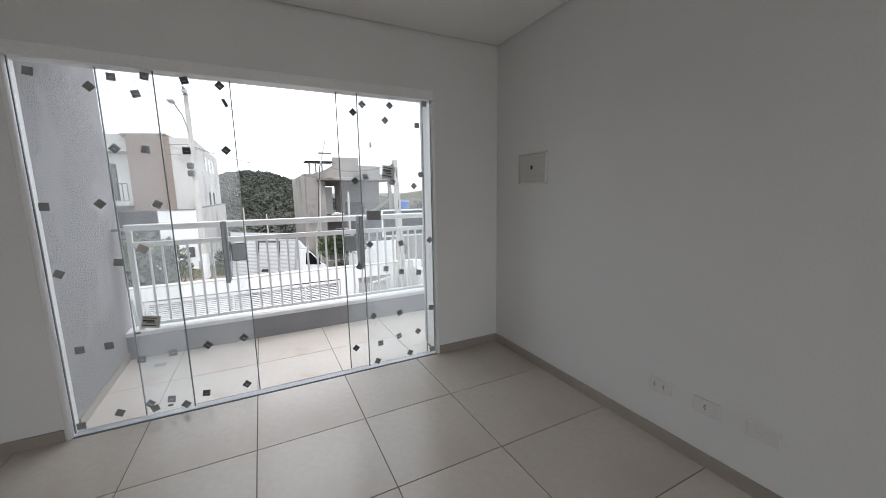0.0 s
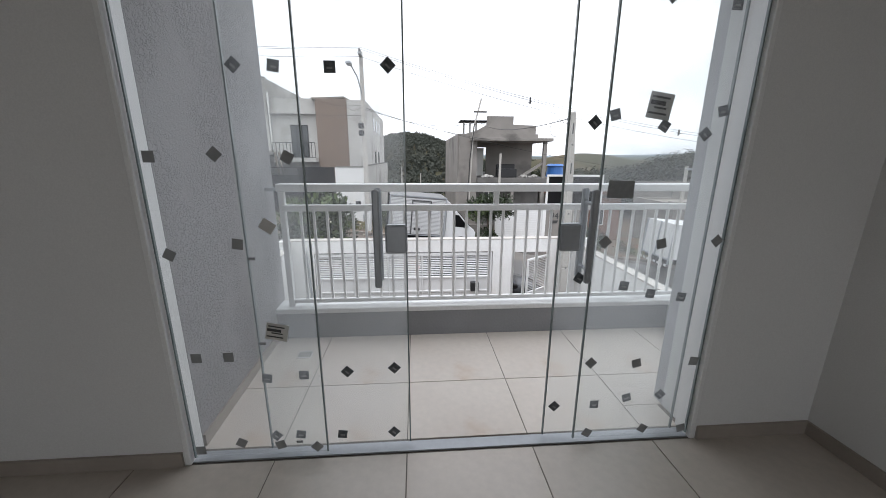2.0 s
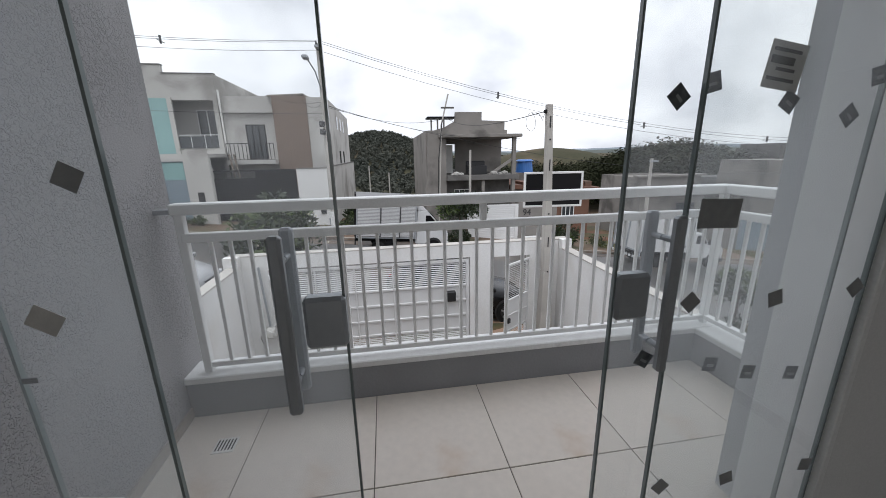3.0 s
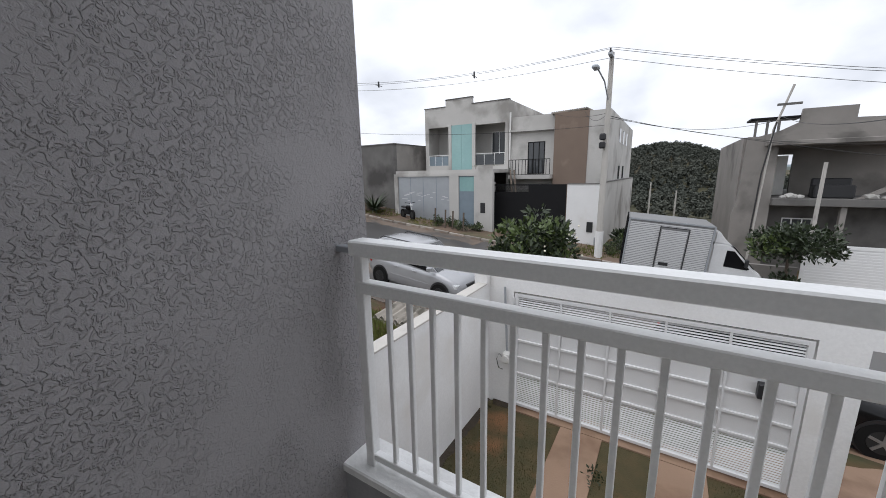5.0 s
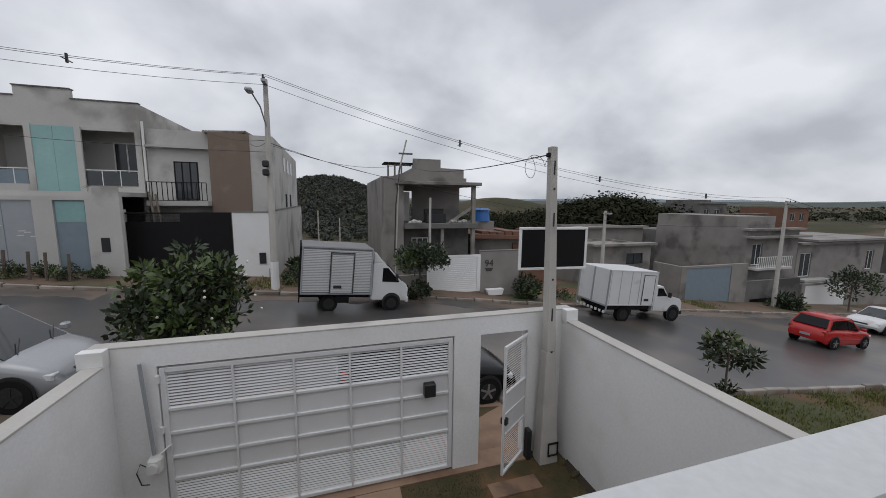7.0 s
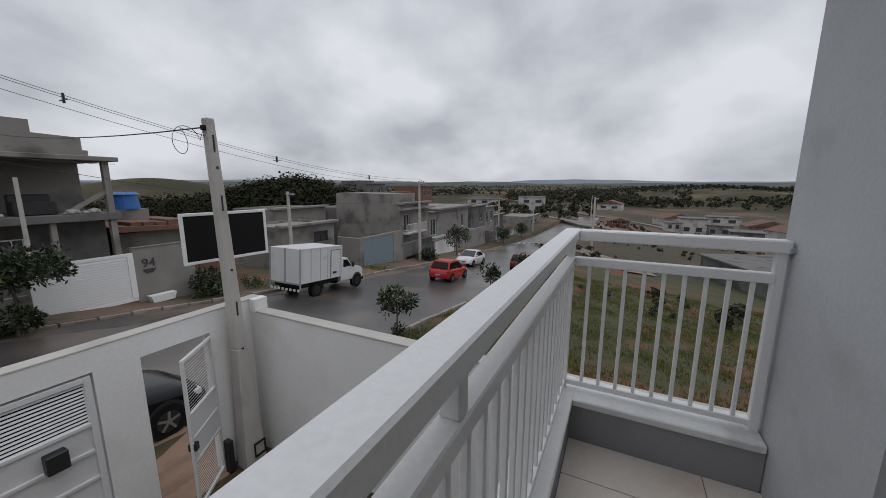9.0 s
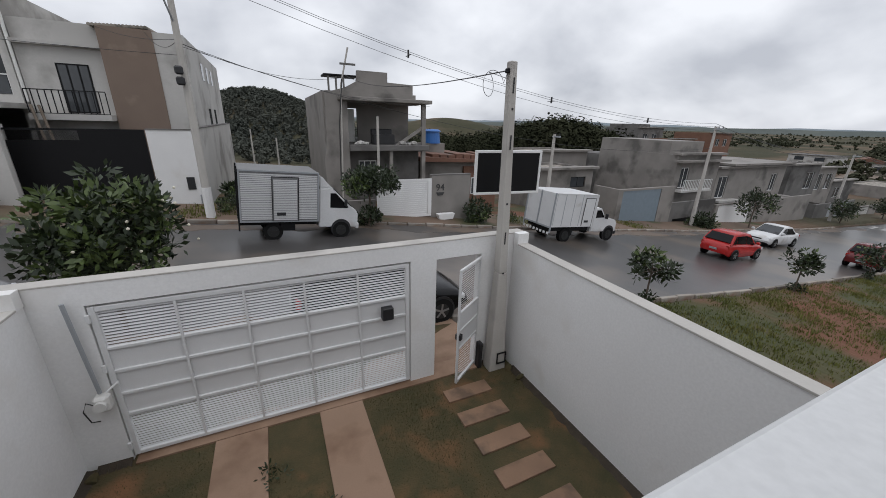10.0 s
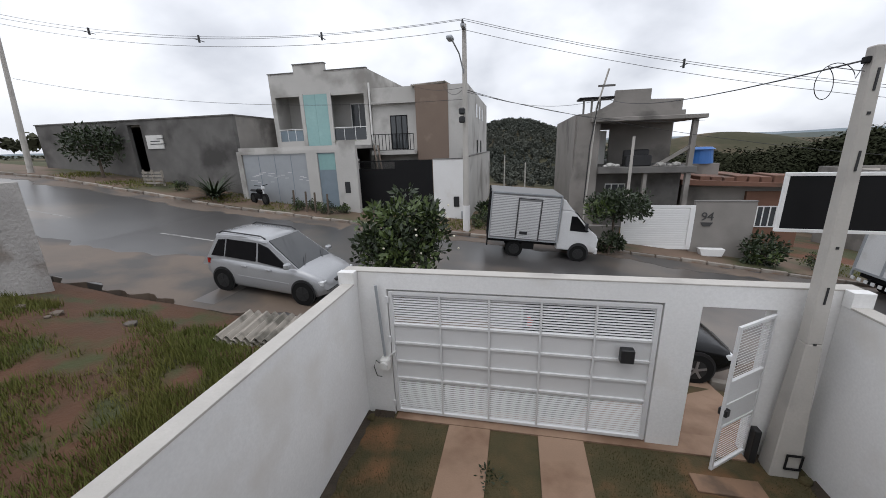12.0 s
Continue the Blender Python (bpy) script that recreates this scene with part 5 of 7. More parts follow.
# unfinished house
u = thing("unfinished_house", "unfinished grey cement house with open upper storey", "house", at=Matrix.Translation((3.7 - 3.2 * 0.92, 0, 0.10)) @ Matrix.Diagonal((0.92, 1, 1, 1)))
G0 = -4.2
part("end_wall", prism([(3.05, G0), (2.95, -0.9), (3.12, -0.2), (3.22, 2.75), (4.45, 2.75), (4.45, G0)], 26.0, 26.3), "pale_cement", u)
part("end_wall", boxes((3.1, 3.35, 26.3, 36, G0, 2.75)), "pale_cement", u)
part("side_wall", boxes((9.25, 9.5, 29.2, 36, G0, 2.3)), "pale_cement", u)
part("floor_slab", boxes((4.45, 9.6, 25.7, 36, -0.35, -0.02), bevel=0.02), "cement", u)
part("roof_slab", boxes((3.9, 9.75, 25.6, 36, 2.3, 2.5), bevel=0.02), "pale_cement", u)
part("roof_beam", boxes((3.9, 8.75, 25.95, 26.2, 2.5, 2.75)), "pale_cement", u)
part("parapet", prism([(3.6, 2.75), (4.4, 2.95), (5.1, 3.3), (5.15, 3.85), (7.0, 3.85), (7.0, 3.35), (8.65, 3.3), (8.65, 2.5), (3.6, 2.5)], 26.2, 26.4), "pale_cement", u)
part("back_wall", pierced(4.45, 9.25, -0.02, 2.3, 29.2, 29.4, [(4.75, 5.75, -0.02, 2.0)]), "pale_cement", u)
for row in ((9.15, 9.4, 25.8, 26.05, -0.02, 2.3), (6.95, 7.15, 25.8, 26.05, G0, -0.35), (9.15, 9.4, 25.8, 26.05, G0, -0.35)):
    part("column", boxes(row), "pale_cement", u)
part("ground_wall", pierced(4.45, 9.4, G0, -0.35, 27.0, 27.2, [(5.2, 6.4, -2.3, -1.0)]), "cement", u)
window(u, 5.2, 6.4, -2.3, -1.0, 27.05, "white_metal", bars=2)
part("door_panel", boxes((4.8, 5.5, 29.0, 29.08, -0.02, 1.95)), "plastic_white", u)
part("stair_edge", prism([(7.4, 0.0), (9.2, 1.05), (9.2, 0.85), (7.75, 0.0)], 25.9, 26.0), "pale_cement", u)
sofa = solid("sofa", boxes((5.9, 7.2, 26.2, 26.75, -0.22, 0.35), (5.9, 7.2, 26.75, 26.95, -0.22, 0.65), bevel=0.05), "black_plastic", "dark old sofa on the unfinished upper floor", "sofa")
sofa.location = (0.4, 0, 0.30)
for k in range(14):
    x = 4.8 + 4.2 * rr.random()
    sz = 0.06 + 0.16 * rr.random()
    if 5.8 < x < 7.3 or x > 8.8:
        continue
    bm = bmesh.new()
    bmesh.ops.create_icosphere(bm, subdivisions=1, radius=sz)
    bmesh.ops.scale(bm, vec=(1.3, 1, 0.7), verts=bm.verts)
    bmesh.ops.translate(bm, verts=bm.verts, vec=(x + 0.4, 25.95 + 0.2 * rr.random(), sz * 0.5 + 0.08))
    solid("rubble", bm, "house_white", "pale lump of building rubble on the slab", "rubble", group="rubble on the slab")
fr = thing("roof_shelter", "post frame with dark sheet roof on the unfinished house", "shelter", at=pose(0.45, 0, 0.10))
for x in (3.5, 3.9, 4.3):
    part("post", boxes((x, x + 0.09, 26.35, 26.45, 2.70, 3.5)), "cement", fr)
part("roof_tiles", boxes((3.3, 5.1, 26.3, 27.4, 3.5, 3.60), bevel=0.02), "black_metal", fr)
dp = thing("old_service_pole", "thin leaning service pole with crossbar and dangling cables", "pole", at=pose(0.45, 0, 0.2))
part("shaft", tube([(3.75, 25.5, G0 + 0.3), (4.05, 25.6, 2.9), (4.5, 25.6, 4.7)], 0.045), "pole_concrete", dp)
part("crossbar", boxes((4.05, 4.85, 25.55, 25.65, 3.88, 3.97)), "cement", dp)
part("cable", tube([(4.1, 25.5, 3.2), (3.85, 25.5, 1.0), (3.75, 25.5, -2.0)], 0.03, 6), "wire", dp)
solid("thin_pole", tube([(5.65, 22.9, street(5.6)), (5.68, 22.9, 1.6)], 0.08, 8, 0.06), "pole_concrete", "thin bare concrete pole before the unfinished house", "pole")

fence = thing("front_wall_94", "grey cement front wall with white sliding gate", "wall", at=pose(-0.2, 0, -0.2))
fence.name = "street_wall"
part("wall", boxes((8.62, 11.0, 22.5, 22.7, -5.0, -1.08), (3.0, 5.55, 22.5, 22.7, -5.0, -2.2)), "pale_cement", fence)
part("wall_coping", boxes((8.6, 11.02, 22.48, 22.72, -1.08, -1.03)), "cement", fence)
sgate = part("gate", boxes((5.6, 8.6, 22.42, 22.47, -3.25, -3.12), (5.6, 8.6, 22.42, 22.47, -1.34, -1.22), (5.6, 5.72, 22.42, 22.47, -3.12, -1.34), (8.40, 8.6, 22.40, 22.47, -3.12, -1.34), (5.72, 8.4, 22.45, 22.46, -3.12, -1.34)), "white_metal", fence, "white sheet-metal gate with slats")
for k in range(16):
    z = -3.05 + k * 0.105
    part("slat", boxes((5.72, 8.38, 22.43, 22.452, z, z + 0.06)), "white_metal", sgate)
txt = bpy.data.curves.new("house_number", "FONT")
txt.body, txt.size, txt.extrude, txt.align_x = "94", 0.52, 0.012, "CENTER"
tob = new("text_source", txt)
me = bpy.data.meshes.new_from_object(tob)
bpy.data.objects.remove(tob)
me.materials.append(M["ink"])
num = new("house_number", me)
num.parent, num.matrix_local = fence, pose(9.15, 22.485, -1.90, 90, 0, 0)
part("number_mark", prism([(8.90, -2.00), (9.40, -2.00), (9.29, -2.17), (9.01, -2.17)], 22.47, 22.5), "ink", fence, "dark mark under the number")
trough = thing("flower_trough", "white concrete flower trough by the wall", "planter")
part("trough", prism([(8.75, street(9) + 0.13), (9.55, street(9) + 0.13), (9.65, street(9) + 0.44), (8.65, street(9) + 0.44)], 22.0, 22.35), "white_render", trough)

# low house with clay roof
lo = thing("low_house", "low house with red walls and stacked clay tiles", "house", at=pose(-0.4, 0, -0.3))
part("wall", boxes((10.6, 16.4, 28, 36, -6, -0.9)), "pale_cement", lo)
part("red_wall", boxes((13.6, 16.4, 27.8, 28, -6, -1.2)), "clay_brick", lo, "red painted wall")
part("roof", prism([(10.0, -0.75), (16.8, -0.95), (16.8, -0.8), (10.0, -0.45)], 27.2, 37), "clay_tile", lo)
for k in range(9):
    part("roof_tile", boxes((11.0 + k * 0.6, 11.5 + k * 0.6, 27.5, 29.5, -0.62 - 0.018 * k, -0.30 - 0.04 * (k % 3)), bevel=0.02), "clay_tile", lo)
window(lo, 14.2, 15.2, -3.2, -2.0, 27.75, "white_metal", bars=2)
tank = thing("water_tank", "blue plastic water tank on a low wall", "water tank", at=pose(-0.4, 0, -0.3))
part("base", boxes((12.0, 13.8, 31.6, 32.9, -3, 0.15)), "pale_cement", tank)
part("tank", disc(bmesh.new(), 0.72, 0.9, Matrix.Translation((12.9, 32.2, 0.6)), 24, 0.62), "tank_blue", tank)
part("lid", disc(bmesh.new(), 0.76, 0.14, Matrix.Translation((12.9, 32.2, 1.12)), 24, 0.55), "tank_blue", tank)


def row_house(label, x0, x1, y0, z1, mat, holes, slab=True, fence_gate=None, stub=None, depth=9.0, frame_mat="white_metal"):
    """A house of the row down the street: body with real openings, roof edge, front wall and gate."""
    g = street((x0 + x1) / 2) - 1.0
    r = thing("row_house", label, "house", group="houses down the street")
    part("front_wall", pierced(x0, x1, g, z1, y0, y0 + 0.2, holes), mat, r)
    part("side_wall", boxes((x0, x0 + 0.2, y0 + 0.2, y0 + depth, g, z1)), mat, r)
    part("side_wall", boxes((x1 - 0.2, x1, y0 + 0.2, y0 + depth, g, z1)), mat, r)
    part("back_wall", boxes((x0 + 0.2, x1 - 0.2, y0 + depth - 0.2, y0 + depth, g, z1)), mat, r)
    part("roof", boxes((x0 + 0.2, x1 - 0.2, y0 + 0.2, y0 + depth - 0.2, z1 - 0.35, z1 - 0.2)), "fibre_cement", r)
    part("inner_wall", boxes((x0 + 0.2, x1 - 0.2, y0 + 1.6, y0 + 1.7, g, z1 - 0.35)), "cement", r)
    if slab:
        part("roof_edge", boxes((x0 - 0.25, x1 + 0.25, y0 - 0.4, y0 + 0.4, z1, z1 + 0.18)), "pale_cement", r)
    for hh in holes:
        window(r, *hh, y0 + 0.1, frame_mat)
    if stub:
        a, bb, zz = stub
        part("roof_room", boxes((a, bb, y0 + 1.0, y0 + depth, z1, zz)), mat, r)
    if fence_gate:
        fx0, fx1, gx0, gx1, ft, kind = fence_gate
        fy = 23.6
        part("fence_wall", pierced(fx0, fx1, g, ft, fy, fy + 0.2, [(gx0, gx1, g, ft - 0.15)]), mat, r)
        part("gate", boxes((gx0, gx1, fy + 0.05, fy + 0.1, g, ft - 0.15)), kind, r)
        part("fence_side", boxes((fx0, fx0 + 0.2, fy + 0.2, y0, g, ft)), mat, r)
    return r


big = row_house("tall grey cement house with white balcony and roof room", 34.1, 40.6, 26.0, -0.75, "pale_cement", [(34.9, 36.1, -3.75, -1.9)], fence_gate=(24.3, 30.9, 24.8, 29.2, -3.0, "bluegrey_metal"), stub=(34.2, 39.0, 0.40), depth=9.0)
part("rear_wing", boxes((34.1, 40.6, 35.0, 38.5, -8.5, -1.35)), "cement", big)
part("canopy", boxes((33.6, 40.9, 25.2, 26.0, -1.35, -1.18)), "pale_cement", big)
part("balcony_slab", boxes((34.2, 38.6, 25.1, 26.0, -4.02, -3.85)), "house_white", big)
guard(big, 34.3, 38.5, 25.15, -3.85, -2.9, "white_metal", 18)
part("front_wall_low", pierced(31.0, 37.2, -8.5, -4.45, 23.7, 23.9, [(31.6, 36.8, -8.5, -5.9)]), "cement", big)
# black sheet fills the open garage and stands for the shade inside
part("garage_shutter", boxes((31.6, 36.8, 23.85, 23.9, -8.5, -5.9)), "black_metal", big, "dark sheet painting the shade inside the open garage front")
row_house("small grey outbuilding with flat canopy", 20.6, 26.4, 28.3, -2.0, "pale_cement", [(23.9, 25.6, -3.6, -2.7)], slab=True, frame_mat="black_metal", depth=5.0)
row_house("long low grey shed with pale roof", 24.9, 31.8, 34.5, -1.05, "pale_cement", [], slab=True, depth=6.0)
nxt = row_house("two-storey grey house with white framed windows", 41.4, 54.5, 26.4, -2.15, "pale_cement", [(41.9, 43.5, -5.2, -3.0), (51.8, 53.0, -4.9, -3.0)], fence_gate=(37.4, 55.0, 37.8, 43.2, -5.0, "white_metal"), depth=8.0)
part("window_slab", boxes((41.5, 45.2, 25.6, 26.4, -5.55, -5.35)), "house_white", nxt)
part("window_slab", boxes((49.6, 54.5, 25.2, 26.4, -5.6, -5.4)), "pale_cement", nxt)
part("roof_slab", boxes((43.0, 54.9, 25.8, 33.0, -1.9, -1.7)), "pale_cement", nxt)
row_house("bare block house with a dark upper opening", 58.5, 66.0, 27.5, -2.3, "cement", [(62.8, 64.8, -5.4, -3.3)], fence_gate=(57.0, 67.0, 60.5, 65.5, -6.3, "grey_metal"), depth=8.0)
row_house("two-storey block house with open balcony", 67.5, 74.0, 28.5, -3.0, "pale_cement", [(68.3, 70.3, -6.0, -3.8), (71.4, 73.2, -6.0, -3.8)], fence_gate=(67.0, 75.0, 69.0, 72.5, -7.4, "house_white"), depth=7.0)
row_house("low grey house further down the street", 78.0, 86.0, 30.0, -5.4, "cement", [(80.0, 82.0, -8.0, -6.4)], fence_gate=(77, 87, 80, 84, -8.3, "cement"), depth=7.0)
row_house("small pale hut with flat roof beside the lane", 96.0, 108.0, 26.0, -6.9, "pale_cement", [(98.0, 100.0, -9.6, -8.0), (103.0, 105.0, -9.6, -8.0)], slab=True, depth=8.0, frame_mat="black_metal")
row_house("unfinished grey block house on the rise", 74.5, 82.5, 62.0, 1.6, "cement", [(76, 77.5, -1.6, 0.4), (79, 80.5, -1.6, 0.4)], stub=(75.5, 79.0, 2.4), slab=True)
row_house("unfinished red brick house on the rise", 78.0, 86.5, 57.0, -0.5, "clay_brick", [(79.5, 81, -3.2, -1.6), (83, 84.5, -3.2, -1.6)], slab=True, depth=5.0)
row_house("red brick house on the rise", 94.0, 102.0, 58.0, 0.9, "clay_brick", [(96, 97.5, -2.0, -0.4), (99, 100.5, -2.0, -0.4)], slab=True)


# far scattered houses on the slope
def far_house(x, y, w, d, hgt, mat, roof, turn, label):
    z = hills(x, y) - 0.6
    f = thing("far_house", label, "house", group="houses on the far slope", at=pose(x, y, z, rz=turn))
    part("wall", boxes((-w / 2, w / 2, -d / 2, d / 2, 0, hgt + 0.6)), mat, f)
    for zf in ([1.6, 4.3] if hgt > 4.8 else [1.6]):
        for xa, xb in ((-0.34, -0.12), (0.12, 0.34)):
            wd = part("window", boxes((w * xa - 0.08, w * xb + 0.08, -d / 2 - 0.05, -d / 2 - 0.004, zf - 0.08, zf + 1.28)), "house_white", f)
            part("pane", boxes((w * xa, w * xb, -d / 2 - 0.06, -d / 2 - 0.02, zf, zf + 1.2)), "window_glass", wd)
    if roof == "flat":
        part("roof", boxes((-w / 2 - 0.3, w / 2 + 0.3, -d / 2 - 0.3, d / 2 + 0.3, hgt + 0.6, hgt + 0.78)), "cement", f)
    else:
        part("roof", prism([(-w / 2 - 0.4, hgt + 0.55), (w / 2 + 0.4, hgt + 0.55), (0, hgt + 0.6 + w * 0.16)], -d / 2 - 0.4, d / 2 + 0.4), roof, f)


fr2 = random.Random(21)
LOOKS = {"house_white": "white", "clay_brick": "red brick", "pale_cement": "pale grey", "cement": "grey cement"}
for x, y, w, d, hg, mat, rf in (
    (170, 66, 12, 9, 5.4, "house_white", "flat"), (165, 41, 11, 9, 6.2, "house_white", "flat"), (150, 74, 12, 9, 3.4, "clay_brick", "flat"), (140, 62, 11, 9, 3.2, "cement", "flat"), (128, 66, 10, 8, 3.2, "clay_brick", "flat"), (120, 54, 10, 8, 3.0, "house_white", "flat"),
    (185, 58, 11, 9, 3.2, "house_white", "clay_tile"), (200, 52, 11, 9, 3.2, "clay_brick", "clay_tile"), (112, 5, 5, 4, 1.8, "clay_brick", "clay_tile"), (129, -14.5, 6.5, 7, 4.6, "house_white", "flat"), (128, -21, 6, 6, 3.2, "pale_cement", "flat"), (128, -9.5, 4, 5, 2.6, "house_white", "flat"),
    (98, -17, 4.5, 5, 2.4, "house_white", "flat"), (107, -22, 6, 6, 3.0, "cement", "flat"), (150, -12, 10, 8, 3.0, "house_white", "clay_tile"), (170, -30, 10, 8, 3.0, "house_white", "flat"),
    (130, -32, 10, 8, 3.2, "pale_cement", "clay_tile"), (220, 10, 12, 9, 3.4, "house_white", "clay_tile"), (240, 70, 12, 9, 4.0, "house_white", "flat"), (49, -12.5, 12, 13, 3.0, "cement", "flat"), (118, -34, 8, 7, 3.0, "house_white", "clay_tile"),
):
    far_house(x, y, w, d, hg, mat, rf, fr2.uniform(-20, 20) - 80, LOOKS[mat] + " house far off on the slope")


# ---------------------------------------------------------------- poles and wires
def sag(a, b, drop, n=14):
    a, b = Vector(a), Vector(b)
    return [a.lerp(b, i / n) - Vector((0, 0, 4 * drop * (i / n) * (1 - i / n))) for i in range(n + 1)]


def street_pole(x, y, top, label, lamp=False, lean=0.0):
    z0 = street(x) + 0.1 if y > 15 else hills(x, y)
    p = thing("utility_pole", label, "pole", group="utility poles")
    part("shaft", tube([(x, y, z0 - 0.3), (x + lean, y, top)], 0.16, 10, 0.09), "pole_concrete", p)
    part("crossarm", boxes((x + lean - 0.08, x + lean + 0.08, y - 0.55, y + 0.12, top - 0.22, top - 0.12), bevel=0.01), "grey_metal", p)
    for dy in (-0.5, -0.2, 0.08):
        bm = disc(bmesh.new(), 0.05, 0.16, Matrix.Translation((x + lean, y + dy, top - 0.05)), 10, 0.03)
        part("insulator", bm, "black_plastic", p)
    if lamp:
        part("lamp_arm", tube([(x, y, top - 2.0), (x - 0.15, y - 0.5, top - 1.2), (x - 0.35, y - 1.1, top - 0.80)], 0.03, 8), "grey_metal", p)
        hd = boxes((x - 0.52, x - 0.26, y - 1.45, y - 1.0, top - 0.88, top - 0.72), bevel=0.05)
        part("lamp_head", hd, "grey_metal", p, "grey street lamp head")
        for dz in (-3.4, -3.75):
            part("junction_box", boxes((x - 0.24, x + 0.02, y - 0.32, y - 0.14, top + dz - 0.14, top + dz + 0.14), bevel=0.05), "black_plastic", p)
        part("painted_foot", tube([(x, y, z0), (x, y, z0 + 1.25)], 0.175, 10, 0.17), "white_render", p, "white painted foot")
    return Vector((x + lean, y, top))


P_L = street_pole(-1.72, 21.46, 6.28, "concrete utility pole with street lamp and cables", lamp=True)
P_LL = street_pole(-28.1, 21.5, 8.8, "concrete utility pole up the street", lean=1.0)
P_R = street_pole(32.3, 22.5, 1.7, "concrete utility pole down the street")
P_R2 = street_pole(58.0, 22.4, -0.6, "concrete utility pole down the street")
P_R3 = street_pole(84.0, 22.4, -2.2, "concrete utility pole down the street")
P_T = Vector((3.80, 9.13, 2.08))
street_pole(18.2, 24.5, 0.9, "concrete service pole beside the grey outbuilding")
for x, y, t in ((-0.8, 46, 0.3), (1.4, 44, -0.4)):
    solid("bare_pole", tube([(x, y, hills(x, y)), (x, y, t)], 0.09, 8, 0.06), "pole_concrete", "bare pole in the open lot", "pole", group="bare poles")
for x, y in ((58, 8), (76, 9), (110, 12)):
    street_pole(x, y, hills(x, y) + 8.0, "utility pole on the near side further down")

wires = []
for dy, dz in ((-0.5, 0.0), (-0.2, -0.26), (0.08, 0.22)):
    for a, b, dr in ((P_LL, P_L, 0.9), (P_L, P_R, 1.3), (P_R, P_R2, 0.8), (P_R2, P_R3, 0.8), (P_LL, P_LL + Vector((-40, 2, 1.5)), 0.9)):
        wires.append(sag(a + Vector((0, dy, dz)), b + Vector((0, dy, dz)), dr))
wires += [sag(P_LL - Vector((0, 0, 3.0)), P_L - Vector((0, 0, 2.9)), 0.7), sag(P_L - Vector((0, 0, 2.5)), (9.7, 25.9, 2.3), 0.5), sag(P_L - Vector((0, 0, 2.6)), P_R - Vector((0, 0, 1.6)), 1.4), sag(P_L - Vector((0, 0, 2.5)), (4.75, 25.6, 3.5), 0.5),
          sag((4.75, 25.6, 3.6), P_T, 0.35), sag(P_L - Vector((0, 0, 2.4)), (-5.6, 27.0, 4.95), 0.2), sag(P_L - Vector((0, 0, 2.4)), (-3.7, 26.7, 4.8), 0.4)]
for pts in wires:
    far = max(p.length for p in pts) > 45
    solid("overhead_cable", tube(pts, 0.009 if not far else 0.015, 5), "wire", "thin dark overhead cable strung between poles", "cable", group="overhead cables")
loop = [P_T + Vector((-0.20 + (0.14 - 0.002 * k) * math.cos(0.32 * k), 0.01 * k, -0.16 + (0.15 + 0.001 * k) * math.sin(0.32 * k))) for k in range(24)]
solid("cable_loop", tube([P_T] + loop + [P_T - Vector((0, 0, 0.1))], 0.004, 5), "wire", "slack loop of cable hanging at the pole top", "cable")
for f in (0.25, 0.5, 0.75):
    for a, b, dr in ((P_LL, P_L, 0.9), (P_L, P_R, 1.3)):
        c = a.lerp(b, f) - Vector((0, 0.2, 4 * dr * f * (1 - f)))
        bm = boxes((c.x - 0.02, c.x + 0.02, c.y - 0.30, c.y + 0.30, c.z - 0.012, c.z + 0.012), (c.x - 0.03, c.x + 0.03, c.y - 0.04, c.y + 0.04, c.z - 0.10, c.z + 0.22))
        solid("cable_spacer", bm, "black_plastic", "dark spacer clamping the overhead cables", "spacer", group="cable spacers")


# ---------------------------------------------------------------- plants
def leaves(centres, size, count, seed, flat=0.6, spread=0.22):
    """Leaf blades in tufts round the given twig ends."""
    r = np.random.RandomState(seed)
    vs, fs = [], []
    for c, rad in centres:
        n = count
        d = r.normal(size=(n, 3))
        d /= np.linalg.norm(d, axis=1)[:, None]
        p = np.array(c) + d * rad * r.uniform(0.35, 1.0, (n, 1))
        out = d + r.normal(size=(n, 3)) * 0.5 + np.array([0, 0, 0.25])
        out /= np.linalg.norm(out, axis=1)[:, None]
        side = np.cross(out, r.normal(size=(n, 3)))
        side /= np.linalg.norm(side, axis=1)[:, None]
        s = size * r.uniform(0.6, 1.25, (n, 1))
        a, b_, t = p, p + out * s * 0.5 + side * s * spread, p + out * s
        e = p + out * s * 0.5 - side * s * spread
        for k in range(n):
            i = len(vs)
            vs += [tuple(a[k]), tuple(b_[k]), tuple(t[k]), tuple(e[k])]
            fs.append((i, i + 1, i + 2, i + 3))
    return vs, fs


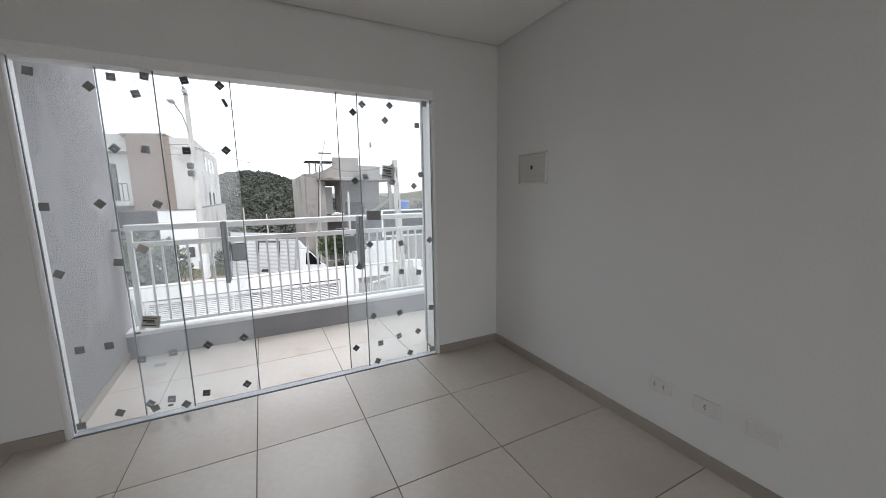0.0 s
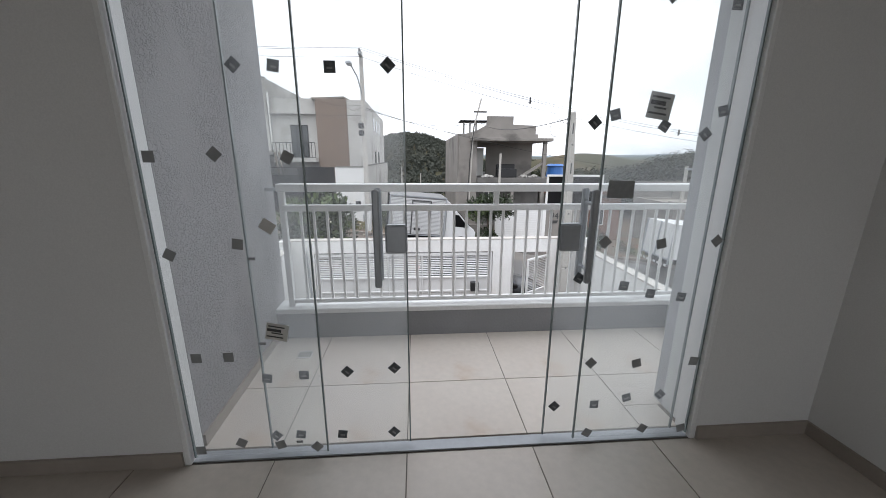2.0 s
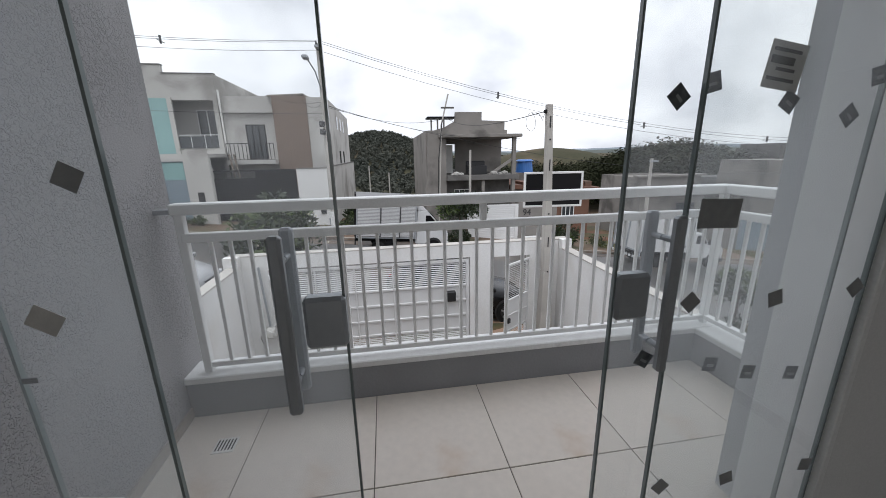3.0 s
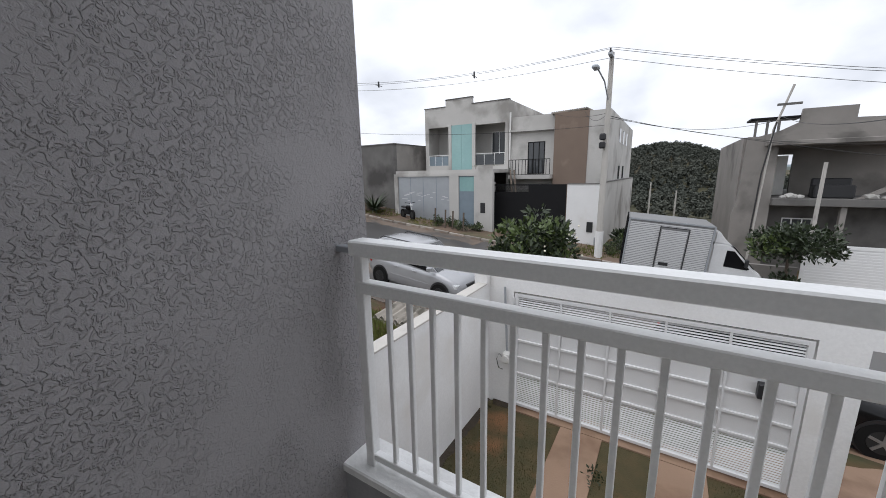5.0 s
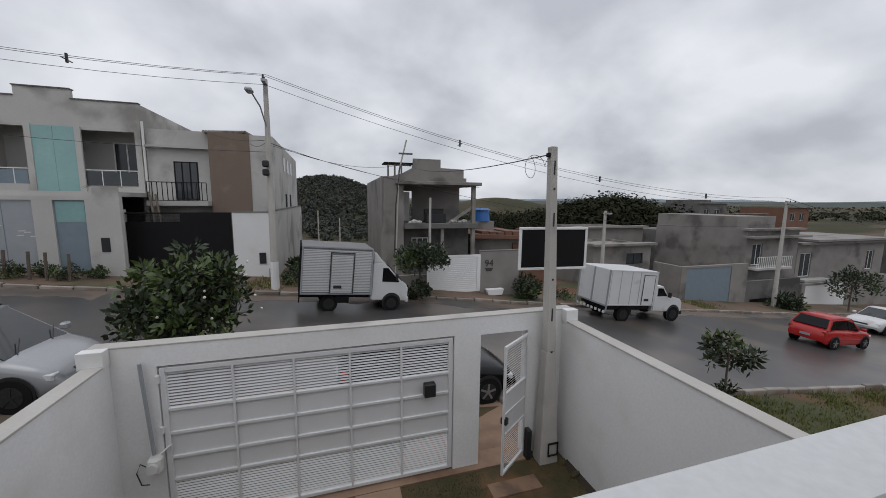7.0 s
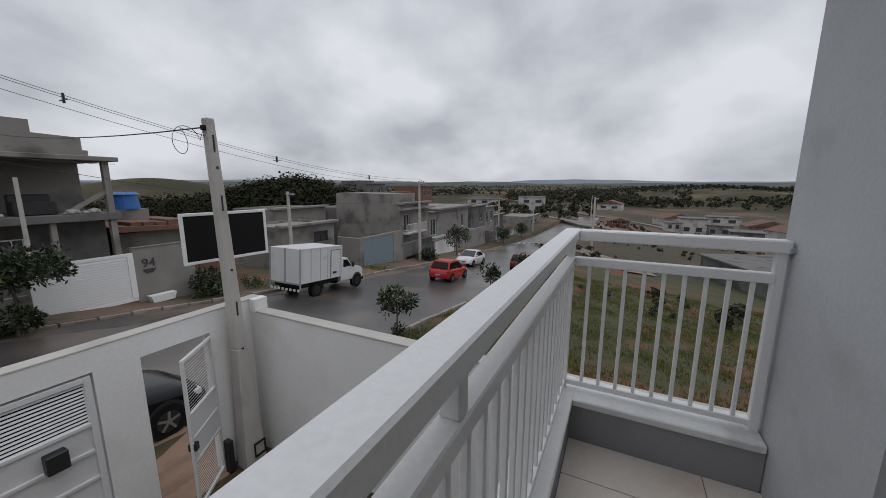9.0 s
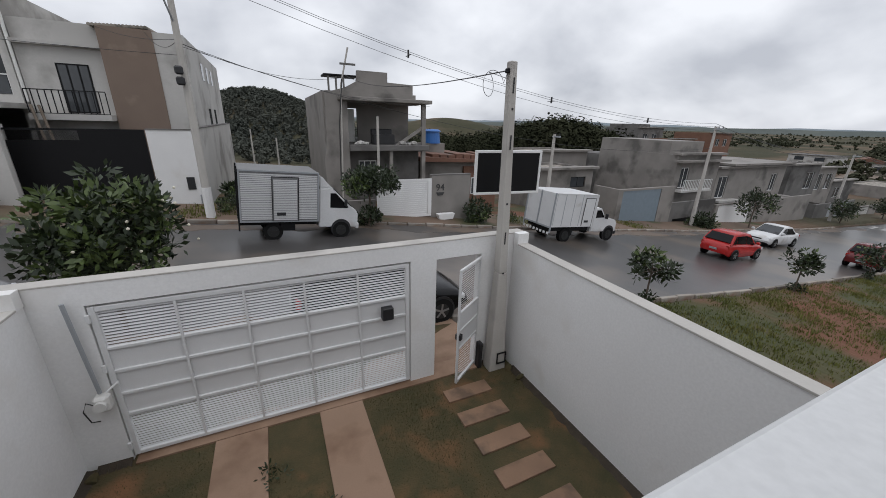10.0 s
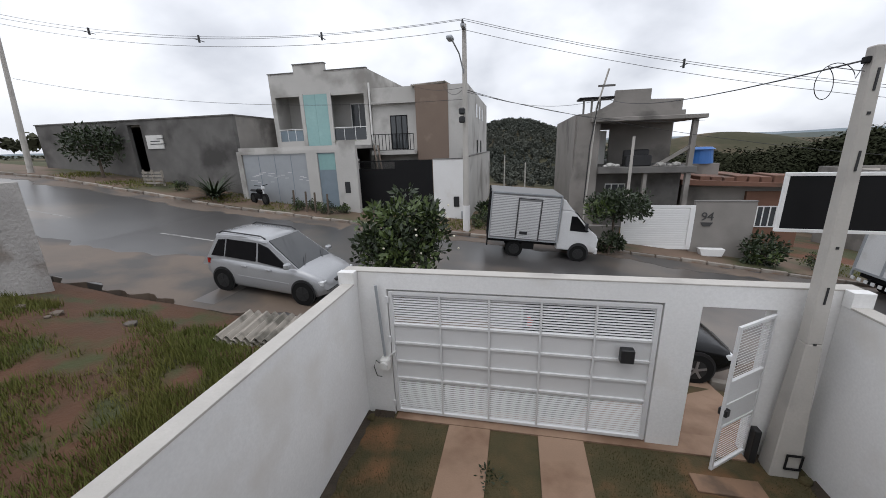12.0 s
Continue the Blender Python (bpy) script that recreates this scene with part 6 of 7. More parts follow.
def tree(name, label, x, y, z, height, crown, tufts, per_tuft, leaf, seed, mat="leaf", trunk=0.06, crown_z=None, light=0, group="", squash=0.8, flowers=0):
    t = thing(name, label, "tree" if name == "tree" else "bush", group)
    r = random.Random(seed)
    cz = crown_z if crown_z is not None else z + height - crown * squash
    wood = tube([(x, y, z - 0.1), (x + 0.1 * crown * r.uniform(-1, 1), y, (z + cz) / 2), (x, y, cz)], trunk, 7, trunk * 0.6)
    ends = []
    for k in range(tufts):
        while True:
            d = Vector((r.uniform(-1, 1), r.uniform(-1, 1), r.uniform(-1, 1)))
            if 0.15 < d.length < 1:
                break
        f = 1.0 + 0.25 * noise.noise(d * 2.0 + Vector((seed, 0, 0)))
        ends.append(((x + d.x * crown * f, y + d.y * crown * f, cz + d.z * crown * squash * f), crown * r.uniform(0.20, 0.34)))
    for k, (e, _) in enumerate(ends[:14]):
        st = Vector((x, y, cz - crown * squash * r.uniform(0.1, 0.7)))
        st.z = max(st.z, z + 0.1)
        b2 = tube([st, st.lerp(Vector(e), 0.55) + Vector((0, 0, 0.05 * crown)), e], trunk * 0.35, 5, trunk * 0.1)
        tmp = bpy.data.meshes.new("limb")
        b2.to_mesh(tmp)
        wood.from_mesh(tmp)
        bpy.data.meshes.remove(tmp)
        b2.free()
    part("trunk", wood, "bark", t)
    n = len(ends) - light
    for nm, es, mm, sd in (("crown", ends[:n], mat, seed), ("young_leaves", ends[n:], "leaf_light", seed + 1)):
        if not es:
            continue
        vs, fs = leaves(es, leaf, per_tuft, sd)
        o = raw(nm, vs, fs, mm)
        o.parent = t
    for k in range(flowers):
        e, rad = ends[r.randrange(len(ends))]
        bm = bmesh.new()
        bmesh.ops.create_icosphere(bm, subdivisions=1, radius=0.028, matrix=Matrix.Translation((e[0] + 0.5, e[1] - rad, e[2] + rad * 0.4)))
        part("flower", bm, "flower", t, "pale yellow blossom")
    return t


tree("garden_bush", "dense broad-leaved bush with pale flowers by the street", -2.15, 12.7, -2.6, 3.1, 1.06, 92, 48, 0.18, 3, light=30, crown_z=-0.66, squash=0.95, flowers=24)
tree("tree", "small leafy street tree before the unfinished house", 4.65, 20.9, street(4.6), 2.6, 1.15, 64, 46, 0.19, 5, light=8, crown_z=street(4.6) + 2.0, squash=0.55, trunk=0.07)
tree("shrub", "leafy shrub at the foot of the street tree", 4.5, 20.6, street(4.5), 1.0, 0.55, 26, 30, 0.18, 6, crown_z=street(4.5) + 0.5)
tree("shrub", "green bush beside the grey wall", 11.0, 21.9, street(11), 1.5, 0.75, 40, 36, 0.2, 7, light=6, crown_z=street(11) + 0.75)
tree("tree", "dark broad tree beside the grey hall", -24.2, 22.6, street(-24.2), 3.6, 1.35, 60, 34, 0.24, 9, crown_z=street(-24.2) + 2.15, trunk=0.09)
for k, (x, y, hgt, cr) in enumerate(((11.2, 11.3, 1.75, 0.62), (20.6, 11.0, 1.8, 0.60), (29.5, 11.2, 1.8, 0.7), (36.5, 11.0, 1.9, 0.75))):
    zt = street(x) + 0.05
    tree("tree", "young street tree with sparse broad leaves", x, y, zt, hgt, cr, 26, 22, 0.20, 11 + k, light=6, crown_z=zt + hgt - cr * 0.7, trunk=0.035, group="young street trees", squash=0.75)
    tree("shrub", "low leafy growth at a young tree", x + 0.05, y, zt, 0.4, 0.28, 12, 16, 0.13, 31 + k, crown_z=zt + 0.2, trunk=0.02, group="growth at the young trees")
for k, (x, y, hgt, cr) in enumerate(((39.5, 21.6, 3.4, 1.5), (58, 21.5, 3.0, 1.3), (70, 21.5, 3.0, 1.2), (48, 11, 2.0, 0.9), (-0.7, 24.5, 1.2, 0.8), (0.6, 25.5, 1.5, 0.9), (33, 22.2, 1.2, 1.0))):
    zt = street(x) + 0.05
    tree("tree" if cr > 1 else "shrub", "leafy street tree down the road" if cr > 1 else "green bush on the open lot", x, y, zt, hgt, cr, 44, 30, 0.26, 51 + k, light=5, crown_z=zt + hgt - cr * 0.8, trunk=0.07)
for k, (x, y, cr) in enumerate(((-10.9, 21.9, 0.42), (-10.1, 22.3, 0.38), (-9.2, 21.9, 0.45), (-8.5, 22.4, 0.35), (-18.6, 22.4, 0.4), (-1.2, 22.6, 0.5), (-0.6, 23.4, 0.6), (0.2, 24.2, 0.6), (13.2, 22.0, 0.5))):
    zt = street(x) + 0.12
    tree("shrub", "low weedy bush on the earthen verge", x, y, zt, 0.6, cr, 22, 26, 0.11, 91 + k, light=8, crown_z=zt + cr * 0.7, trunk=0.02, group="weeds on the verge", squash=0.7)
palm = thing("cycad", "spiky dark green cycad beside the pavement", "bush")
vs, fs = [], []
for k in range(95):
    a, el = rng.uniform(0, 2 * math.pi), rng.uniform(0.12, 1.0)
    o = Vector((-16.0, 22.0, street(-16.0) + 0.22))
    d = Vector((math.cos(a) * math.cos(el), math.sin(a) * math.cos(el), math.sin(el)))
    ln = rng.uniform(1.6, 2.3)
    side = d.cross(Vector((0, 0, 1))).normalized() * 0.09
    prev = None
    for s in range(5):
        f = s / 4
        p = o + d * ln * f - Vector((0, 0, 0.45 * f * f))
        wv = side * (1 - f * 0.9)
        i = len(vs)
        vs += [tuple(p - wv), tuple(p + wv)]
        if s:
            fs.append((i - 2, i - 1, i + 1, i))
o = raw("fronds", vs, fs, "leaf")
o.parent = palm
pf = thing("potted_palm", "green palm fronds on the house terrace", "plant")
vs, fs = [], []
for k in range(16):
    a = rng.uniform(0, 2 * math.pi)
    o0, d = Vector((-9.3, 25.4, 1.62)), Vector((math.cos(a), math.sin(a), 1.1)).normalized()
    side = d.cross(Vector((0, 0, 1))).normalized() * 0.10
    for s in range(5):
        f = s / 4
        p = o0 + d * 1.5 * f - Vector((0, 0, 0.9 * f * f))
        i = len(vs)
        vs += [tuple(p - side * (1 - f)), tuple(p + side * (1 - f))]
        if s:
            fs.append((i - 2, i - 1, i + 1, i))
o = raw("fronds", vs, fs, "leaf_light")
o.parent = pf


def blades(name, label, mat, area, count, height, seed, base, keep=None, width=0.012):
    """Grass blades strewn over an area, in clumps."""
    r = np.random.RandomState(seed)
    x0, x1, y0, y1 = area
    vs, fs = [], []
    pts = r.uniform(size=(count, 2)) * (x1 - x0, y1 - y0) + (x0, y0)
    for px, py in pts:
        if keep and not keep(px, py):
            continue
        dens = noise.noise(Vector((px * 0.6, py * 0.6, seed)))
        if dens < r.uniform(-0.5, 0.45):
            continue
        z = base(px, py)
        for _ in range(3):
            qx, qy = px + r.normal() * 0.05, py + r.normal() * 0.05
            hh = height * r.uniform(0.4, 1.2) * (1 + 0.8 * max(0, dens))
            a, ln = r.uniform(0, 2 * math.pi), r.uniform(0.1, 0.7) * hh
            ca, sa = math.cos(a), math.sin(a)
            i = len(vs)
            vs += [(qx - sa * width, qy + ca * width, z - 0.02), (qx + sa * width, qy - ca * width, z - 0.02), (qx + ca * ln, qy + sa * ln, z + hh)]
            fs.append((i, i + 1, i + 2))
    return tagged(raw(name, vs, fs, mat), label, "grass", kind="stuff")


def in_grass(x, y):
    return noise.noise(Vector((x * 0.30, y * 0.30, 4.0))) + 0.5 * noise.noise(Vector((x * 1.1, y * 1.1, 2.0))) > -0.06


blades("grass", "rough uncut grass on the neighbouring lot", "grass_blade", (-12, -1.9, 3, 11.3), 62000, 0.13, 2, ground_height, in_grass, 0.009)
blades("grass", "rough grass along the near side of the street", "grass_blade", (4.55, 34, -6, 11.4), 70000, 0.10, 5, ground_height, None, 0.016)
blades("grass", "grass and weeds by the far pavement", "grass_blade", (-30, 30, 21.2, 23.9), 9000, 0.12, 6, lambda x, y: street(x) + 0.13, lambda x, y: noise.noise(Vector((x * 0.3, 2.0, 0))) > 0.05 and not 4.5 < x < 10.5, 0.02)


def turf(x, y):
    return not (-0.36 < x < 0.30 or 0.97 < x < 1.64 or (2.84 < x < 3.66)) and noise.noise(Vector((x * 0.55, y * 0.55, 9.0))) > -0.25


blades("lawn", "thin short turf in the yard", "turf_blade", (-1.65, 4.28, 4.9, 9.2), 24000, 0.028, 8, lambda x, y: YARD, turf, 0.005)
for k, (x, y) in enumerate(((0.33, 7.45), (0.95, 7.6), (0.36, 8.35), (1.05, 7.2), (0.85, 7.35))):
    vs, fs = leaves([((x + 0.10 * math.cos(1.3 * j + k), y + 0.12 * math.sin(1.3 * j + k), YARD + 0.06), 0.09) for j in range(6)], 0.06, 14, 70 + k)
    tagged(raw("weed", vs, fs, "leaf"), "low green weed creeping over the wheel track", "weed", group="weeds in the yard")
for k, (x, y) in enumerate(((-1.60, 9.15), (4.22, 9.0), (4.25, 8.7))):
    bm = bmesh.new()
    bmesh.ops.create_icosphere(bm, subdivisions=2, radius=0.07, matrix=Matrix.Translation((x, y, YARD + 0.015)))
    for v in bm.verts:
        v.co += Vector((1, 1, 0.7)) * 0.05 * noise.noise(v.co * 9)
    solid("earth_clod", bm, "yard_soil", "dark heap of earth and mortar in the yard corner", "clod", group="clods in the yard")

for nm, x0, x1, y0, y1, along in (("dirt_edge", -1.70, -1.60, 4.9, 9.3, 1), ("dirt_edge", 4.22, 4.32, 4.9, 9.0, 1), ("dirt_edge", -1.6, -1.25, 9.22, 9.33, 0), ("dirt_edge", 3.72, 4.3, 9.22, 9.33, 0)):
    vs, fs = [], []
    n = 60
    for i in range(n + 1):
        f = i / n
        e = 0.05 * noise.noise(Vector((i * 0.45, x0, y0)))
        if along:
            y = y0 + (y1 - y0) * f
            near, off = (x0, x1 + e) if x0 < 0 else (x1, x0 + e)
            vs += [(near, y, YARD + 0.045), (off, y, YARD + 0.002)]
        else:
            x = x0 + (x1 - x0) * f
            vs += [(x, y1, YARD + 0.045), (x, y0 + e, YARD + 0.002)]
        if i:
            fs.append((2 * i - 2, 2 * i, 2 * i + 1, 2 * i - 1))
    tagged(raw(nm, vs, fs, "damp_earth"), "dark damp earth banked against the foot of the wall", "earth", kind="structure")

# corrugated sheets, pallet fence, stones on the neighbouring lot
sheets = thing("corrugated_sheets", "stack of weathered corrugated fibre-cement sheets on the grass", "roofing sheet", at=pose(-4.35, 10.35, ground_height(-4.35, 10.35) + 0.10, 0, 5, 8))
for k in range(3):
    vs, fs = [], []
    n = 44
    for i in range(n + 1):
        u_ = -0.75 + 1.5 * i / n
        z = 0.045 * math.sin(i / n * 2 * math.pi * 8) + 0.05 + 0.055 * k
        for y in (-0.55 + 0.04 * k, 0.55 + 0.05 * k):
            vs += [(u_ + 0.03 * k, y, z), (u_ + 0.03 * k, y, z - 0.012)]
        if i:
            a, c = (i - 1) * 4, i * 4
            fs += [(a, c, c + 2, a + 2), (a + 1, a + 3, c + 3, c + 1), (a, a + 1, c + 1, c), (a + 2, c + 2, c + 3, a + 3)]
    o = raw("sheet", vs, fs, "fibre_cement")
    o.parent = sheets
pal = thing("pallet_fence", "low fence of weathered pale pallets", "fence", at=pose(-20.6, 22.6, street(-20.6) + 0.12, rz=-10))
for k in range(4):
    part("board", boxes((-0.9, 0.9, -0.02, 0.02, 0.12 + 0.2 * k, 0.24 + 0.2 * k)), "fibre_cement", pal)
for x in (-0.88, -0.1, 0.8):
    part("post", boxes((x, x + 0.08, 0.02, 0.10, 0, 0.95)), "fibre_cement", pal)
for k, x in enumerate((-10.9, -10.2, -9.7, -9.0)):
    solid("stake", tube([(x, 21.7, street(x) + 0.1), (x + 0.05, 21.7, street(x) + 1.2)], 0.05, 6), "bark", "short wooden stake by the pavement", "stake", group="stakes by the pavement")
sr = random.Random(17)
for k in range(16):
    x, y = sr.uniform(-12, -2.2), sr.uniform(4, 11.2)
    if math.hypot(x + 4.35, y - 10.35) < 1.2:
        continue
    bm = bmesh.new()
    rad = sr.uniform(0.04, 0.13)
    bmesh.ops.create_icosphere(bm, subdivisions=1, radius=rad)
    bmesh.ops.scale(bm, vec=(1.2, 1, 0.6), verts=bm.verts)
    bmesh.ops.translate(bm, verts=bm.verts, vec=(x, y, ground_height(x, y) + rad * 0.2))
    solid("stone", bm, "road_dirt", "small brown stone on the bare earth", "stone", group="stones on the lot")
solid("block_wall", boxes((-11.6, -10.5, 4.0, 10.9, -3.5, 0.95), bevel=0.02), "rough_plaster", "rough grey block wall on the neighbouring lot", "wall")

# lane dashes
for k in range(3):
    x = -27 + k * 7.0
    vs = [(x + i * 0.9, 15.9 + dy, street(x + i * 0.9) + 0.006 + 0.004 * (dy < 0)) for i in range(4) for dy in (0.0, 0.10)]
    fs = [(2 * i, 2 * i + 2, 2 * i + 3, 2 * i + 1) for i in range(3)]
    o = raw("lane_dash", [(a, b, c) for a, b, c in vs] + [(a, b, c - 0.02) for a, b, c in vs], fs + [(2 * i + 8, 2 * i + 9, 2 * i + 11, 2 * i + 10) for i in range(3)], "road_paint")
    tagged(o, "worn white dash on the asphalt", "road marking", "lane dashes", "structure")


# zebra crossing
for k in range(9):
    x, y = 62.0, 12.2 + k * 0.95
    solid("crossing_stripe", boxes((x - 1.6, x + 1.6, y, y + 0.5, street(x) - 0.12, street(x) + 0.02)), "road_paint", "worn white stripe of a zebra crossing on the asphalt", "road marking", group="zebra crossing", kind="structure")


# ---------------------------------------------------------------- far woods
def foliage(name, label, spots, seed, clumps=9, each=7, leaf=0.16, mat="woods"):
    """Many crowns of small leaf sprays, joined into one wood; spots give x, y, ground, height."""
    r = np.random.RandomState(seed)
    s = np.repeat(np.array(spots), clumps, axis=0)
    n = len(s)
    d = r.normal(size=(n, 3))
    d /= np.linalg.norm(d, axis=1)[:, None]
    hgt = s[:, 3:4]
    c = s[:, :3] + np.array([0, 0, 0.62]) * hgt + d * hgt * np.array([0.32, 0.32, 0.26]) * r.uniform(0.5, 1.0, (n, 1))
    c, hgt = np.repeat(c, each, axis=0), np.repeat(hgt, each, axis=0)
    m = len(c)
    o = r.normal(size=(m, 3))
    o /= np.linalg.norm(o, axis=1)[:, None]
    p = c + o * hgt * 0.20 * r.uniform(0.4, 1.0, (m, 1))
    nrm = o + np.array([0, 0, 0.5]) + r.normal(size=(m, 3)) * 0.35
    nrm /= np.linalg.norm(nrm, axis=1)[:, None]
    a = np.cross(nrm, r.normal(size=(m, 3)))
    a /= np.linalg.norm(a, axis=1)[:, None]
    b_ = np.cross(nrm, a)
    size = hgt * leaf * r.uniform(0.6, 1.3, (m, 1))
    a, b_ = a * size, b_ * size * 0.7
    vs = np.stack([p - a, p - b_ * 0.8, p + a, p + b_], axis=1).reshape(-1, 3)
    fs = np.arange(4 * m).reshape(-1, 4)
    return tagged(raw(name, vs.tolist(), fs.tolist(), mat), label, "woods", kind="stuff")


wr = random.Random(5)
spots = []
while len(spots) < 6500:
    x, y = wr.uniform(-95, 95), wr.uniform(75, 215)
    if math.exp(-(((x - 4) / 70) ** 2 + ((y - 175) / 75) ** 2)) > wr.random() * 0.9:
        spots.append((x, y, hills(x, y) - 0.8, wr.uniform(1.7, 3.6)))
foliage("wooded_hill", "dense dark green woods on the hill, greyed by painted haze", spots, 1, clumps=8, each=9, leaf=0.11, mat="hill_leaf_hazed")
spots = []
while len(spots) < 330:
    a, q = radians(wr.uniform(17, 49)), wr.uniform(62, 130)
    x, y = q * math.sin(a), q * math.cos(a)
    top = 1.4 + q * math.tan(radians(np.interp(math.degrees(a), (17, 24, 31, 34.5, 37, 41, 45, 49), (-2.2, -1.9, -1.2, 0.0, 0.6, 1.25, 0.2, -1.7)))) + 1.6 - wr.uniform(0, 3.0)
    g = hills(x, y)
    if 2.5 < top - g < 14:
        spots.append((x, y, g - 0.5, top - g))
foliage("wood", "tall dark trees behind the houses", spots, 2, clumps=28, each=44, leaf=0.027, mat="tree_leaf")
spots = [(x, y, hills(x, y) - 0.4, wr.uniform(1.5, 5.0)) for x, y in ((wr.uniform(120, 520), wr.uniform(-220, 260)) for _ in range(5200)) if noise.noise(Vector((x * 0.012, y * 0.012, 2))) > (0.30 if x < 230 else 0.10)]
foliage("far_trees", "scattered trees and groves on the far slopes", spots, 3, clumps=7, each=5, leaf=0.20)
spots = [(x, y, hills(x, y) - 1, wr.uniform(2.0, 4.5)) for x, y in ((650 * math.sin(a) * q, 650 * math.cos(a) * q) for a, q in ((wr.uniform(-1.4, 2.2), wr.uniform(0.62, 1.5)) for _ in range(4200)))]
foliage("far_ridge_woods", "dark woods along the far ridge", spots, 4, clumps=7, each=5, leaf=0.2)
spots = []
for k in range(620):
    a, q = radians(wr.uniform(73, 97)), wr.uniform(250, 360)
    x, y = q * math.sin(a), q * math.cos(a)
    if noise.noise(Vector((x * 0.02, y * 0.02, 8))) > -0.12:
        spots.append((x, y, hills(x, y) - 0.5, wr.uniform(3.5, 8.0)))
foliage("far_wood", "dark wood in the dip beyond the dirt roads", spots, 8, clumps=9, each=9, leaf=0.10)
spots = [(x, y, street(x), wr.uniform(2.2, 3.6)) for x, y in ((wr.uniform(-90, -45), wr.uniform(40, 90)) for _ in range(60))]
foliage("far_trees", "trees up the street behind the hall", spots, 6)
spots = [(x, y, hills(x, y) - 0.1, wr.uniform(0.4, 1.5)) for x, y in ((wr.uniform(20, 125), wr.uniform(-30, 10)) for _ in range(420)) if noise.noise(Vector((x * 0.06, y * 0.06, 5))) > 0.05]
foliage("bushes", "low scrub scattered over the rough slope", spots, 7, clumps=8, each=6, leaf=0.18)


def far_hazed_range(label, dist, low, swing, seed, mat):
    """A long range closing the view, with an uneven crest; its blue is painted haze."""
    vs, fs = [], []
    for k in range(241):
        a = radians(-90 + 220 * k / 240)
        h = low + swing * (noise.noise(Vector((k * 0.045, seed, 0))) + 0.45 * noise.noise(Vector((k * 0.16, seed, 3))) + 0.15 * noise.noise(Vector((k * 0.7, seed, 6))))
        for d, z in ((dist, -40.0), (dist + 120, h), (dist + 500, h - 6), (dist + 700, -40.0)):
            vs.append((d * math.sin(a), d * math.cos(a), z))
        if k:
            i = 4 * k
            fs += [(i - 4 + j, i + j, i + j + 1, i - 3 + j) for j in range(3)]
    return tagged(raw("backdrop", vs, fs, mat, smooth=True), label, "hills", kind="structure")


far_hazed_range("wooded range far off, painted blue-green with haze", 1150, 8.0, 8.0, 2.0, "near_hazed_range")
far_hazed_range("hills on the horizon, painted pale blue with haze", 2000, 22.0, 14.0, 7.0, "far_hazed_range")


def track(label, pts, width):
    """A pale dirt road draped over the land."""
    ps = []
    for (xa, ya), (xb, yb) in zip(pts, pts[1:]):
        ps += [Vector((xa + (xb - xa) * k / 12, ya + (yb - ya) * k / 12, 0)) for k in range(12)]
    vs, fs = [], []
    for k, p in enumerate(ps):
        d = (ps[min(k + 1, len(ps) - 1)] - ps[max(k - 1, 0)]).normalized()
        s = Vector((-d.y, d.x, 0)) * width / 2
        for q in (p - s, p + s):
            vs.append((q.x, q.y, hills(q.x, q.y) + 0.18))
        if k:
            i = 2 * k
            fs.append((i - 2, i, i + 1, i - 1))
    return tagged(raw("dirt_road", vs, fs, "dirt_track"), label, "road", kind="structure")


track("pale dirt road winding over the far slope", ((200, 92), (169, 58), (131, 27), (103, 8), (92, -8)), 4.5)
track("pale dirt road along the far slope", ((240, 62), (202, 38), (150, 8), (128, -14)), 4)
track("pale lane dropping from the street to the houses below", ((64, 17), (58, 11), (49, 3), (43, 2)), 3.2)
track("reddish dirt road on the rise", ((92, 50), (120, 46), (150, 50), (200, 58)), 4)

# ---------------------------------------------------------------- pieces of floors and kerbs
def tile_mesh(x0, x1, y0, y1, z, mat):
    return mesh_of("tile", boxes((x0, x1, y0, y1, -0.006, z), bevel=0.0015), mat)


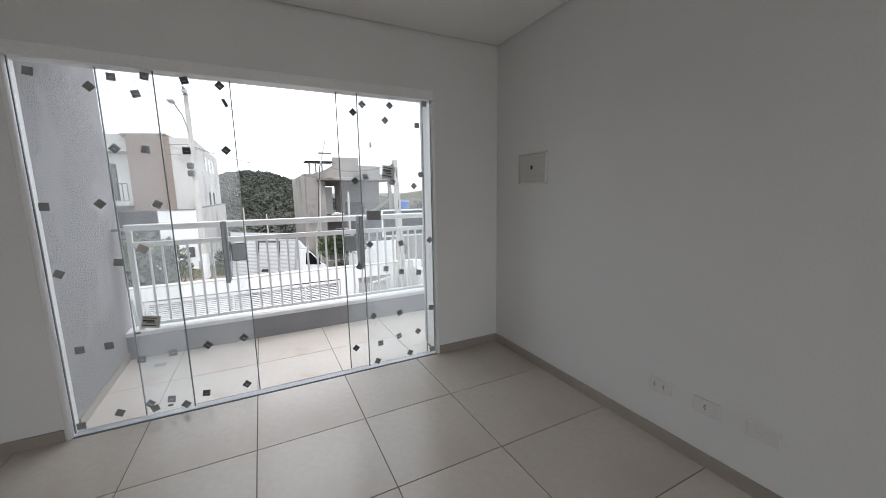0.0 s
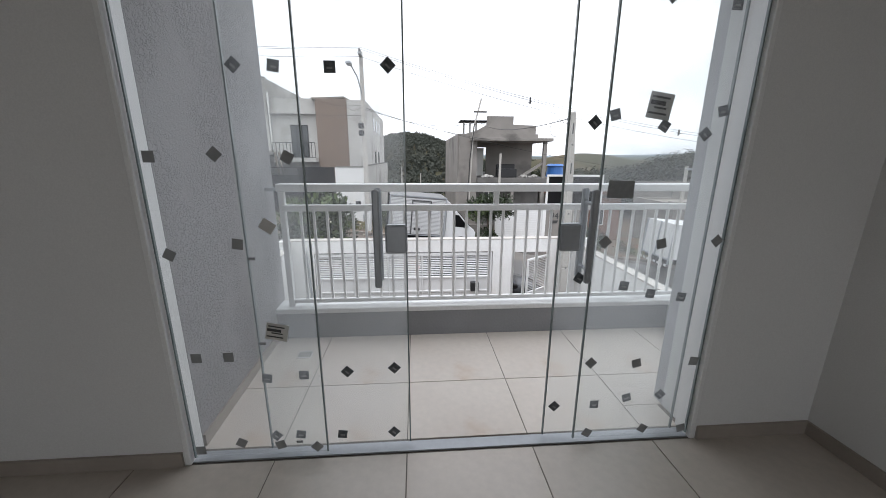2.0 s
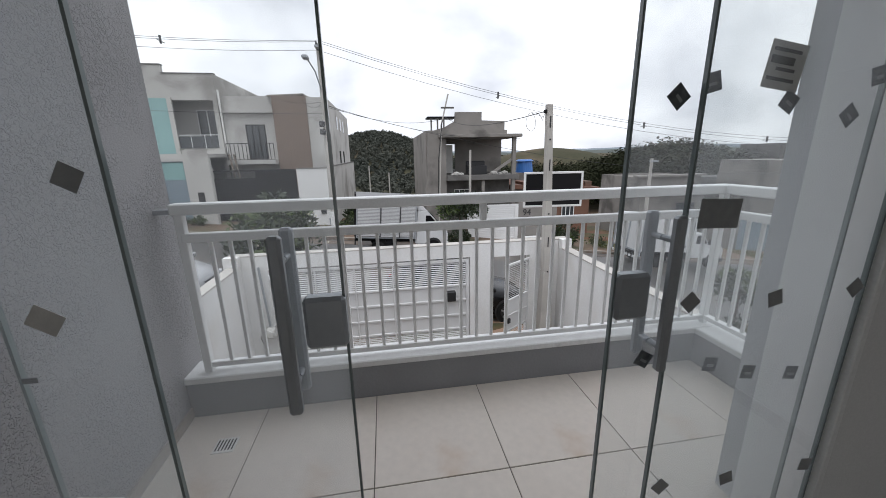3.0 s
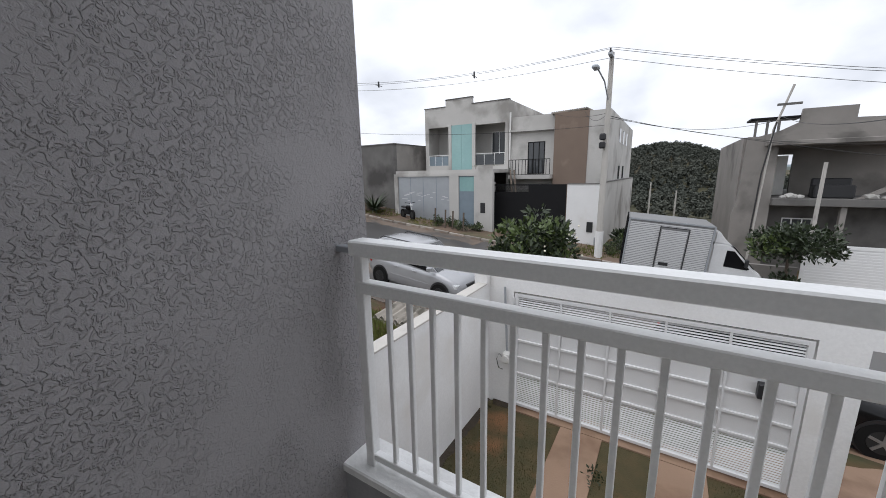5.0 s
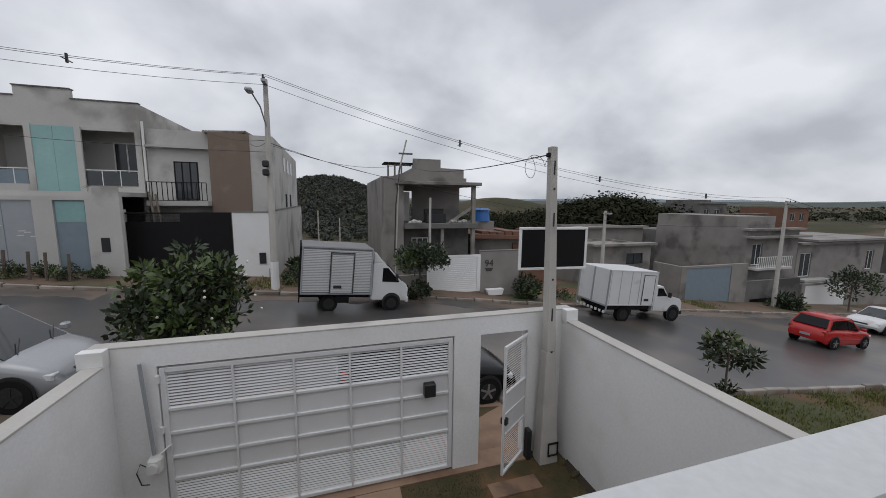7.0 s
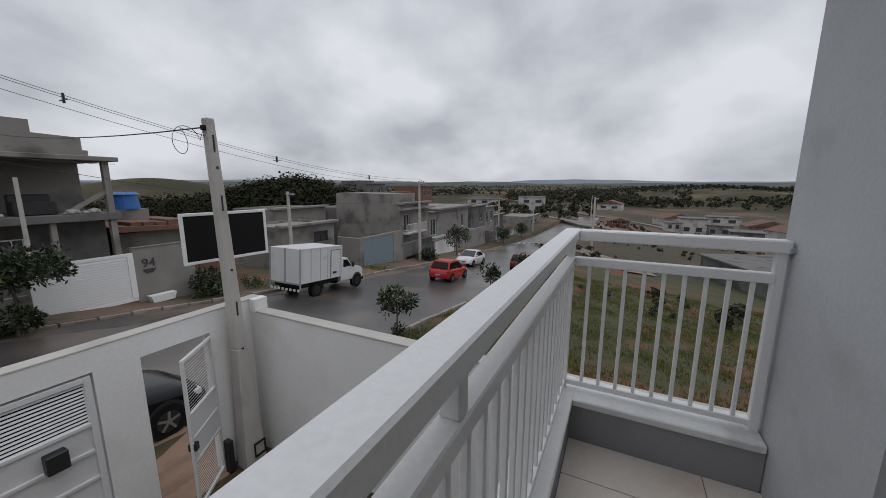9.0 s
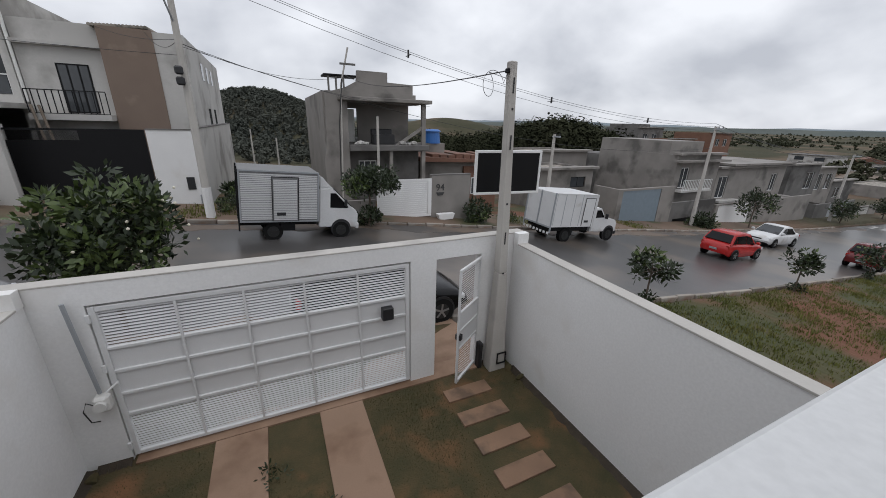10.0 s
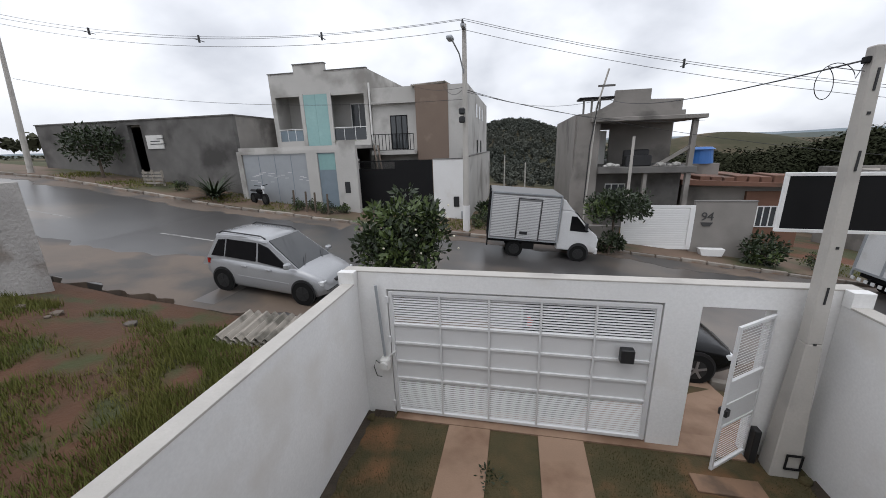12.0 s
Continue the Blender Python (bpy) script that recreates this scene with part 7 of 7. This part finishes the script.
G = 0.0022
full = tile_mesh(-0.3 + G, 0.3 - G, -0.3 + G, 0.3 - G, 0.0, "tile")
XL = [0.2 + 0.6 * k for k in range(-3, 5)]
for ky in range(-13, 2):
    y0, y1 = 2.815 + 0.6 * (ky - 1), 2.815 + 0.6 * ky
    if ky == 1:
        y1 = 3.43
    for a, b in zip([-1.06] + XL[1:-1] + [], XL[1:-1] + [2.81]):
        y0c = max(y0, -4.2)
        whole = abs(b - a - 0.6) < 1e-6 and ky != 1 and y0c == y0
        me = full if whole else tile_mesh(a + G - (a + b) / 2, b - G - (a + b) / 2, y0c + G - (y0c + y1) / 2, y1 - G - (y0c + y1) / 2, 0.0, "tile")
        o = new("tile", me)
        o.parent, o.location = floor, ((a + b) / 2, (y0c + y1) / 2, 0)
BX = [-0.19, 0.2, 0.8, 1.4, 2.0, 2.6, 2.88]
for y0, y1 in ((3.515, 3.98), (3.98, 4.60)):
    for a, b in zip(BX, BX[1:]):
        me = tile_mesh(a + G - (a + b) / 2, b - G - (a + b) / 2, (y0 if b < 2.19 else max(y0, 3.684)) + G - (y0 + y1) / 2, y1 - G - (y0 + y1) / 2, 0.0, "balcony_tile")
        o = new("tile", me)
        o.parent, o.location = balcony_floor, ((a + b) / 2, (y0 + y1) / 2, 0)
me = tile_mesh(-0.1 + G, 0.1 - G, -0.0845 + G, 0.0845, 0.0, "balcony_tile")
o = new("tile", me)
o.parent, o.location = balcony_floor, (2.1, 3.5995, 0)
kerb_far = thing("kerb_far", "worn stone kerb along the far pavement", "kerb", kind="structure")
kerb_near = thing("kerb_near", "worn stone kerb along the near verge", "kerb", kind="structure")
km = mesh_of("kerb_stone", boxes((-0.48, 0.48, -0.07, 0.07, -0.25, 0.14), bevel=0.02), "kerb")
for k in range(90):
    x = -34 + k * 1.0
    o = new("kerb_stone", km)
    o.parent = kerb_far
    o.matrix_local = pose(x, ROAD_1 + 0.08 + sr.uniform(-0.02, 0.02), street(x) + sr.uniform(-0.03, 0.02), 0, math.degrees(math.atan((street(x - 0.5) - street(x + 0.5)))), sr.uniform(-1.5, 1.5))
for k in range(70):
    x = 4.8 + k * 1.0
    o = new("kerb_stone", km)
    o.parent = kerb_near
    o.matrix_local = pose(x, ROAD_0 - 0.05 + sr.uniform(-0.02, 0.02), street(x) - 0.03 + sr.uniform(-0.03, 0.02), 0, math.degrees(math.atan((street(x - 0.5) - street(x + 0.5)))), sr.uniform(-1.5, 1.5))
